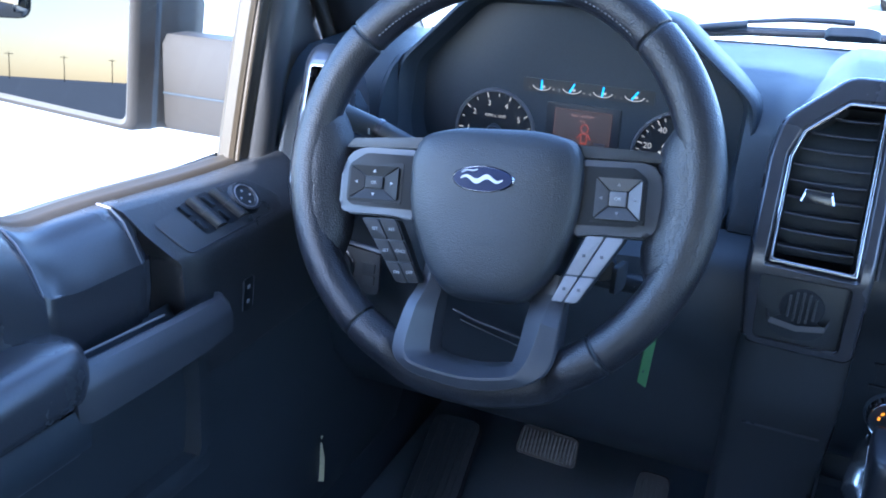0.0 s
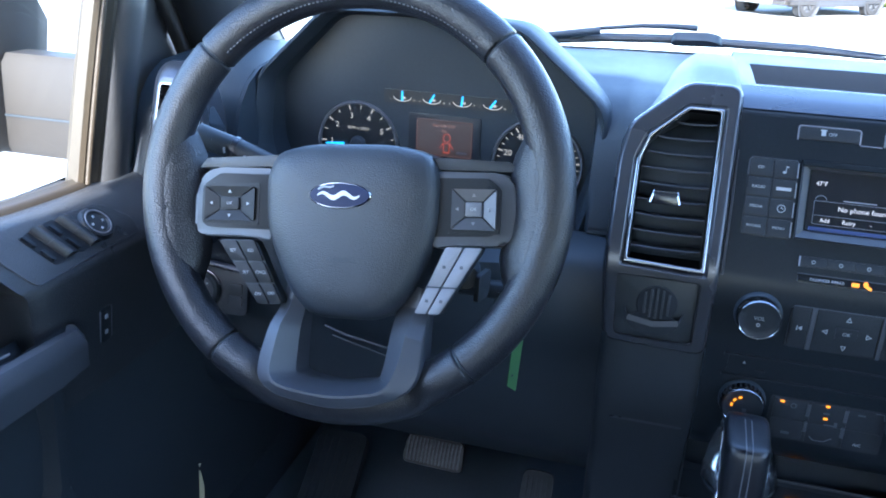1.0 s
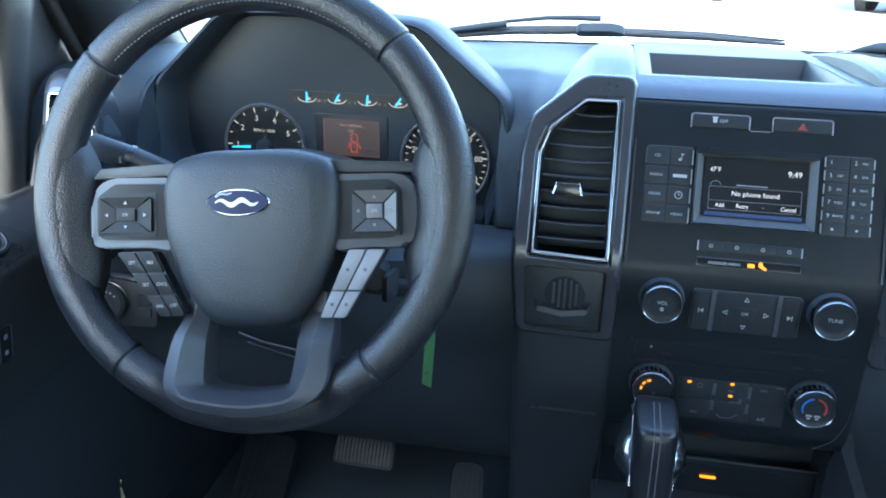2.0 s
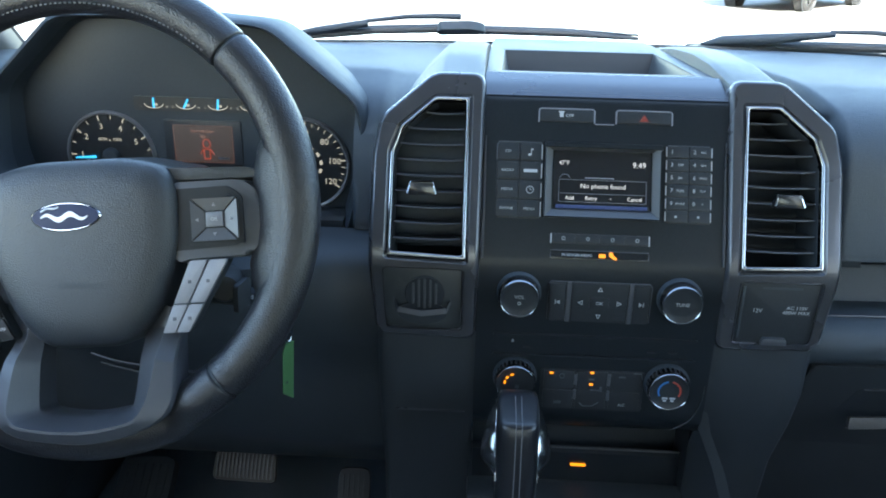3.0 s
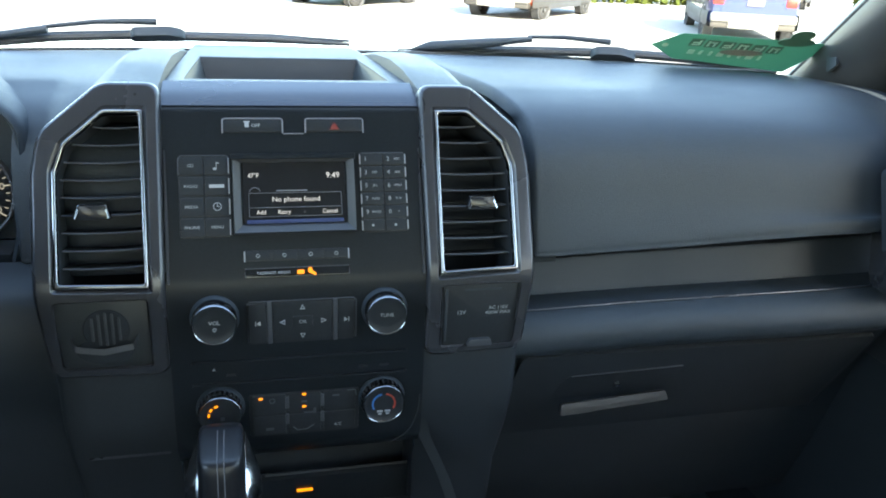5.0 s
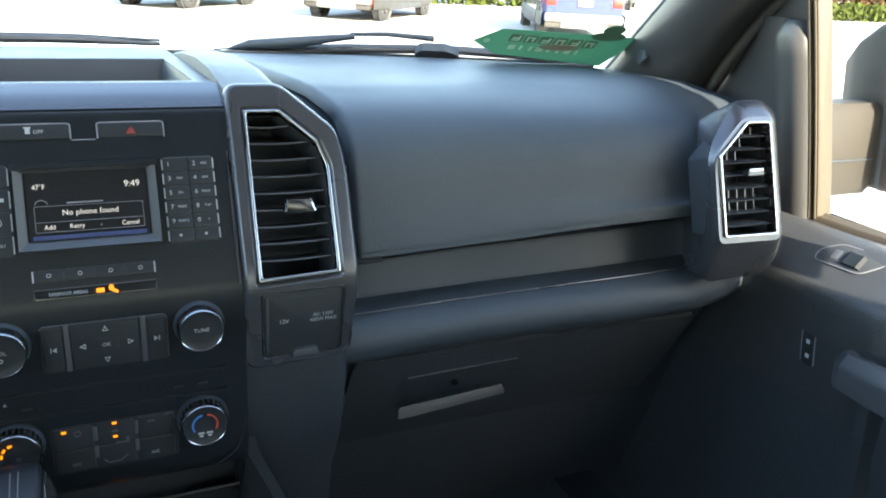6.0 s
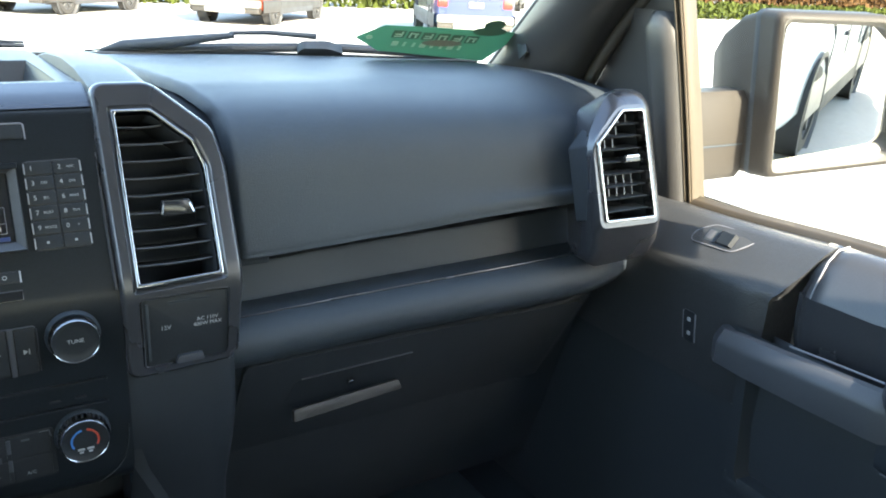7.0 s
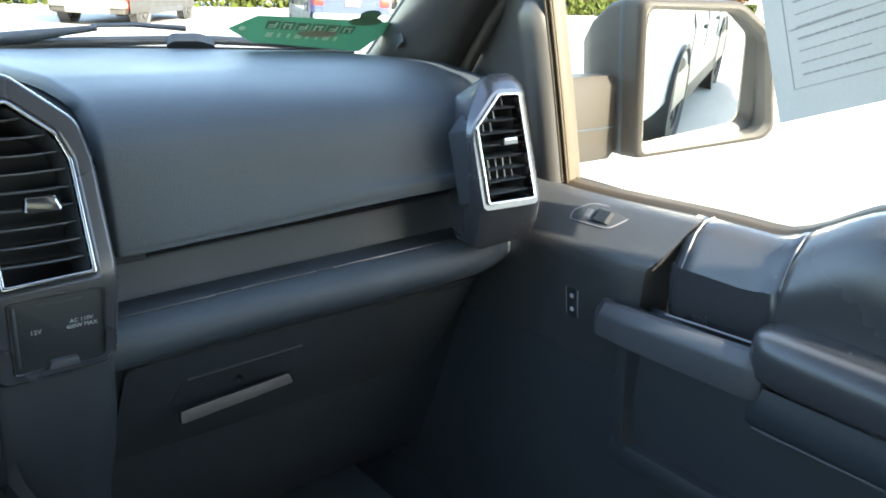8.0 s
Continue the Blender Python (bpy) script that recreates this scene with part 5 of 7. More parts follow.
for i in range(64):
    a = radians(47 + 86 * i / 63)
    r0 = MAJ - MIN * 0.75
    stitch.append(box(-0.0006, 0.0006, -0.0010, 0.0010, -0.0004, 0.0006, m=RM @ Matrix.Rotation(a, 4, 'Z') @ Matrix.Translation((r0, 0, MIN * 0.70))))
tagged(part("stitching", join(*stitch), THREAD, wheel, "pale grey stitches round the rim's inside"), kind="stuff")
# leather webs where the spokes meet the rim
for s in (-1, 1):
    web = []
    for y, k in ((0.062, 0.0), (0.052, 0.35), (0.038, 0.75), (0.020, 1.0), (-0.020, 1.0), (-0.055, 1.0), (-0.072, 0.7), (-0.086, 0.3), (-0.096, 0.0)):
        r0 = math.sqrt(MAJ * MAJ - y * y)
        web.append([RM @ Vector((s * (r0 - dx * (0.35 + 0.65 * k)), y, n)) for dx, n in ((0.004, 0.0172), (0.011, 0.0160), (0.019, 0.0128), (0.027, 0.0075), (0.036, 0.0015), (0.041, -0.014))])
    part("leather_web", loft(web), LEATHER, wheel, "leather web beside the spoke", 60)


def dome(outline, m, levels):
    c = Vector((sum(p[0] for p in outline) / len(outline), sum(p[1] for p in outline) / len(outline)))
    return loft([[m @ Vector((c.x + (x - c.x) * k, c.y + (y - c.y) * k, n)) for x, y in outline] for k, n in levels], closed=True, caps=True)


HUBPOLY = rounded([(-0.070, 0.0300), (-0.035, 0.0385), (0.045, 0.0385), (0.080, 0.0300), (0.0905, 0.008), (0.0890, -0.045), (0.0660, -0.098), (0.040, -0.1240), (-0.030, -0.1240), (-0.054, -0.098), (-0.0775, -0.045), (-0.0800, 0.008)], 0.022, 5)
part("airbag_cover", dome(HUBPOLY, WM, ((0.99, -0.045), (1.0, -0.006), (0.985, 0.004), (0.95, 0.0105), (0.88, 0.0150), (0.7, 0.0185), (0.4, 0.0205), (0.1, 0.021))), HUB, wheel, "grained black airbag cover", 70)
HUBT = WM @ Matrix.Translation((0, 0, 0.0192))
part("emblem_rim", dome(ellipse(0.0005, -0.011, 0.0300, 0.0123), HUBT, ((1.0, -0.003), (1.0, 0.0015), (0.96, 0.0028), (0.93, 0.0024))), CHROME, wheel, "chrome emblem rim")
emb = part("emblem", dome(ellipse(0.0005, -0.011, 0.0283, 0.0109), HUBT, ((1.0, 0.0), (1.0, 0.0030), (0.5, 0.0036), (0.05, 0.0038))), EMBLEM, wheel, "blue oval emblem with silver shapes")
wave = [(-0.020 + 0.040 * i / 32, -0.0112 + 0.0022 * math.sin(i * 0.39)) for i in range(33)]
swell = [0.0006 + 0.0017 * math.sin(math.pi * i / 32) for i in range(33)]
part("silver_wave", slab([(x, y + w) for (x, y), w in zip(wave, swell)][::-1] + [(x, y - w) for (x, y), w in zip(wave, swell)], HUBT, 0.0030, 0.0043), SILVERPRINT, emb, "plain silver wave shape")
part("silver_stroke", tube([HUBT @ Vector((x, y, 0.0040)) for x, y in ((-0.0195, -0.0060), (-0.0145, -0.0035), (-0.0080, -0.0040), (-0.0045, -0.0028))], 0.0008, 6), SILVERPRINT, emb)
words("AIRBAG", HUBT, 0.0072, DARK, wheel, 0.0035, -0.0690, 0.0016, 1.1)
bar(HUBT, 0.0035, -0.0820, 0.007, 0.0045, DARK, wheel, -0.0012)

LSP = [(-0.068, 0.0140), (-0.1300, 0.0150), (-0.1470, 0.0115), (-0.1610, -0.0030), (-0.1610, -0.0440), (-0.153, -0.0500), (-0.095, -0.0500), (-0.066, -0.0540)]
RSP = [(0.080, 0.0140), (0.1400, 0.0140), (0.1490, 0.0105), (0.1590, -0.0020), (0.1540, -0.0440), (0.147, -0.0510), (0.100, -0.0520), (0.078, -0.0560)]


def swept(bm):
    """Lets the outer end of a spoke fall back towards the rim."""
    for v in bm.verts:
        t = min(1.0, max(0.0, (abs(v.co.x) - 0.105) / 0.06))
        v.co.z -= 0.013 * t * t
    bm.transform(WM)
    return bm


for poly in (LSP, RSP):
    sx = -1 if poly is LSP else 1
    part("spoke", swept(slab(rounded(poly, 0.010, 4), Matrix.Identity(4), -0.016, 0.002, 0.004, 3)), SPOKE, wheel, "satin grey spoke")
    part("spoke_back", swept(slab(rounded([(x * 1.03, y * 1.03) for x, y in poly], 0.010, 4), Matrix.Identity(4), -0.040, -0.010, 0.005, 3)), DARK, wheel)
    part("spoke_top", swept(slab(rounded([(sx * 0.066, 0.0165), (sx * 0.160, 0.0155), (sx * 0.150, 0.0245), (sx * 0.066, 0.0275)][::-sx], 0.003), Matrix.Identity(4), -0.034, -0.001, 0.005, 3)), HUB, wheel, "black bar along the spoke's top")
for poly in ([(-0.0680, 0.0085), (-0.1290, 0.0090), (-0.1470, -0.0030), (-0.1470, -0.0385), (-0.1400, -0.0430), (-0.0680, -0.0440)], [(0.0800, 0.0080), (0.1330, 0.0085), (0.1450, -0.0010), (0.1440, -0.0380), (0.1370, -0.0430), (0.0800, -0.0450)]):
    part("spoke_recess", slab(rounded(poly, 0.004), WM, 0.0, 0.0026, 0.0006), PADKEY, wheel, "dark panel round the keys")
YO0 = [(-0.062, -0.092), (-0.0725, -0.140), (-0.0778, -0.168), (-0.0745, -0.184), (-0.0575, -0.196), (-0.028, -0.202), (0.0, -0.2045), (0.033, -0.2005), (0.062, -0.1900), (0.0768, -0.174), (0.0800, -0.150), (0.0820, -0.092)]
YC0 = [(-0.052, -0.092), (-0.0595, -0.140), (-0.0638, -0.170), (-0.0615, -0.1800), (-0.052, -0.1868), (-0.026, -0.1915), (0.0, -0.1932), (0.026, -0.1905), (0.047, -0.1848), (0.0575, -0.170), (0.0640, -0.145), (0.0720, -0.092)]
YH0 = [(-0.0410, -0.092), (-0.0435, -0.140), (-0.0446, -0.170), (-0.0425, -0.1775), (-0.036, -0.1805), (-0.020, -0.1835), (0.0, -0.1845), (0.018, -0.1825), (0.033, -0.1797), (0.0395, -0.172), (0.0445, -0.145), (0.0520, -0.092)]


def rise(y):
    return 0.011 * min(1.0, max(0.0, (-0.120 - y) / 0.065)) - 0.017 * smooth_step(y, -0.138, -0.108)


def yoke_line(pts, n, k=1.0, lift=1.0):
    return [WM @ Vector((p.x * k, p.y * (1 + (k - 1) * 0.4), n + rise(p.y) * lift)) for p in spline([(x, y, 0) for x, y in pts], 56)]


yo = loft([yoke_line(YO0, -0.024, 1.0, 0.0), yoke_line(YO0, 0.0015), yoke_line(YO0, 0.0040, 0.985), yoke_line(YC0, 0.0088, 1.015), yoke_line(YC0, 0.0088, 0.985), yoke_line(YH0, -0.006, 1.0, 0.5), yoke_line(YH0, -0.010, 0.985, 0.3), yoke_line(YH0, -0.030, 0.98, 0.0)])
part("lower_yoke", yo, SPOKE, wheel, "satin grey lower yoke", 24)


def pad_keys(cx, cy, w, h, side):
    """Four slanted keys round a square one, in a dark recess."""
    k = part("key_pad", slab(rounded([(cx - w / 2 - 0.003, cy - h / 2 - 0.003), (cx + w / 2 + 0.003, cy - h / 2 - 0.003), (cx + w / 2 + 0.003, cy + h / 2 + (0.003 if side < 0 else -0.006)), (cx + w / 2 + (0.003 if side < 0 else -0.007), cy + h / 2 + 0.003), (cx - w / 2 - (0.003 if side > 0 else -0.008), cy + h / 2 + 0.003), (cx - w / 2 - 0.003, cy + h / 2 + (0.003 if side > 0 else -0.006))], 0.002), WM, -0.002, 0.0034, 0.0006), PADKEY, wheel, "square four-way key pad")
    a, b = w / 2, h / 2
    c, d = w * 0.20, h * 0.19
    kk = CENTREKEY if side > 0 else PADKEY
    lo, hi = 0.0040, 0.0066
    for quad in ([(-a, b), (a, b), (c, d), (-c, d)], [(a, b), (a, -b), (c, -d), (c, d)], [(a, -b), (-a, -b), (-c, -d), (c, -d)], [(-a, -b), (-a, b), (-c, d), (-c, -d)]):
        q = Vector((sum(p[0] for p in quad) / 4, sum(p[1] for p in quad) / 4))
        pts = [(cx + q.x + (x - q.x) * 0.92, cy + q.y + (y - q.y) * 0.92) for x, y in quad]
        hs = [hi, hi, lo, lo]
        bm = loft([[WM @ Vector((x, y, 0.0)) for x, y in pts], [WM @ Vector((x, y, h_)) for (x, y), h_ in zip(pts, hs)]], closed=True, caps=True)
        part("key", bm, SIDEKEY if side > 0 else PADKEY, k, smooth=20)
    part("centre_key", slab(rect(cx, cy, 2 * c * 0.90, 2 * d * 0.90, 0.001), WM, 0.0, 0.0060, 0.0006), kk, k)
    for dx, dy, r in ((0, h * 0.34, 90), (0, -h * 0.34, -90), (-w * 0.36, 0, 180), (w * 0.36, 0, 0)):
        part("arrow", slab([(-0.0013, -0.0017), (0.0017, 0.0), (-0.0013, 0.0017)], WM @ Matrix.Translation((cx + dx, cy + dy, 0.0057)) @ Matrix.Rotation(radians(r), 4, 'Z'), 0.0, 0.0006), INK if side < 0 else GREYKEY, k)
    words("OK", WM, 0.0042, INK, k, cx, cy, 0.0065)


pad_keys(-0.1165, -0.0200, 0.0530, 0.0335, -1)
pad_keys(0.1210, -0.0195, 0.0410, 0.0370, 1)


def slant_keys(pts, names_, material):
    """A slanted block of keys split in two columns and given rows; pts are its corners: top outer, top inner, bottom inner, bottom outer."""
    to, ti, bi, bo = (Vector(p) for p in pts)
    blk = part("key_block", slab(rounded([tuple(to), tuple(ti), tuple(bi), tuple(bo)], 0.004), WM, -0.012, 0.0005, 0.001), DARK, wheel, "slanted key block")
    nr = len(names_)
    cuts = [0.0, 0.34, 0.68, 1.0] if nr == 3 else [0.0, 0.60, 1.0]
    for r in range(nr):
        for c in range(2):
            def at(u, v):
                return to.lerp(ti, u).lerp(bo.lerp(bi, u), v)
            u0, u1, v0, v1 = c * 0.5 + 0.03, c * 0.5 + 0.47, cuts[r] + 0.012, cuts[r + 1] - 0.012
            q = [tuple(at(u, v)) for u, v in ((u0, v0), (u1, v0), (u1, v1), (u0, v1))]
            part("key", slab(rounded(q, 0.0015), WM, 0.0, 0.0035, 0.0008), material, blk)
            mid_ = at((u0 + u1) / 2, (v0 + v1) / 2)
            if names_[r][c]:
                words(names_[r][c], WM, 0.0042, INK, blk, mid_.x, mid_.y, 0.0038)
            elif material is GREYKEY:
                bar(WM, mid_.x, mid_.y, 0.0028, 0.0028, SPOKE, blk, 0.0038)


slant_keys([(-0.1285, -0.0545), (-0.0900, -0.0540), (-0.0590, -0.1130), (-0.0840, -0.1150)], [("SET", "RES"), ("SET", "CNCL"), ("ON", "OFF")], PADKEY)
slant_keys([(0.1310, -0.0530), (0.0960, -0.0530), (0.0690, -0.1150), (0.0930, -0.1150)], [("", ""), ("", "")], GREYKEY)

# column, stalk, ignition and keys
column = thing("steering_column", "black plastic steering column shroud with stalk", "steering column", (-0.476, -0.05, 1.0))
cm = WM @ Matrix.Rotation(-WR, 4, 'Z')
part("shroud", loft([[cm @ Vector((rx * math.cos(t), -0.008 + ry * math.sin(t), n)) for t in [2 * math.pi * i / 24 for i in range(24)]] for rx, ry, n in ((0.045, 0.045, -0.03), (0.058, 0.050, -0.045), (0.075, 0.058, -0.09), (0.080, 0.066, -0.16), (0.078, 0.070, -0.26))], closed=True, caps=True), PLASTIC, column, smooth=50)
part("indicator_stalk", tube([(-0.545, -0.105, 1.150), (-0.585, -0.112, 1.168), (-0.63, -0.120, 1.186), (-0.675, -0.125, 1.200)], [0.0095, 0.011, 0.0125, 0.013], 14), PLASTIC, column, "black indicator stalk")
for i, x in enumerate((-0.602, -0.617, -0.640, -0.655)):
    part("stalk_mark", box(x - 0.001, x + 0.001, -0.1345, -0.1325, 1.172 + 0.007 * i, 1.178 + 0.007 * i), INK, column)
part("stalk_band", tube([(-0.632, -0.1203, 1.1865), (-0.637, -0.121, 1.1883)], 0.0138, 14), SATIN, column)
part("lower_trim_line", tube([(-0.520, -0.168, 1.058), (-0.500, -0.172, 1.052), (-0.455, -0.172, 1.048), (-0.428, -0.170, 1.050)], 0.0016, 6), SATIN, column)
part("right_stalk", tube([(-0.405, -0.080, 1.050), (-0.375, -0.086, 1.054), (-0.345, -0.090, 1.057), (-0.320, -0.092, 1.058)], [0.008, 0.0095, 0.0105, 0.009], 14), KEY, column, "short black stalk with pale arrows")
for x in (-0.3585, -0.3445):
    part("stalk_arrow", ring([(-0.0028, 0.0), (0.0016, -0.0024), (0.0016, 0.0024)], [(-0.0016, 0.0), (0.0009, -0.0012), (0.0009, 0.0012)], plane_of((x, -0.0985, 1.0595), (1, 0, 0), (0, 0.35, 0.94)), 0.0, 0.0012), INK, column)
part("ignition_barrel", lathe([(0.0, 0.012), (0.012, 0.012), (0.014, 0.008), (0.015, -0.03)], plane_of((-0.372, -0.135, 1.088), (1, 0.25, 0), (0, 0.2, 1)), 20), KEY, column, "ignition barrel")
keys = thing("key_ring", "ignition key on a ring with a green card tag", "keys", (-0.31, -0.135, 0.965))
part("key_head", slab(rounded([(-0.010, -0.016), (0.010, -0.016), (0.011, 0.012), (-0.011, 0.012)], 0.005), plane_of((-0.352, -0.150, 1.088), (0.3, 0.9, 0.1), (0, 0.2, 1)), -0.003, 0.003, 0.001), KEY, keys)
part("split_ring", tube([(-0.3155 + 0.004 * math.sin(a), -0.118 + 0.006 * math.sin(a), 1.052 + 0.016 * math.cos(a)) for a in [2 * math.pi * i / 20 for i in range(20)]], 0.0011, 6, closed=True), CHROME, keys, "steel split ring")
part("small_ring", tube([(-0.3150 + 0.003 * math.sin(a), -0.128 + 0.004 * math.sin(a), 1.034 + 0.008 * math.cos(a)) for a in [2 * math.pi * i / 14 for i in range(14)]], 0.0008, 6, closed=True), CHROME, keys)
TG = plane_of((-0.3160, -0.1330, 0.994), (0.62, 0.78, 0.0), (0.06, -0.05, 1.0))
part("card_tag", slab(rounded([(-0.0068, -0.024), (0.0068, -0.035), (0.0068, 0.034), (-0.003, 0.034), (-0.0068, 0.024)], 0.001), TG, -0.0006, 0.0006), TAGGREEN, keys, "green card tag with punched hole")
part("tag_hole", lathe([(0.0, 0.0008), (0.0016, 0.0008)], TG @ Matrix.Translation((-0.002, -0.012, 0)), 12), DARK, keys)

# light switch left of the column
lsw = thing("headlamp_switch", "round black headlamp switch with satin arc", "switch", (-0.655, -0.05, 1.02))
LS = plane_of((-0.722, -0.060, 0.988), (1, 0, 0), (0, 0.15, 1))
part("plate", slab(rounded([(-0.030, -0.030), (0.058, -0.030), (0.058, 0.030), (-0.030, 0.030)], 0.006), LS, -0.006, 0.0, 0.002), KEY, lsw)
part("dial", lathe([(0.0, 0.012), (0.019, 0.012), (0.022, 0.009), (0.0225, 0.0)], LS, 32), KEY, lsw)
part("silver_arc", tube([LS @ Vector((0.0235 * math.cos(a), 0.0235 * math.sin(a), 0.004)) for a in [radians(20 + 140 * i / 12) for i in range(13)]], 0.0010, 6), SATIN, lsw, "satin arc")
for i in range(5):
    a = radians(40 + 25 * i)
    bar(LS, 0.014 * math.cos(a), 0.014 * math.sin(a), 0.0025, 0.002, INK, lsw, 0.0128)
for z in (-0.012, 0.004):
    part("dimmer_key", slab(rect(0.043, z, 0.018, 0.013, 0.002), LS, 0.0, 0.002, 0.0008), KEY, lsw)
part("satin_strip", tube([(-0.755, -0.060, 1.027), (-0.70, -0.066, 1.024), (-0.64, -0.072, 1.022)], 0.0045, 8), SATIN, lsw)

# ---- outer vents at both ends of the dash ----
OV = plane_of((0.0, -0.092, 1.250), (1, 0, 0), (0, 0.30, 0.954))
OV_OUT = [(0.6905, -0.0050), (0.7225, -0.0055), (0.7258, -0.0090), (0.7300, -0.1375), (0.6500, -0.1355), (0.6480, -0.0425)]
OV_IN = [(0.6918, -0.0078), (0.7210, -0.0083), (0.7232, -0.0104), (0.7273, -0.1348), (0.6526, -0.1330), (0.6506, -0.0433)]
OV_RIM = [(0.6880, 0.0003), (0.7250, -0.0002), (0.7318, -0.0070), (0.7372, -0.1440), (0.6445, -0.1420), (0.6430, -0.0415)]
OV_EDGE = [(0.6855, 0.0195), (0.7340, 0.0190), (0.7500, 0.0030), (0.7535, -0.1510), (0.6435, -0.1530), (0.6425, -0.0375)]
SOFT = (0.022, 0.018, 0.012, 0.018, 0.018, 0.029)
OV_BACK = [(0.7010, 0.0220), (0.7400, 0.0220), (0.7560, 0.0050), (0.7585, -0.1880), (0.6520, -0.1900), (0.6650, -0.0330)]


def outer_vent(s):
    h = thing("vent_pod", "satin graphite pod holding the outer air vent", "trim panel", (s * 0.69, -0.10, 1.06), "outer vent pods")

    def row(pts, n, r, out=0.0):
        return [OV @ Vector((x + s * out, y, n)) for x, y in side(rounded(pts, r))]

    def fx(x):
        # the driver's vent is the narrower of the two
        return x if s > 0 else x + 0.0035 + 0.026 * (0.730 - x) / 0.082

    def side(pts):
        return mirrored([(fx(x), y) for x, y in pts], s)
    shell = loft([row([(0.705 + (x - 0.705) * 0.85, -0.08 + (y + 0.08) * 0.9) for x, y in OV_BACK], -0.075, SOFT), row(OV_BACK, -0.034, SOFT), row([((a + c) / 2, (b + d) / 2 + 0.002 * (1 if b > -0.06 else -1)) for (a, b), (c, d) in zip(OV_BACK, OV_EDGE)], -0.015, SOFT), row(OV_EDGE, -0.0045, SOFT), row([(a * 0.35 + c * 0.65, b * 0.35 + d * 0.65) for (a, b), (c, d) in zip(OV_EDGE, OV_RIM)], 0.0042, (0.019, 0.014, 0.011, 0.014, 0.014, 0.026)), row(OV_RIM, 0.0070, (0.016, 0.011, 0.006, 0.010, 0.010, 0.022)), row(OV_RIM, 0.0082, (0.014, 0.010, 0.006, 0.009, 0.009, 0.020)), row(OV_OUT, 0.0086, 0.004), row(OV_OUT, -0.002, 0.004)], closed=True)
    part("shell", shell, SATIN, h, smooth=42)
    part("seam", tube([OV @ Vector((s * fx(x), y, n)) for x, y, n in ((0.6960, 0.0196, -0.0056), (0.7150, 0.0193, -0.0056), (0.7260, 0.0190, -0.0056))], 0.0008, 6), DUCT, h)
    vent = thing("air_vent", "chrome-framed outer air vent with black louvres", "air vent", tuple(OV @ Vector((s * 0.70, -0.13, 0))), "dash air vents")
    oo, ii = side(rounded(OV_OUT, 0.004)), side(rounded(OV_IN, 0.003))
    part("chrome_frame", ring(oo, ii, OV, -0.004, 0.0125, 0.002, 3), CHROME, vent, "bright chrome frame")
    part("duct", loft([row(OV_IN, -0.002, 0.003), row(OV_IN, -0.045, 0.003), [OV @ Vector((s * 0.69, -0.075, -0.046)) for _ in row(OV_IN, 0, 0.003)]], closed=True), DUCT, vent)
    for k in range(8):
        v = -0.0225 - 0.0145 * k
        x0 = 0.6535 if v < -0.044 else 0.6526 + (v + 0.044) * 1.17
        x1 = 0.7214 + (-0.012 - v) * 0.033
        rows_ = [[OV @ Vector((s * x, v + a, n)) for a, n in ((-0.0010, 0.0040), (0.0002, 0.0052), (0.0012, 0.0040), (0.0065, -0.020), (0.0050, -0.021))] for x in (fx(x0), fx(x1))]
        part("slat", loft(rows_, closed=True, caps=True), SLAT, vent)
        for j in range(5):
            xx = x0 + 0.008 + 0.0125 * j
            if k in (0, 1, 2, 5, 6) and xx < x1 - 0.006 and (k > 3 or j < 3):
                part("fin", box(-0.0008, 0.0008, -0.0055, 0.0060, -0.020, -0.006, m=OV @ Matrix.Translation((s * fx(xx), v + 0.0075, 0))), SPOKE, vent)
    part("tab", slab(rect(0, 0, 0.0230, 0.0085, 0.0015), OV @ Matrix.Translation((s * fx(0.7000), -0.0635, 0.0)), 0.002, 0.0120, 0.0025), TAB, vent, "glossy vent slider tab")
    part("tab_tip", slab(rect(0, 0, 0.0200, 0.0030, 0.001), OV @ Matrix.Translation((s * fx(0.7000), -0.0610, 0.0)), 0.0115, 0.0130, 0.0008), CHROME, vent)
    return h


for s in (-1, 1):
    outer_vent(s)

# ---- pedals and hanging tag ----
PEDAL = mat("dark_pedal_rubber", (0.018, 0.020, 0.024), 0.45, grain=0.2, scale=500)
# Light caught on the ribs is put into this paler grey.
LITRIB = mat("lit_pedal_rib", (0.075, 0.085, 0.100), 0.35, var=0.25, scale=300)
brake = thing("brake_pedal", "ribbed black rubber brake pedal in shade", "pedal", (-0.505, 0.28, 0.53))
BP = plane_of((-0.508, 0.283, 0.560), (1, 0, -0.03), (0.02, 0.55, 0.83))
part("pad", slab(rounded([(-0.054, -0.026), (0.054, -0.026), (0.050, 0.026), (-0.050, 0.026)], 0.010), BP, -0.010, 0.004, 0.004), PEDAL, brake)
for i in range(15):
    part("rib", slab(rect(-0.046 + 0.0066 * i, 0, 0.0032, 0.042, 0.001, 2), BP, 0.003, 0.0085, 0.001), LITRIB, brake)
part("arm", tube([(-0.508, 0.292, 0.565), (-0.505, 0.36, 0.68), (-0.50, 0.40, 0.90)], 0.010, 8), DARK, brake)
accel = thing("accelerator_pedal", "tall black accelerator pedal in shade", "pedal", (-0.325, 0.28, 0.44))
AP = plane_of((-0.325, 0.285, 0.490), (1, 0, 0), (0, 0.5, 0.86))
part("pad", slab(rounded([(-0.030, -0.075), (0.030, -0.075), (0.026, 0.060), (-0.026, 0.060)], 0.012), AP, -0.010, 0.004, 0.004), DARK, accel)
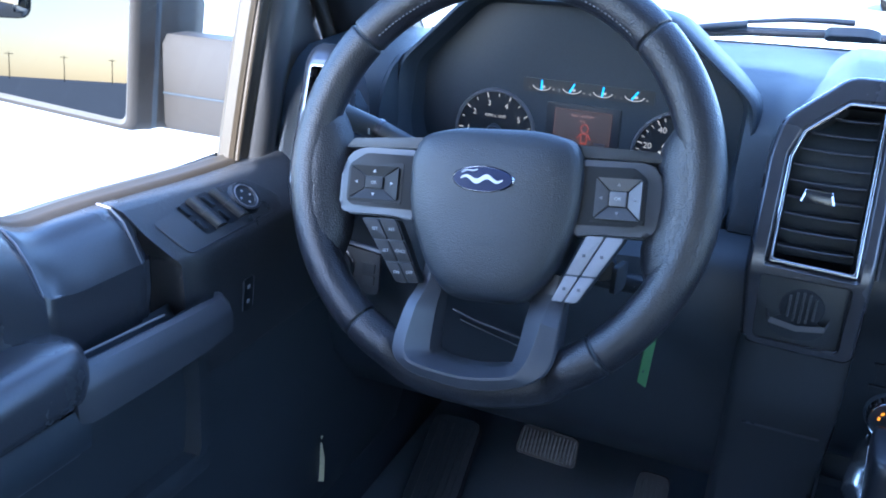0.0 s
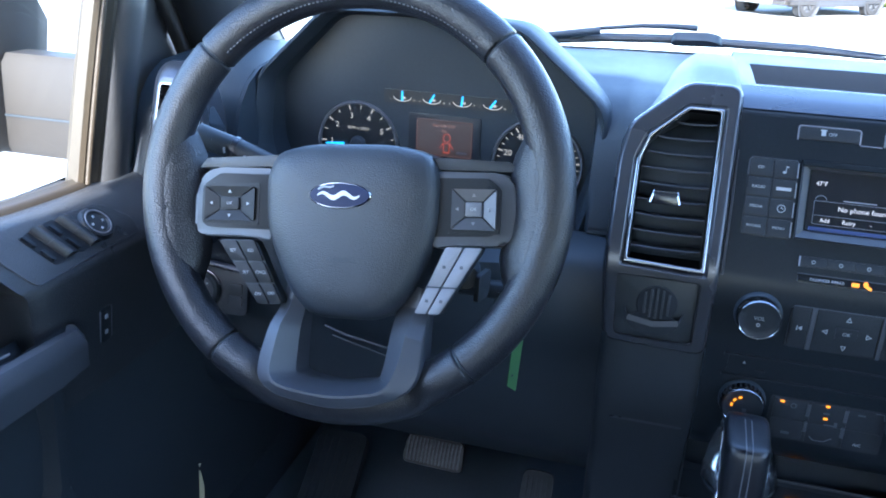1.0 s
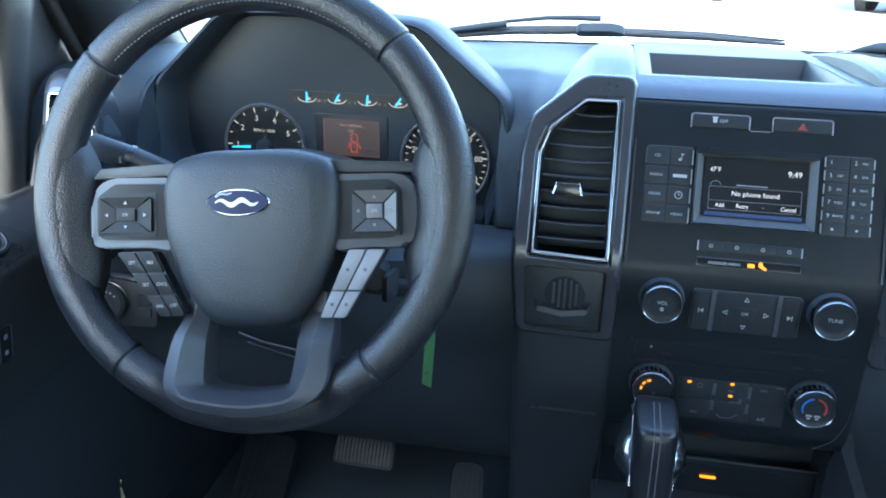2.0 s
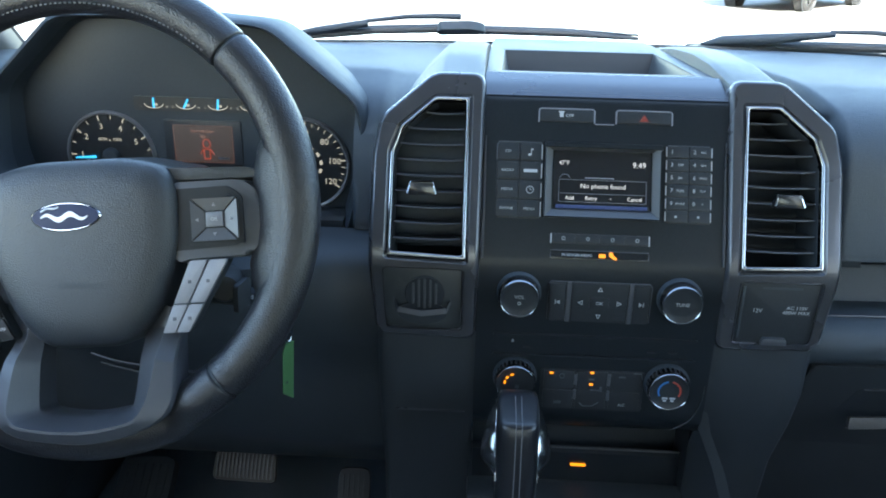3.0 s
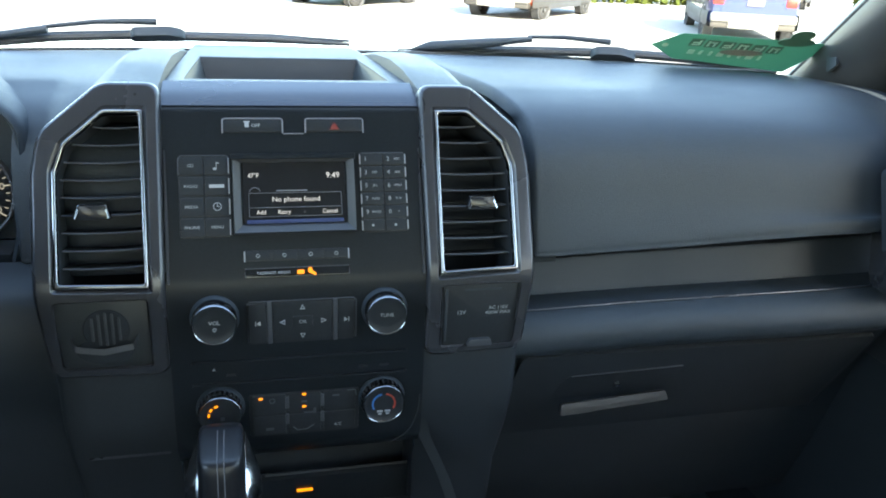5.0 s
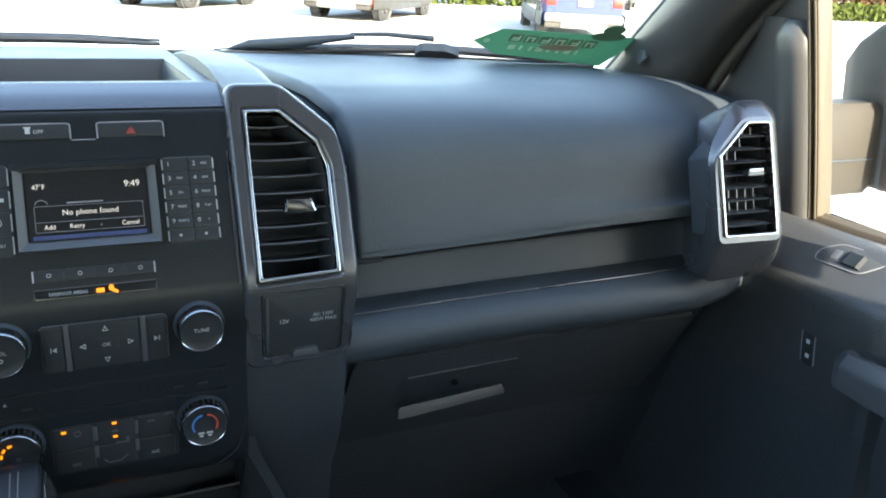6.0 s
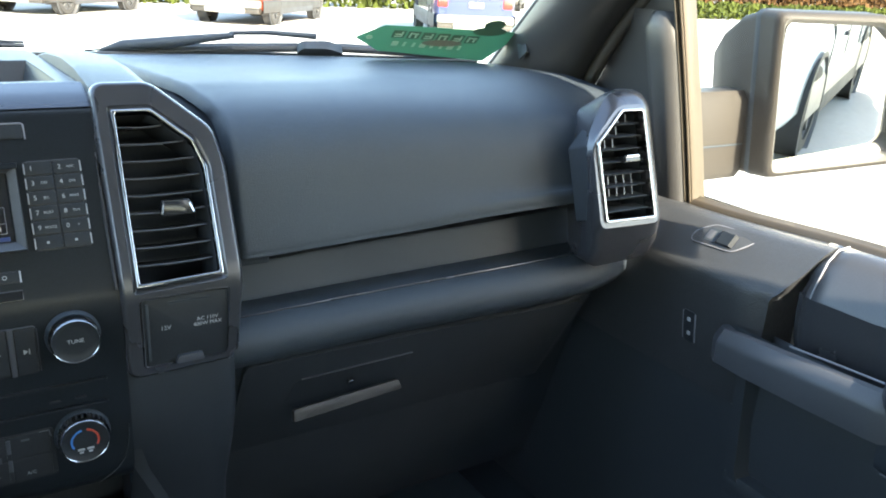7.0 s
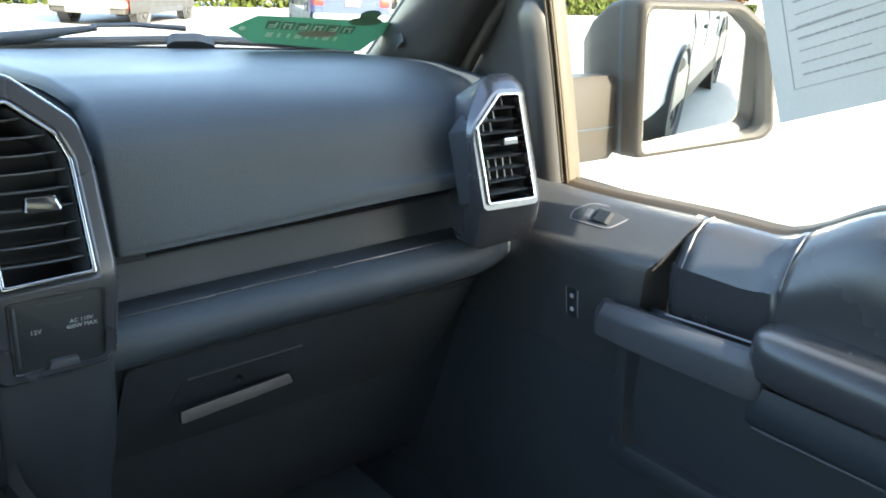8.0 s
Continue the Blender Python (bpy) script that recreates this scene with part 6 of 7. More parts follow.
for i in range(5):
    part("rib", slab(rect(-0.018 + 0.009 * i, -0.005, 0.003, 0.11, 0.001, 2), AP, 0.003, 0.006, 0.001), DARK, accel)
part("arm", tube([(-0.325, 0.31, 0.58), (-0.325, 0.36, 0.68), (-0.325, 0.40, 0.82)], 0.009, 8), DARK, accel)
rest = thing("foot_rest", "ridged black foot rest in deep shade", "foot rest", (-0.70, 0.26, 0.42))
FR = plane_of((-0.700, 0.270, 0.470), (1, 0.05, 0), (0, 0.80, 0.60))
part("pad", slab(rounded([(-0.050, -0.11), (0.050, -0.11), (0.046, 0.09), (-0.046, 0.09)], 0.014), FR, -0.030, 0.0, 0.006), DARK, rest)
for i in range(6):
    part("ridge", slab(rect(-0.034 + 0.0136 * i, -0.010, 0.0060, 0.175, 0.002, 2), FR, -0.001, 0.0045, 0.0015), DARK, rest)
ytag = thing("hanging_card_tag", "narrow yellowed card tag hanging in the footwell", "tag", (-0.79, 0.0, 0.59))
YT = plane_of((-0.797, 0.005, 0.610), (0.85, 0.5, 0.0), (0.05, 0, 1))
part("card", slab(rounded([(-0.011, -0.034), (0.006, -0.036), (0.006, 0.010), (0.001, 0.038), (-0.003, 0.038), (-0.006, 0.008)], 0.001), YT, -0.0005, 0.0005), TAGYELLOW, ytag)
part("string", tube([YT @ Vector((-0.001, 0.038, 0)), YT @ Vector((-0.001, 0.050, 0)), YT @ Vector((0.0015, 0.054, 0.003)), YT @ Vector((0.0, 0.049, 0.005))], 0.0007, 5), TAGYELLOW, ytag)

# ---- pillars ----
def pillar(s):
    def flare(k):
        return 0.052 * max(0.0, (0.24 - k) / 0.30) ** 1.5

    rows_ = []
    for i in range(27):
        k = -0.06 + 1.06 * i / 26
        a = screen_at(0.800, k) + Vector((0.010, 0.010, 0.004))
        t, f = max(0.0, k), flare(k)
        rows_.append([a + Vector(d) for d in ((0.03, 0.02, 0.02), (0.0, 0.0, 0.0), (-0.012, -0.020, -0.004), (-0.016, -0.060, -0.008), (-0.011, -0.098 + 0.02 * t - 0.2 * f, -0.009), (0.000, -0.128 + 0.03 * t - 0.5 * f, -0.008), (0.016, -0.150 + 0.03 * t - 0.8 * f, -0.005), (0.038, -0.166 + 0.03 * t - f, 0.0), (0.043, -0.166 + 0.03 * t - f, 0.004), (0.047, -0.150 + 0.03 * t - f, 0.012))])
    p = part("pillar_trim", flipped(loft(rows_), s), PILLAR, smooth=60)
    tagged(p, "dark grey moulded windshield pillar trim", "pillar", kind="structure")
    part("glass_edge", flipped(tube([screen_at(0.800, -0.03 + 1.0 * i / 14) + Vector((0.006, 0.000, -0.001)) for i in range(15)], 0.0065, 8), s), RUBBER, p, "black rubber edge along the glass")
    g = part("pillar_grip_mark", flipped(slab(rounded([(-0.010, -0.024), (0.010, -0.024), (0.010, 0.020), (-0.010, 0.028)], 0.002), plane_of(screen_at(0.800, 0.125) + Vector((-0.003, -0.045, 0.0)), (0.1, -0.75, 0.65), (0.25, 0.60, 0.75)), -0.002, 0.0018, 0.0008), s), PLASTIC, p)
    seal = []
    for i in range(27):
        k = -0.05 + 1.03 * i / 26
        seal.append(screen_at(0.800, k) + Vector((0.066, -0.156 + 0.03 * max(0, k) - flare(k), 0.010)))
    q = part("door_seal", flipped(tube(seal, 0.0125, 10), s), SEALGREY)
    tagged(q, "grey flocked rubber door seal along the pillar", "door seal", kind="structure")
    bp = part("pillar_rear_trim", flipped(loft([[(0.84, y, 0.45), (0.84, y, 1.16), (0.775, y, 1.50), (0.71, y, 1.76)] for y in (-0.95, -1.16)]), s), PILLAR)
    tagged(bp, "grey trimmed door pillar", "pillar", kind="structure")
    lowq = part("wall_lower", flipped(loft([[(0.83, y, 0.40), (0.83, y, 1.18), (0.87, y, 1.19)] for y in (-1.0, -2.08)]), s), TRIM)
    tagged(lowq, "dark rear door panel", "door panel", kind="structure")


for s in (-1, 1):
    pillar(s)
vb = join(box(-0.72, 0.72, -0.30, -0.24, 1.725, 1.775, 0.01))
tagged(part("header_trim", vb, CLOTH), "light headliner edge above the windshield", "trim", kind="structure")


# ---- doors ----
def smooth(a, b, x):
    t = min(1.0, max(0.0, (x - a) / (b - a)))
    return t * t * (3 - 2 * t)


def belt(y):
    return 1.116 + 0.012 * smooth(-0.10, -0.38, y) + 0.060 * smooth(-0.395, -0.535, y)


SHELF = plane_of((0.806, -0.2, 1.096), (0, -1, 0), (0.7071, 0, 0.7071))


def ycurve(a, b, n):
    return [a + (b - a) * i / (n - 1) for i in range(n)]


def front_door(s):
    door = thing("front_door", "closed black front door with padded armrest" + (" and window switches" if s < 0 else " and single window switch"), "car door", (s * 0.84, -0.4, 0.45), "front doors")

    def put(name, bm, material, label="", parent=None, angle=38):
        return part(name, flipped(bm, s), material, parent or door, label, angle)

    # forward block with the sloping switch shelf
    rows_ = []
    for y in ycurve(0.10, -0.290, 10) + [-0.300, -0.308, -0.314, -0.318]:
        e = smooth(-0.290, -0.318, y)
        i = 0.0015 * e
        c = 0.034 * smooth(-0.16, -0.318, y)
        rows_.append([(x, yy + c * w, z) for (x, yy, z), w in zip([(0.852, y, belt(y) - 0.004), (0.830, y, belt(y) - 0.0015), (0.8185, y, belt(y) - 0.008), (0.803 + i, y, 1.093), (0.7775 + i * 2, y, 1.0675), (0.7738 + i * 3, y, 1.0632), (0.7722 + i * 3.5, y, 1.0570), (0.7715 + i * 4, y, 1.042), (0.772 + i * 3, y, 0.97), (0.776 + i * 2, y, 0.915), (0.792 + i * 2, y, 0.905)], (0, 0, 0.1, 0.45, 0.8, 0.92, 1, 1, 1, 1, 1))])
    rows_.append([(0.852, -0.318, 1.12), (0.838, -0.318, 1.115)] + [(0.832, -0.320 + 0.034 * w, z) for w, z in ((0.1, 1.105), (0.45, 1.09), (0.8, 1.0675), (0.92, 1.0632), (1, 1.057), (1, 1.042), (1, 0.97), (1, 0.915), (1, 0.905))])
    put("switch_shelf", loft(rows_), TRIM, "grained dark grey sloping shelf", angle=45)
    # padded upper panel behind it
    rows_ = []
    for y in [-0.304, -0.310, -0.316, -0.3195, -0.3225, -0.326] + ycurve(-0.34, -0.43, 7) + [-0.4385, -0.4415, -0.445] + ycurve(-0.452, -0.95, 34):
        b = belt(y)
        dip = 0.004 if y > -0.318 else 0.0
        groove = 0.0025 if (abs(y + 0.321) < 0.003 or abs(y + 0.4415) < 0.003) else 0.0
        k = smooth(-0.305, -0.32, y)
        rise = b - 1.128
        x1 = 0.808 - 0.012 * k
        if y < -0.4425:
            x1 = 0.792
        rows_.append([(0.852, y, b - 0.004), (0.840, y, b - groove), (0.828, y, b - 0.004 - groove), (0.815, y, b - 0.016 - groove - dip), (x1 + 0.006 + groove, y, b - 0.034 - dip), (x1 - 0.004 + groove, y, b - 0.056), (x1 - 0.008 + groove, y, 1.075 + rise * 0.5), (x1 - 0.007 + groove, y, 1.045), (x1 - 0.002 + groove, y, 1.015), (x1 + 0.012, y, 0.985), (0.80, y, 0.96)])
    put("upper_pad", loft(rows_), SOFTLEATHER, "black stitched padded panel", angle=50)
    for y0, name in ((-0.321, "piping"), (-0.4415, "piping")):
        b = belt(y0)
        x1 = 0.797 if y0 > -0.44 else 0.794
        put(name, tube([(0.842, y0 - 0.004, b + 0.0005), (0.829, y0, b - 0.003), (0.814, y0, b - 0.0145), (x1 + 0.007, y0, b - 0.034), (x1 - 0.002, y0, b - 0.056)] + ([(x1 - 0.006, y0 - 0.003, 1.085), (x1 - 0.004, y0 - 0.006, 1.058)] if y0 < -0.44 else []), 0.0011, 6), GREYKEY, "pale grey piping seam")
    # lower panel with pocket
    rows_ = []
    for y in ycurve(0.30, -1.0, 14):
        rows_.append([(0.80, y, 1.0), (0.784, y, 0.955), (0.780, y, 0.90), (0.786, y, 0.80), (0.795, y, 0.66), (0.80, y, 0.58), (0.83, y, 0.45), (0.86, y, 0.40)])
    put("lower_panel", loft(rows_), PLASTIC, "black moulded lower panel", angle=50)
    put("pocket_rib", loft([[(0.786, y - 0.006, z), (0.766, y, z), (0.766, y - 0.014, z), (0.786, y - 0.022, z)] for y, z in ((-0.268, 0.965), (-0.272, 0.90), (-0.276, 0.84), (-0.284, 0.825))], closed=True, caps=True), PLASTIC)
    put("pocket_ledge", loft([[(0.790, y, 0.835), (0.768, y, 0.832), (0.764, y, 0.822), (0.772, y, 0.80)] for y in (-0.275, -0.34, -0.62)]), PLASTIC, angle=50)
    put("trim_line", tube([(0.7585, y, 0.9415) for y in (-0.456, -0.6, -0.95)], 0.0016, 6), SPOKE)
    # pull handle
    rows_ = []
    for y, x, z, h in ((-0.222, 0.774, 1.002, 0.040), (-0.236, 0.757, 1.010, 0.048), (-0.250, 0.744, 1.014, 0.050), (-0.30, 0.736, 1.019, 0.052), (-0.38, 0.732, 1.026, 0.055), (-0.445, 0.731, 1.031, 0.057), (-0.458, 0.733, 1.031, 0.057), (-0.466, 0.739, 1.029, 0.054), (-0.470, 0.752, 1.026, 0.050)):
        h -= 0.010
        rows_.append([(x, y, z - h), (x - 0.001, y, z - 0.016), (x + 0.001, y, z - 0.010), (x + 0.011, y, z), (x + 0.020, y, z + 0.001), (x + 0.030, y, z - 0.004), (x + 0.034, y, z - h)])
    put("pull_handle", loft(rows_, closed=True, caps=True), HANDLE, "satin grey pull handle", angle=30)
    put("handle_slot_line", tube([(0.7655, -0.328, 1.0235), (0.7650, -0.38, 1.0275), (0.7660, -0.445, 1.0310)], 0.0012, 6), GREYKEY, "thin bright line inside the handle")
    put("handle_cup", loft([[(0.758, y, 1.022), (0.764, y, 1.0), (0.79, y, 0.99), (0.80, y, 1.01)] for y in (-0.26, -0.46)]), DARK)
    # armrest
    rows_ = []
    for y, d in ((-0.440, 0.030), (-0.4425, 0.021), (-0.447, 0.013), (-0.454, 0.0065), (-0.463, 0.0025), (-0.475, 0.0005), (-0.51, -0.001), (-0.56, -0.002), (-0.62, -0.003), (-0.70, -0.004), (-0.82, -0.004), (-0.95, -0.004)):
        curve = [(0.764 - (0.036 - d) * abs(math.sin(a)) ** 0.75, y, 1.0275 + (0.0305 - 0.35 * d) * math.copysign(abs(math.cos(a)) ** 0.75, math.cos(a))) for a in [math.pi * i / 14 for i in range(15)]]
        rows_.append([(0.800, y, 1.0585 - 0.35 * d), (0.780, y, 1.0583 - 0.35 * d)] + curve + [(0.80, y, 0.99)])
    put("armrest", loft(rows_), SOFTLEATHER, "soft black leather armrest", angle=60)
    put("armrest_base", loft([[(0.742, y, 0.998), (0.738, y, 0.985), (0.742, y, 0.955), (0.760, y, 0.942), (0.79, y, 0.94)] for y in (-0.455, -0.6, -0.95)]), DARK, angle=50)
    # lock plate
    LP = plane_of((0.7735, -0.185 if s < 0 else -0.185, 0.987), (0, -1, 0.0), (-0.03, 0.12, 1))
    plate = put("lock_plate", slab(rounded([(-0.0095, -0.020), (0.0095, -0.020), (0.0095, 0.020), (-0.0095, 0.020)], 0.004), LP, -0.004, 0.0025, 0.001), KEY, "small lock switch plate")
    for x in (-0.0095, 0.0095):
        put("lock_edge", tube([LP @ Vector((x, -0.018, 0.002)), LP @ Vector((x, 0.018, 0.002))], 0.0009, 6), GREYKEY, parent=plate)
    for z in (-0.009, 0.009):
        put("lock_mark", slab(rect(0, z, 0.005, 0.005, 0.001), LP, 0.0025, 0.0032), INK, parent=plate)
    # switches
    if s > 0:
        pl_ = put("switch_plate", slab(rounded([(-0.054, -0.0145), (0.008, -0.0115), (0.029, 0.013), (0.024, 0.0215), (-0.036, 0.0170), (-0.056, 0.000)], 0.008), SHELF, -0.004, 0.0016, 0.0008), TRIM, "oval window switch plate")
        put("plate_outline", tube([SHELF @ Vector((x, y, 0.0010)) for x, y in rounded([(-0.054, -0.0145), (0.008, -0.0115), (0.029, 0.013), (0.024, 0.0215), (-0.036, 0.0170), (-0.056, 0.000)], 0.008)], 0.0009, 6, closed=True), GREYKEY, parent=pl_)
        # Flat dark slab painted for the shade in the switch well.
        put("well_shade", slab(rect(-0.019, 0.0015, 0.040, 0.019, 0.004), SHELF, 0.001, 0.0022), DARK, parent=pl_)
        put("rocker", loft([[SHELF @ Vector((x - 0.009, y + 0.0015, n)) for y, n in ((-0.0095, 0.002), (-0.0085, h), (0.0085, h), (0.0095, 0.002))] for x, h in ((-0.012, 0.0025), (-0.008, 0.0055), (0.0, 0.0048), (0.010, 0.0055), (0.014, 0.002))], caps=True), GLOSS, "window rocker", pl_)
        put("rocker_tip", slab(rect(-0.0325, 0.0015, 0.010, 0.013, 0.002), SHELF, 0.0018, 0.0026, 0.0004), SPOKE, parent=pl_)
    else:
        pl_ = put("switch_plate", slab(rounded([(-0.100, -0.038), (0.070, -0.042), (0.090, 0.014), (0.078, 0.021), (-0.075, 0.012), (-0.104, -0.020)], 0.008), SHELF, -0.004, 0.0018, 0.0008), TRIM, "long window switch plate")
        put("plate_outline", tube([SHELF @ Vector((x, y, 0.0010)) for x, y in rounded([(-0.100, -0.038), (0.070, -0.042), (0.090, 0.014), (0.078, 0.021), (-0.075, 0.012), (-0.104, -0.020)], 0.008)], 0.0009, 6, closed=True), SPOKE, parent=pl_)
        lean = Matrix.Identity(4)
        lean[0][1] = 0.34
        for x in (0.050, 0.011):
            W = SHELF @ Matrix.Translation((x, -0.008, 0)) @ lean
            # The slot's shade is a flat black slab on the plate.
            put("well_shade", slab(rect(-0.0160, 0.0, 0.017, 0.046, 0.004), W, 0.001, 0.0024), PADKEY, parent=pl_)
            for yy in (-0.01045, 0.01045):
                put("rocker", loft([[W @ Vector((u, yy + v, n)) for v, n in ((-0.0104, 0.001), (-0.01035, h), (0.01035, h), (0.0104, 0.001))] for u, h in ((-0.0245, 0.0010), (-0.0250, 0.0075), (-0.0265, 0.0100), (-0.0290, 0.0110), (-0.0330, 0.0100), (-0.0380, 0.0072), (-0.0430, 0.0042), (-0.0470, 0.0018))], caps=True), TRIM, "smooth dark window rocker", pl_, 50)
                put("rocker_tip", slab(rect(0, 0, 0.0045, 0.0150, 0.0015), W @ Matrix.Translation((-0.0115, yy, 0.0)), 0.0022, 0.0060, 0.0010), GLOSS, "glossy black rocker tip", pl_)
        put("mirror_dial", lathe([(0.0, 0.006), (0.012, 0.006), (0.0135, 0.0075), (0.019, 0.0075), (0.021, 0.004), (0.022, 0.001)], SHELF @ Matrix.Translation((-0.050, -0.010, 0)), 32), KEY, "round mirror control dial", pl_)
        for a in range(4):
            put("dial_mark", slab(rect(0.008 * math.cos(a * math.pi / 2), 0.008 * math.sin(a * math.pi / 2), 0.0028, 0.0028, 0.0008), SHELF @ Matrix.Translation((-0.050, -0.010, 0)), 0.006, 0.0066), INK, parent=pl_)
        put("dial_ring", lathe([(0.0145, 0.0076), (0.0155, 0.0082), (0.0165, 0.0076)], SHELF @ Matrix.Translation((-0.050, -0.010, 0)), 32), GREYKEY, parent=pl_)

    # window frame: sill seal, front channel, corner cover, glass
    ys = ycurve(-0.098 if s < 0 else -0.088, -0.95, 44)
    put("sill_seal", loft([[(0.868, y, belt(y) + 0.002), (0.865, y, belt(y) + 0.006), (0.860, y, belt(y) + 0.007), (0.856, y, belt(y) + 0.004), (0.853, y, belt(y) + 0.0045), (0.850, y, belt(y) + 0.002), (0.848, y, belt(y) - 0.004)] for y in ys]), FRAMEMAT, "rubber sill seal with sunlit tan painted in", angle=60)
    put("sill_outer", loft([[(0.874, y, belt(y) + 0.002), (0.886, y, belt(y) + 0.0), (0.890, y, belt(y) - 0.03)] for y in ys]), RUBBER)

    def chan(z):
        k = (z - 1.13) / 0.24
        return Vector((0.846 - 0.034 * k - 0.006 * k * k, (-0.098 if s < 0 else -0.088) + 0.026 * k, z))
    tight = 1.0 if s < 0 else 0.48
    zs = [1.115, 1.16, 1.22, 1.28, 1.34, 1.40, 1.46, 1.53, 1.60]
    rows_ = []
    for z in zs:
        c = chan(z)
        rows_.append([c + Vector((d[0], -0.007 + (d[1] + 0.007) * tight, 0)) for d in ((0.024, -0.004, 0), (0.018, -0.007, 0), (0.006, -0.005, 0), (0.002, 0.000, 0), (0.002, 0.008, 0), (0.006, 0.012, 0), (0.002, 0.016, 0), (-0.002, 0.020, 0), (-0.002, 0.026, 0), (0.004, 0.030, 0), (0.02, 0.034, 0))])
    put("front_channel", loft(rows_), FRAMEMAT, "ribbed window channel strip", angle=30)
    put("channel_lip", tube([chan(z) + Vector((0.001, -0.007 + 0.013 * tight, 0)) for z in zs], 0.0032 * tight, 8), FRAMEMAT)
    rows_ = []
    for z in (1.09, 1.12, 1.17, 1.22, 1.27, 1.31, 1.335, 1.350, 1.357):
        c = chan(z) + Vector((-0.004, -0.007 + 0.033 * tight, 0))
        cap = 0.0 if z < 1.33 else min(1.0, (z - 1.33) / 0.027) ** 2
        fy = 0.24 - max(0.0, (z - 1.16)) * 0.75
        rows_.append([c + Vector((x + 0.012 * cap * (1 if x < 0.006 else 0), y + (0.026 - y) * 0.45 * cap, 0)) for x, y in ((0.012, -0.004), (0.001, 0.0), (-0.006, 0.006), (-0.009, 0.016), (-0.0095, 0.032), (-0.007, 0.044), (0.0, 0.051), (0.008, 0.0545), (0.011, 0.064))] + [Vector((c.x + 0.022, c.y + 0.09, z)), Vector((c.x + 0.060, max(fy, c.y + 0.14), z))])
    put("corner_cover", loft(rows_), PILLAR, "moulded mirror corner cover", angle=60)
    put("corner_frame", loft([[chan(z) + Vector((0.020, 0.02, 0)), chan(z) + Vector((0.030, 0.11, 0)), Vector((chan(z).x + 0.075, 0.34 - max(0.0, z - 1.22) * 1.35, z))] for z in (1.08, 1.16, 1.22, 1.28, 1.34, 1.40, 1.46)]), PILLAR)
    g = put("window_glass", loft([[(0.858, y, belt(y) - 0.01), (0.82, y, 1.30), (0.795, y, 1.44), (0.765, y, 1.66)] for y in ycurve(-0.085, -0.96, 12)]), GLASS, "clear door window glass")
    g.visible_shadow = False
    put("upper_frame", loft([[(0.80, y, z - 0.012), (0.79, y, z - 0.02), (0.765, y, z), (0.76, y, z + 0.05)] for y, z in ((-0.05, 1.50), (-0.20, 1.59), (-0.40, 1.645), (-0.96, 1.66))]), PILLAR, angle=50)
    put("outer_skin", loft([[(0.892, y, belt(y) - 0.012), (0.93, y, belt(y) - 0.03), (1.006, y, 1.0), (1.012, y, 0.75), (0.99, y, 0.40)] for y in ycurve(0.30, -0.97, 12)]), WHITEBODY, "white painted outer door skin", angle=50)
    put("outer_handle", tube([(1.015, -0.80, 1.005), (1.035, -0.82, 1.005), (1.037, -0.90, 1.005), (1.015, -0.925, 1.005)], 0.012, 8), DARK, "black outer door handle")
    return door


for s in (-1, 1):
    front_door(s)

# sheet taped inside the passenger window
sheet = thing("window_price_sheet", "white printed price sheet taped inside the window", "paper sheet", (0.82, -0.45, 1.25))
du = Vector((-0.012, -0.099, 0.038))
dv = Vector((-0.020, 0.033, 0.121))
PS = plane_of((0.819, -0.394, 1.251), du, dv)
part("sheet", slab([(0.0, 0.0), (0.216, 0.0), (0.216, 0.29), (0.0, 0.29)], PS, -0.0004, 0.0), PAPER, sheet)
part("border", ring([(0.022, 0.030), (0.205, 0.030), (0.205, 0.28), (0.022, 0.28)], [(0.0228, 0.0308), (0.2042, 0.0308), (0.2042, 0.2792), (0.0228, 0.2792)], PS, 0.0, 0.0004), PRINT, sheet)
rnd = random.Random(4)
for i in range(17):
    y = 0.042 + 0.0118 * i
    x, end = 0.034, (0.19, 0.10, 0.185, 0.19, 0.075, 0.19, 0.06, 0.185, 0.12)[i % 9]
    bold = 0.0011 if i % 3 else 0.0018
    while x < end:
        w = rnd.uniform(0.006, 0.022)
        part("print_line", slab([(x, y), (x + w, y), (x + w, y + bold), (x, y + bold)], PS, 0.0, 0.0004), PRINT, sheet)
        x += w + 0.0013
for i in range(3):
    part("rule", slab([(0.026, 0.0880 + 0.047 * i), (0.20, 0.0880 + 0.047 * i), (0.20, 0.0888 + 0.047 * i), (0.026, 0.0888 + 0.047 * i)], PS, 0.0, 0.0005), PRINT, sheet)

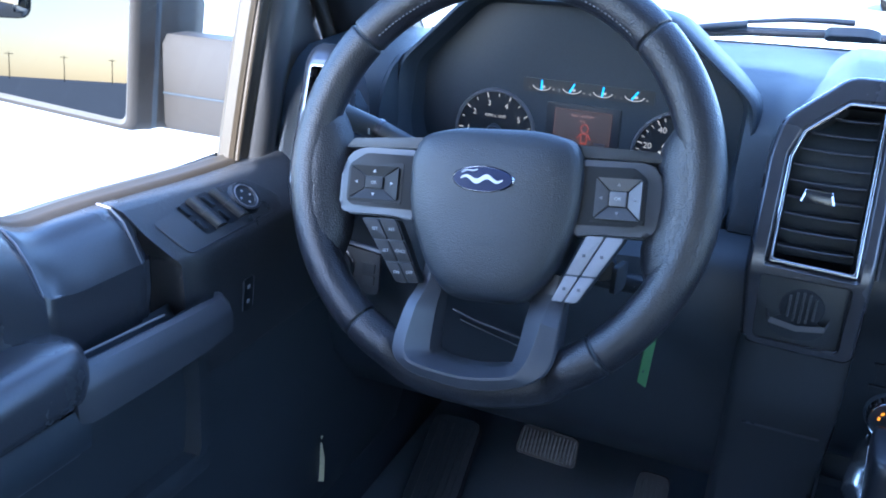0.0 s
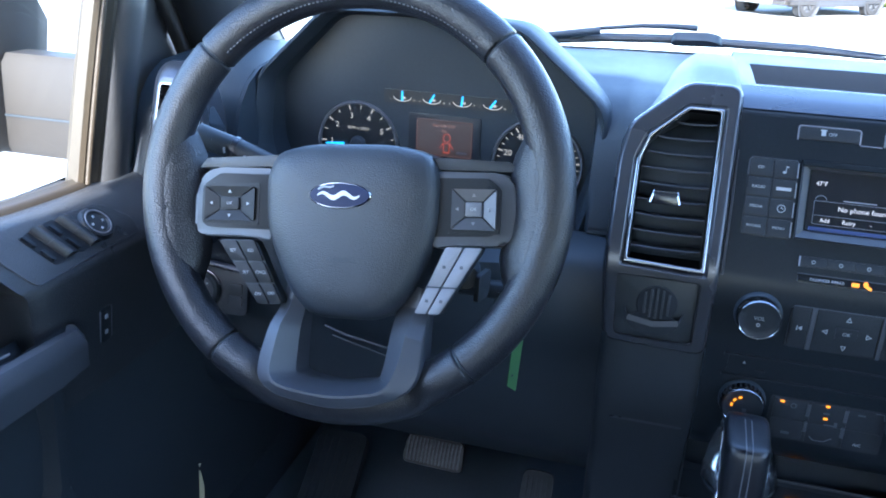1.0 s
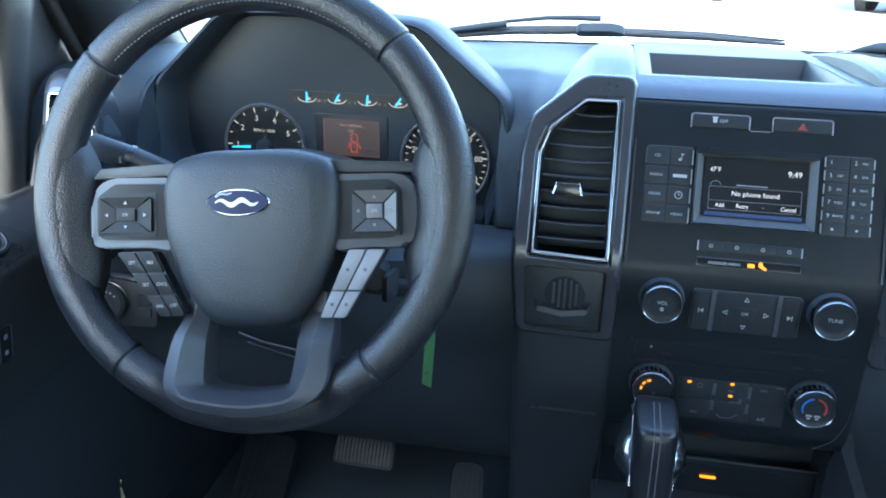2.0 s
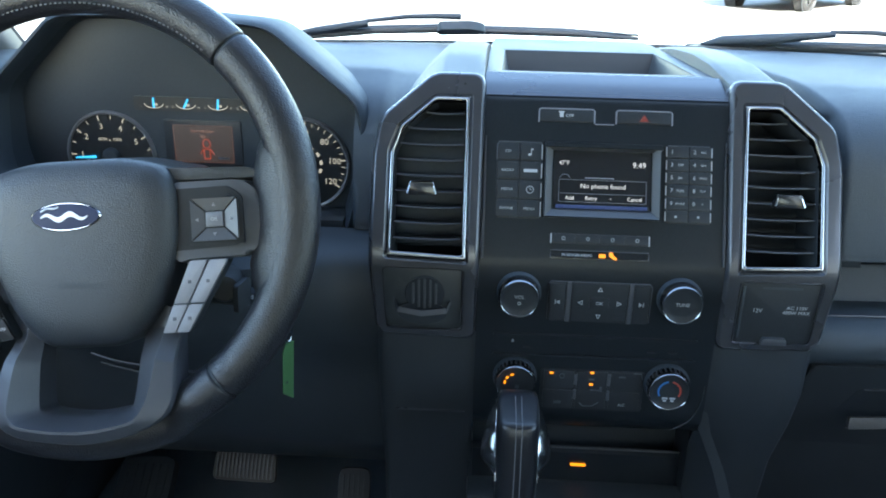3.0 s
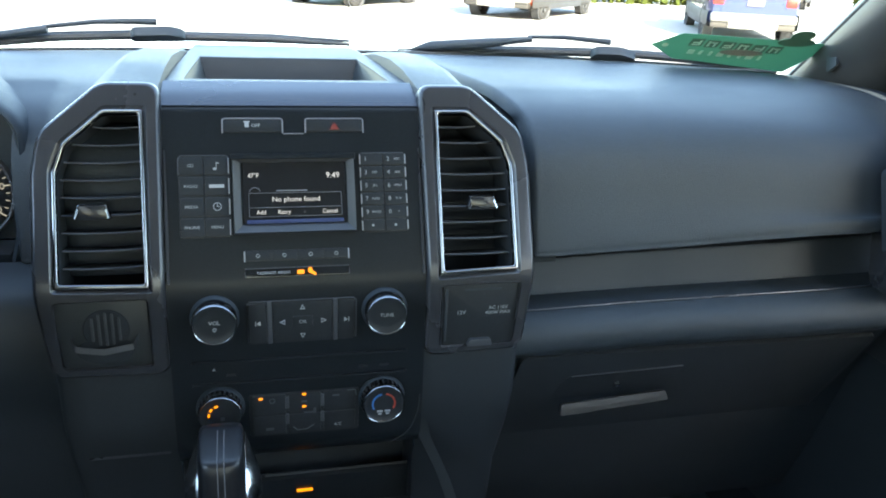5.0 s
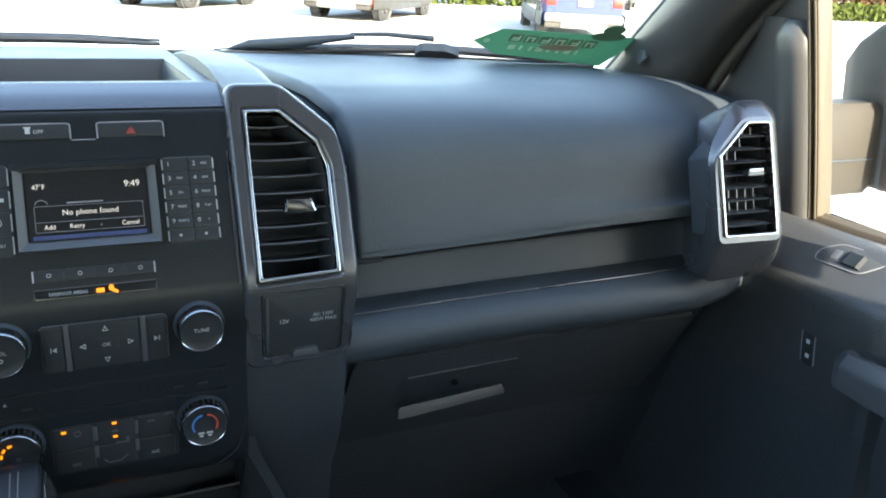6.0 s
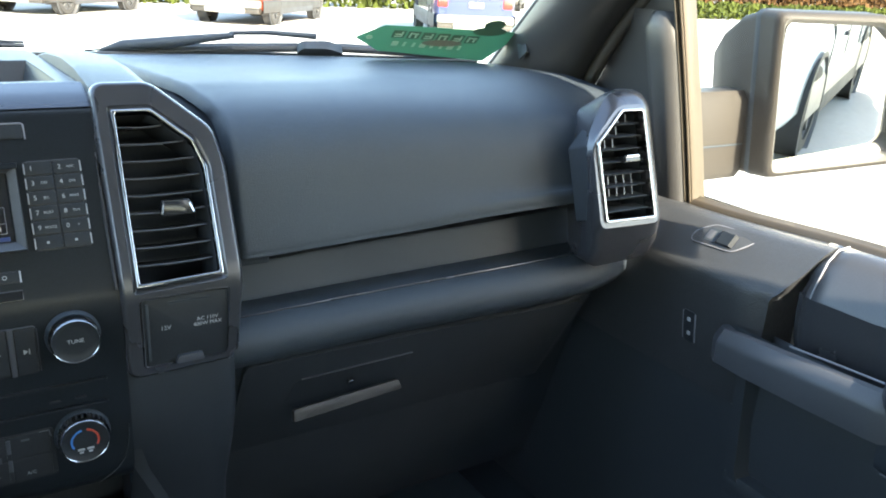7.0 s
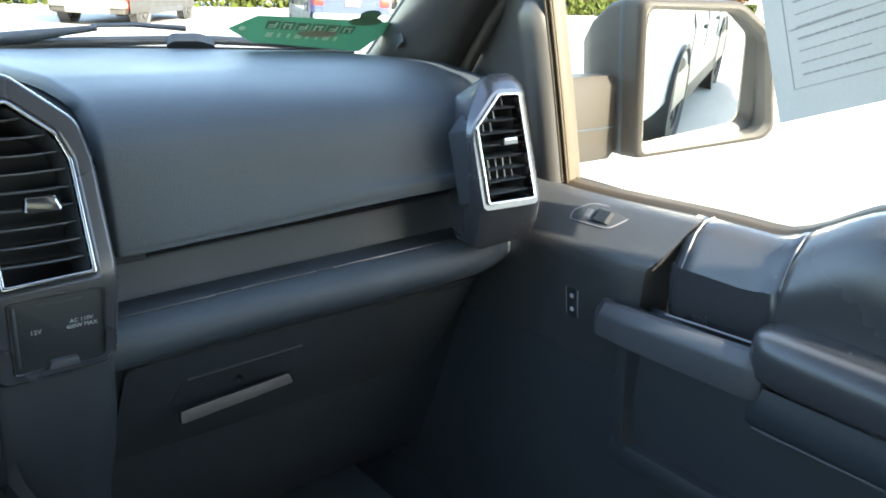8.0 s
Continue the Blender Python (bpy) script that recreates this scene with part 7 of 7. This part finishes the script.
# ---- door mirrors ----
def door_mirror(s):
    mir = thing("door_mirror", "large black door mirror reflecting a white parked car" if s > 0 else "large black door mirror reflecting a pale horizon", "door mirror", (s * 0.95, 0.06, 1.10), "door mirrors")
    ux, uy = (0.874, -0.485) if s > 0 else (0.948, -0.318)
    c = (1.178, -0.080, 1.232) if s > 0 else (1.178, -0.060, 1.228)
    M = plane_of(c, (ux, uy, 0), (0, 0.04, 1) if s > 0 else (0, 0.108, 1))
    # the local x runs from the inner edge to the outer one
    out = rounded([(-0.116, 0.112), (-0.103, -0.105), (0.094, -0.074), (0.108, -0.058), (0.088, 0.076), (0.034, 0.114)], 0.012, 5)

    def put(name, bm, material, label="", angle=45):
        return part(name, flipped(bm, s), material, mir, label, angle)
    MG = plane_of(M @ Vector((0, 0, -0.020)), (0.919, -0.395, 0), (0, -0.04, 1)) if s > 0 else M
    gm = slab([(x * 1.01, y * 1.01) for x, y in out], MG, -0.003, 0.0)
    put("mirror_glass", gm, MIRROR if s > 0 else DIMMIRROR, "mirror glass")

    def row(k, n, dx=0.0):
        low = 0.75 * min(1.0, max(0.0, (-n - 0.040) / 0.150)) ** 1.3
        return [M @ Vector((x * k + dx, y * k * (1 - low if y > 0 else 1), n)) for x, y in out]
    put("housing", loft([row(1.02, -0.060), row(1.02, -0.016), row(1.03, 0.006), row(1.06, 0.011), row(1.12, 0.009), row(1.15, -0.004), row(1.165, -0.030, -0.006), row(1.165, -0.065, -0.020), row(1.13, -0.105, -0.034), row(1.02, -0.140, -0.046), row(0.84, -0.165, -0.050), row(0.55, -0.182, -0.050), row(0.2, -0.188, -0.050)], closed=True, caps=True), HOUSING, "black moulded housing", 60)
    if s > 0:
        put("glass_well", loft([row(1.012, -0.050), row(1.006, -0.02), row(1.004, 0.001)], closed=True), RUBBER, "dark well round the glass")
    put("housing_band", loft([row(1.166, -0.030, -0.006), row(1.172, -0.034, -0.008), row(1.168, -0.038, -0.010)], closed=True), DARK)
    arm = [[(x, y, z) for y, z in ((0.030, 1.100), (0.022, 1.112), (0.024, 1.225), (0.034, 1.238), (0.075, 1.238), (0.10, 1.22), (0.10, 1.115), (0.085, 1.100))] for x in (0.87, 0.93, 1.0, 1.085)]
    put("arm", loft(arm, closed=True, caps=True), HOUSING, "moulded mirror arm", 40)
    put("arm_seam", box(0.875, 1.08, 0.0205, 0.03, 1.1545, 1.1570), DARK)
    put("glass_rim", loft([row(1.0, 0.0005), row(1.012, 0.0035), row(1.035, 0.0085), row(1.050, 0.0110), row(1.058, 0.0100)], closed=True), GLINTRIM, "pale rim with sun highlight painted in")
    if s < 0:
        put("spotter_glass", loft([[M @ Vector((0.062 + x, 0.052 + y, n)) for x, y in rounded([(-0.034, -0.026), (0.036, -0.026), (0.036, 0.026), (-0.034, 0.026)], 0.02)] for n in (0.0005, 0.002)] + [[M @ Vector((0.062 + x * 0.9, 0.052 + y * 0.9, 0.004)) for x, y in rounded([(-0.034, -0.026), (0.036, -0.026), (0.036, 0.026), (-0.034, 0.026)], 0.02)]], closed=True, caps=True), DIMMIRROR, "small spotter mirror", 60)


for s in (-1, 1):
    door_mirror(s)

# ---- wipers, window sticker ----
OUT = Vector((0, 0.53, 0.85))


def on_screen(x, s, off):
    return screen_at(x, s) + OUT * off


def wiper(holder, arm, head, outline, blade):
    w = thing("windshield_wiper", "black wiper arm and blade resting on the windshield", "wiper", tuple(on_screen(*head, 0.01)), "wipers")
    part("arm", tube([on_screen(x, s, 0.020) for x, s in arm], [0.003 + 0.002 * i / (len(arm) - 1) for i in range(len(arm))], 8), DARK, w)
    part("blade_holder", tube([on_screen(x, s, 0.015) for x, s, r in holder], [r for x, s, r in holder], 10), DARK, w, "tapered black blade holder", 60)
    hm = plane_of(on_screen(*head, 0.004), on_screen(head[0] + 0.05, head[1], 0.004) - on_screen(head[0] - 0.05, head[1], 0.004), on_screen(head[0], head[1] + 0.1, 0.004) - on_screen(*head, 0.004))
    part("arm_head", slab(rounded([(x, y * 0.62 - 0.004) for x, y in outline], 0.007, 4), hm, -0.006, 0.008, 0.003, 3), DARK, w, "black pivot cover")
    pts = [on_screen(x, s, 0.010) for x, s in blade]
    part("blade", tube(pts, [0.003] + [0.0062] * (len(pts) - 2) + [0.003], 8), RUBBER, w, "rubber wiper blade")
    part("spine", tube([p + OUT * 0.006 for p in pts], [0.0015] + [0.003] * (len(pts) - 2) + [0.002], 6), DARK, w)


wiper([(-0.449, 0.026, 0.003), (-0.40, 0.043, 0.006), (-0.335, 0.064, 0.0065), (-0.318, 0.069, 0.006)], [(-0.325, 0.066), (-0.254, 0.084), (-0.207, 0.087), (-0.17, 0.086)], (-0.170, 0.086), [(0.041, -0.014), (0.036, 0.006), (0.018, 0.019), (-0.034, 0.012), (-0.038, -0.020)], [(-0.43, 0.025), (-0.37, 0.042), (-0.31, 0.054), (-0.21, 0.061), (-0.12, 0.058), (0.0, 0.056), (0.12, 0.044)])
wiper([(0.223, 0.022, 0.003), (0.252, 0.038, 0.0085), (0.325, 0.053, 0.0090), (0.366, 0.067, 0.0065), (0.406, 0.079, 0.0045)], [(0.400, 0.076), (0.456, 0.081), (0.509, 0.075), (0.53, 0.072)], (0.535, 0.072), [(0.039, -0.015), (0.030, 0.000), (0.008, 0.017), (-0.031, 0.014), (-0.037, -0.018)], [(0.20, 0.018), (0.30, 0.034), (0.40, 0.044), (0.50, 0.050), (0.577, 0.053), (0.675, 0.047), (0.775, 0.033)])
sp = screen_at(0.68, 0.115)
ua = (screen_at(0.78, 0.115) - screen_at(0.58, 0.115)).normalized()
va = (screen_at(0.68, 0.2) - screen_at(0.68, 0.05)).normalized()
ST = plane_of(sp - OUT * 0.006 + Vector((0, -0.004, 0)), ua, va)
stk = thing("window_sticker", "green arrow-shaped sticker with pale print on the windshield", "sticker", tuple(sp))
part("sheet", slab(rounded([(-0.115, 0.010), (-0.080, 0.047), (-0.03, 0.046), (0.125, 0.040), (0.128, 0.010), (0.108, -0.050), (-0.045, -0.030), (-0.07, -0.028)], 0.003), ST, -0.0005, 0.0), STICKER, stk)
for k in range(6):
    x, y = -0.052 + 0.0235 * k, 0.024 - 0.0018 * k
    part("print_tile", slab(rect(x, y, 0.0195, 0.021, 0.002), ST, 0.0, 0.0005), STICKDARK, stk)
    for dx, dy, w, h in (((-0.005, 0.0, 0.003, 0.014), (0.002, 0.004, 0.009, 0.003), (0.004, -0.003, 0.003, 0.008)) if k % 2 else ((0.005, 0.0, 0.003, 0.014), (-0.001, 0.0, 0.009, 0.003), (-0.001, -0.006, 0.010, 0.0025))):
        part("print_bar", slab(rect(x + dx, y + dy, w, h), ST, 0.0005, 0.0009), STICKINK, stk)
for k in range(8):
    x = -0.050 + 0.0150 * k
    part("print_bar", slab(rect(x, -0.004 - 0.07 * (x + 0.05), 0.0045 if k % 3 else 0.010, 0.012, 0.001), ST, 0.0, 0.0006), STICKINK, stk)
part("punched_dot", slab(ellipse(-0.094, 0.012, 0.005, 0.005, 14), ST, 0.0, 0.0008), STICKINK, stk)
part("smudge", slab(ellipse(0.022, 0.003, 0.032, 0.009, 20), ST, 0.001, 0.0014), SMUDGE, stk, "brown-grey smudge across the sticker")
# A dark reflection in the glass, painted as two flat ovals.
part("reflection_shape", join(slab(ellipse(0.085, 0.058, 0.016, 0.014, 16), ST, -0.0005, 0.0004), slab(ellipse(0.084, 0.040, 0.026, 0.012, 18), ST, -0.0005, 0.0005)), STICKDARK, stk)

for s in (-1, 1):
    tagged(part("kick_wall", flipped(loft([[(0.815, y, 0.38), (0.812, y, 0.92), (0.86, y, 1.0), (0.87, y, 1.22)] for y in (-0.02, 0.75)]), s), DARK), "dark footwell side wall", "wall", kind="structure")

# the truck's own flank, as its mirrors show it
tagged(part("bed_floor", box(-0.97, 0.97, -3.98, -2.18, 0.55, 0.60, 0.01), RUBBER), "black lined floor of the truck bed", "truck bed", kind="structure")
tagged(part("tailgate", box(-0.95, 0.95, -4.04, -3.98, 0.45, 1.13, 0.015), WHITEBODY), "white painted closed tailgate", "tailgate", kind="structure")
tagged(part("bed_front_panel", box(-0.95, 0.95, -2.22, -2.17, 0.45, 1.13, 0.01), WHITEBODY), "white painted front panel of the truck bed", "truck bed", kind="structure")
for s in (-1, 1):
    tagged(part("pillar_cover", flipped(loft([[(0.882, y, 1.17), (0.812, y, 1.50), (0.785, y, 1.64)] for y in (-0.975, -1.145)]), s), RUBBER), "black gloss cover between the side windows", "trim", kind="structure")
    for y0 in (-0.985, -2.155):
        tagged(part("door_gap", flipped(tube([(0.935, y0, 1.108), (1.009, y0, 1.0), (1.0145, y0, 0.75), (0.995, y0, 0.42)], 0.004, 6), s), RUBBER), "dark shut line between the body panels", "trim", kind="structure")
    tagged(part("rocker_trim", flipped(loft([[(1.010, y, 0.46), (1.018, y, 0.40), (1.0, y, 0.30), (0.95, y, 0.28)] for y in (0.3, -2.2)]), s), RUBBER), "black rocker trim below the doors", "trim", kind="structure")
    for wy in (-3.05, 0.95):
        tw = thing("truck_wheel", "black tyre with grey alloy rim under the white truck", "wheel", (s * 0.90, wy, GROUND), "truck wheels")
        WHM = plane_of((s * 0.90, wy, GROUND + 0.40), (0, s, 0), (0, 0, 1))
        part("tyre", lathe([(0.27, -0.12), (0.38, -0.12), (0.40, -0.09), (0.40, 0.09), (0.38, 0.12), (0.27, 0.125), (0.26, 0.09)], WHM, 40), TYRE, tw)
        part("rim", lathe([(0.265, 0.10), (0.25, 0.105), (0.24, 0.06), (0.06, 0.08), (0.0, 0.082)], WHM, 32), BUMPER, tw)
        tagged(part("wheel_arch_trim", lathe([(0.45, 0.128), (0.52, 0.134), (0.54, 0.120), (0.54, 0.05)], WHM, 28, -10, 190), RUBBER), "black wheel arch trim on the truck side", "trim", kind="structure")

# ---- outside: parked cars, hedges, poles ----
def parked_car(name, label, pos, heading, paint, bumper_mat, length=4.5, width=1.84, height=1.66, lower=None):
    car = thing(name, label, "car", (pos[0], pos[1], GROUND), "parked cars")
    # local x right, y forward from the rear bumper, z up
    M = Matrix.Translation((pos[0], pos[1], GROUND)) @ Matrix.Rotation(radians(-heading), 4, 'Z')
    h = width / 2
    def sec(y, w, z0, z1, z2, w2):
        return [M @ Vector(p) for p in ((-w * 0.92, y, z0), (-w, y, z0 + 0.10), (-w, y, z1 - 0.12), (-w * 0.96, y, z1), (-w2, y, z2), (w2, y, z2), (w * 0.96, y, z1), (w, y, z1 - 0.12), (w, y, z0 + 0.10), (w * 0.92, y, z0))]
    b = [sec(0.05, h * 0.90, 0.42, 0.98, 1.0, h * 0.80), sec(0.14, h * 0.97, 0.32, 1.0, 1.04, h * 0.84), sec(0.50, h, 0.28, 1.02, 1.06, h * 0.86), sec(length * 0.5, h, 0.26, 0.99, 1.03, h * 0.86), sec(length * 0.74, h, 0.26, 0.96, 1.0, h * 0.85), sec(length * 0.95, h * 0.95, 0.28, 0.86, 0.90, h * 0.8), sec(length, h * 0.86, 0.36, 0.72, 0.76, h * 0.7)]
    body = part("body", loft(b, closed=True, caps=True), paint, car, smooth=40)
    for sg in (-1, 1):
        part("cladding", loft([[M @ Vector((sg * w, y, z)) for w, z in ((h * 0.90, 0.25), (h * 1.012, 0.30), (h * 1.012, 0.56), (h * 0.99, 0.60))] for y in (0.10, 0.45, length * 0.5, length - 0.6)]), lower or CLADDING, car, "painted lower panel" if lower else "grey-brown lower cladding", 40)
    def cab(y, w, z):
        return [M @ Vector(p) for p in ((-w, y, 1.0), (-w * 0.90, y, z), (w * 0.90, y, z), (w, y, 1.0))]
    part("cabin", loft([cab(0.12, h * 0.86, 1.02), cab(0.34, h * 0.88, height - 0.06), cab(length * 0.30, h * 0.88, height), cab(length * 0.50, h * 0.87, height - 0.02), cab(length * 0.70, h * 0.84, 1.02)], caps=True), paint, car, smooth=40)
    for sg in (-1, 1):
        for y0, y1 in ((0.55, 1.25), (1.35, 2.15), (2.22, 2.75)):
            part("side_window", slab([(y0, 1.08), (y1, 1.08), (y1 - 0.06, height - 0.16), (y0 + 0.05, height - 0.16)], M @ plane_of((sg * h * 0.86, 0, 0), (0, 1, 0), (-sg * 0.10, 0, 1)), -0.02, 0.03), CARGLASS, car)
    part("rear_window", slab([(-h * 0.72, 1.08), (h * 0.72, 1.08), (h * 0.66, height - 0.16), (-h * 0.66, height - 0.16)], M @ plane_of((0, 0.02, 0), (1, 0, 0), (0, 0.3, 0.95)), -0.4, -0.285), CARGLASS, car)
    part("rear_bumper", box(-h * 0.95, h * 0.95, -0.06, 0.30, 0.40, 0.58, 0.06, 3, m=M), bumper_mat, car, "pale bumper")
    part("skid_plate", box(-h * 0.55, h * 0.55, -0.04, 0.22, 0.28, 0.42, 0.03, 2, m=M), BUMPER, car)
    part("lower_valance", box(-h * 0.93, h * 0.93, 0.00, 0.30, 0.28, 0.42, 0.03, 2, m=M), CLADDING, car)
    part("number_plate", box(-0.16, 0.16, 0.0, 0.05, 0.74, 0.86, 0.004, m=M), BUMPER, car)
    for sg in (-1, 1):
        part("tail_lamp", box(sg * h * 0.80 - 0.12, sg * h * 0.80 + 0.10, 0.02, 0.16, 0.74, 0.94, 0.03, 2, m=M), LAMPRED, car)
        for y in (length * 0.33, length * 0.53, length * 0.72):
            part("shut_line", tube([M @ Vector((sg * h * 1.0, y, z)) for z in (0.62, 0.80, 0.87)] + [M @ Vector((sg * h * 0.965, y - 0.01, 0.985))], 0.009, 6), RUBBER, car)
        for y in (length * 0.36, length * 0.56):
            part("door_handle", box(sg * h * 1.0 - 0.02, sg * h * 1.0 + 0.03, y, y + 0.17, 0.80, 0.835, 0.01, 2, m=M), RUBBER, car)
        part("sill", box(sg * h * 0.98 - 0.03, sg * h * 0.98 + 0.03, 1.15, length - 1.25, 0.24, 0.40, 0.02, 2, m=M), RUBBER, car)
        for y in (0.86, length - 0.88):
            wm = M @ plane_of((sg * (h - 0.10), y, 0.345), (0, sg, 0), (0, 0, 1))
            part("wheel_arch", lathe([(0.44, 0.115), (0.40, 0.118), (0.37, 0.04), (0.37, -0.1)], wm, 28), RUBBER, car)
            wh = part("wheel", lathe([(0.345, -0.10), (0.345, 0.07), (0.32, 0.10), (0.235, 0.105), (0.23, 0.07), (0.22, -0.1)], wm, 32), TYRE, car, "dark tyre")
            part("rim", lathe([(0.235, 0.085), (0.21, 0.09), (0.20, 0.05), (0.06, 0.06), (0.0, 0.062)], wm, 28), RUBBER, wh)
            for k in range(5):
                part("rim_spoke", box(-0.030, 0.030, 0.03, 0.215, 0.055, 0.088, 0.008, 1, m=wm @ Matrix.Rotation(2 * math.pi * k / 5, 4, 'Z')), ALLOY, wh)
    return car


def rear_pos(rr, heading, half=0.74, back=0.86):
    """Where the rear bumper's middle is when the right rear wheel stands at rr."""
    a = radians(heading)
    f, r = Vector((math.sin(a), math.cos(a))), Vector((math.cos(a), -math.sin(a)))
    p = Vector(rr) - r * half - f * back
    return (p.x, p.y)


parked_car("parked_suv", "orange-red suv with pale bumper parked at an angle", rear_pos((7.08, 18.9), 42), 42, ORANGE, BUMPER, 4.8)
parked_car("parked_suv", "dark grey suv parked at an angle", rear_pos((2.75, 21.3), 42), 42, DARKCAR, RUBBER)
parked_car("parked_pickup", "blue pickup with pale bumper parked across the lot", (10.15, 14.4), 24, BLUECAR, BUMPER, 5.2, 1.80, 1.80)
parked_car("parked_sedan", "grey sedan parked beyond the pickup", rear_pos((20.5, 27.0), 40), 40, DARKCAR, BUMPER, 4.6, 1.82, 1.45)
parked_car("parked_sedan", "white car parked beyond the hedge", rear_pos((46, 34), 80), 80, WHITEBODY, BUMPER, 4.6, 1.82, 1.45)


parked_car("parked_suv", "white suv parked at an angle behind the truck", (2.27, -9.10), -17, WHITEBODY, BUMPER, 4.6, lower=BUMPER)


def hedge(name, label, x0, x1, y, depth, height, n, seed, material, red=0.0):
    r = random.Random(seed)
    verts, faces = [], []
    for i in range(n):
        u = r.random()
        x = x0 + (x1 - x0) * u
        top = height * (0.75 + 0.25 * noise.noise(Vector((x * 1.3, seed, 0))) + 0.12 * noise.noise(Vector((x * 4.0, seed, 3))))
        z = GROUND + top * (1 - r.random() ** 2 * 0.98)
        yy = y + (r.random() - 0.5) * depth * (1 - 0.4 * (z - GROUND) / height)
        sz = 0.09 + 0.09 * r.random()
        e = Euler((r.random() * 3.1, r.random() * 3.1, r.random() * 6.2)).to_matrix()
        k = len(verts)
        for a, b in ((-1, 0), (0, -0.55), (1, 0), (0, 0.55)):
            verts.append(tuple(Vector((x, yy, z)) + e @ Vector((a * sz, b * sz, 0))))
        faces.append((k, k + 1, k + 2, k + 3))
    me = bpy.data.meshes.new(name)
    me.from_pydata(verts, [], faces)
    me.materials.append(material)
    tagged(new(name, me), label, "hedge", kind="stuff")


hedge("hedge", "yellow-green clipped hedge along the lot edge", -16, -3.5, 22.5, 1.2, 0.9, 5000, 1, LEAF)
hedge("hedge", "green hedge behind the parked cars", 2, 17, 27.2, 1.5, 1.5, 7000, 2, LEAF)
hedge("hedge", "reddish-brown and green hedge at the lot edge", 22, 44, 25.5, 1.6, 1.5, 7000, 3, LEAFRED)
hedge("hedge", "green hedge at the lot edge", 21, 44, 24.6, 1.0, 0.8, 5000, 5, LEAF)

road = part("road", box(-400, -2.2, -700, -5.0, GROUND - 0.05, GROUND + 0.004), mat("asphalt", (0.40, 0.40, 0.42), 0.9, grain=0.6, scale=80, var=0.2, wear=0.6, dist=0.004, spec=0.0))
tagged(road, "worn grey asphalt road behind the truck", "road", kind="structure")
for px, py in ((-58.2, -294.0), (-43.8, -297.0), (-74.0, -291.0)):
    po = thing("utility_pole", "tall weathered wooden utility pole with crossarm", "utility pole", (px, py, GROUND), "utility poles")
    part("pole", tube([(px, py, GROUND), (px, py, 8.5)], [0.16, 0.11], 10), POLE, po)
    part("crossarm", box(px - 1.2, px + 1.2, py - 0.06, py + 0.06, 7.7, 7.85, 0.01), POLE, po)
    for dx in (-1.05, -0.4, 0.4, 1.05):
        part("insulator", lathe([(0.0, 0.22), (0.05, 0.20), (0.06, 0.0)], Matrix.Translation((px + dx, py, 7.85)), 8), BUMPER, po)
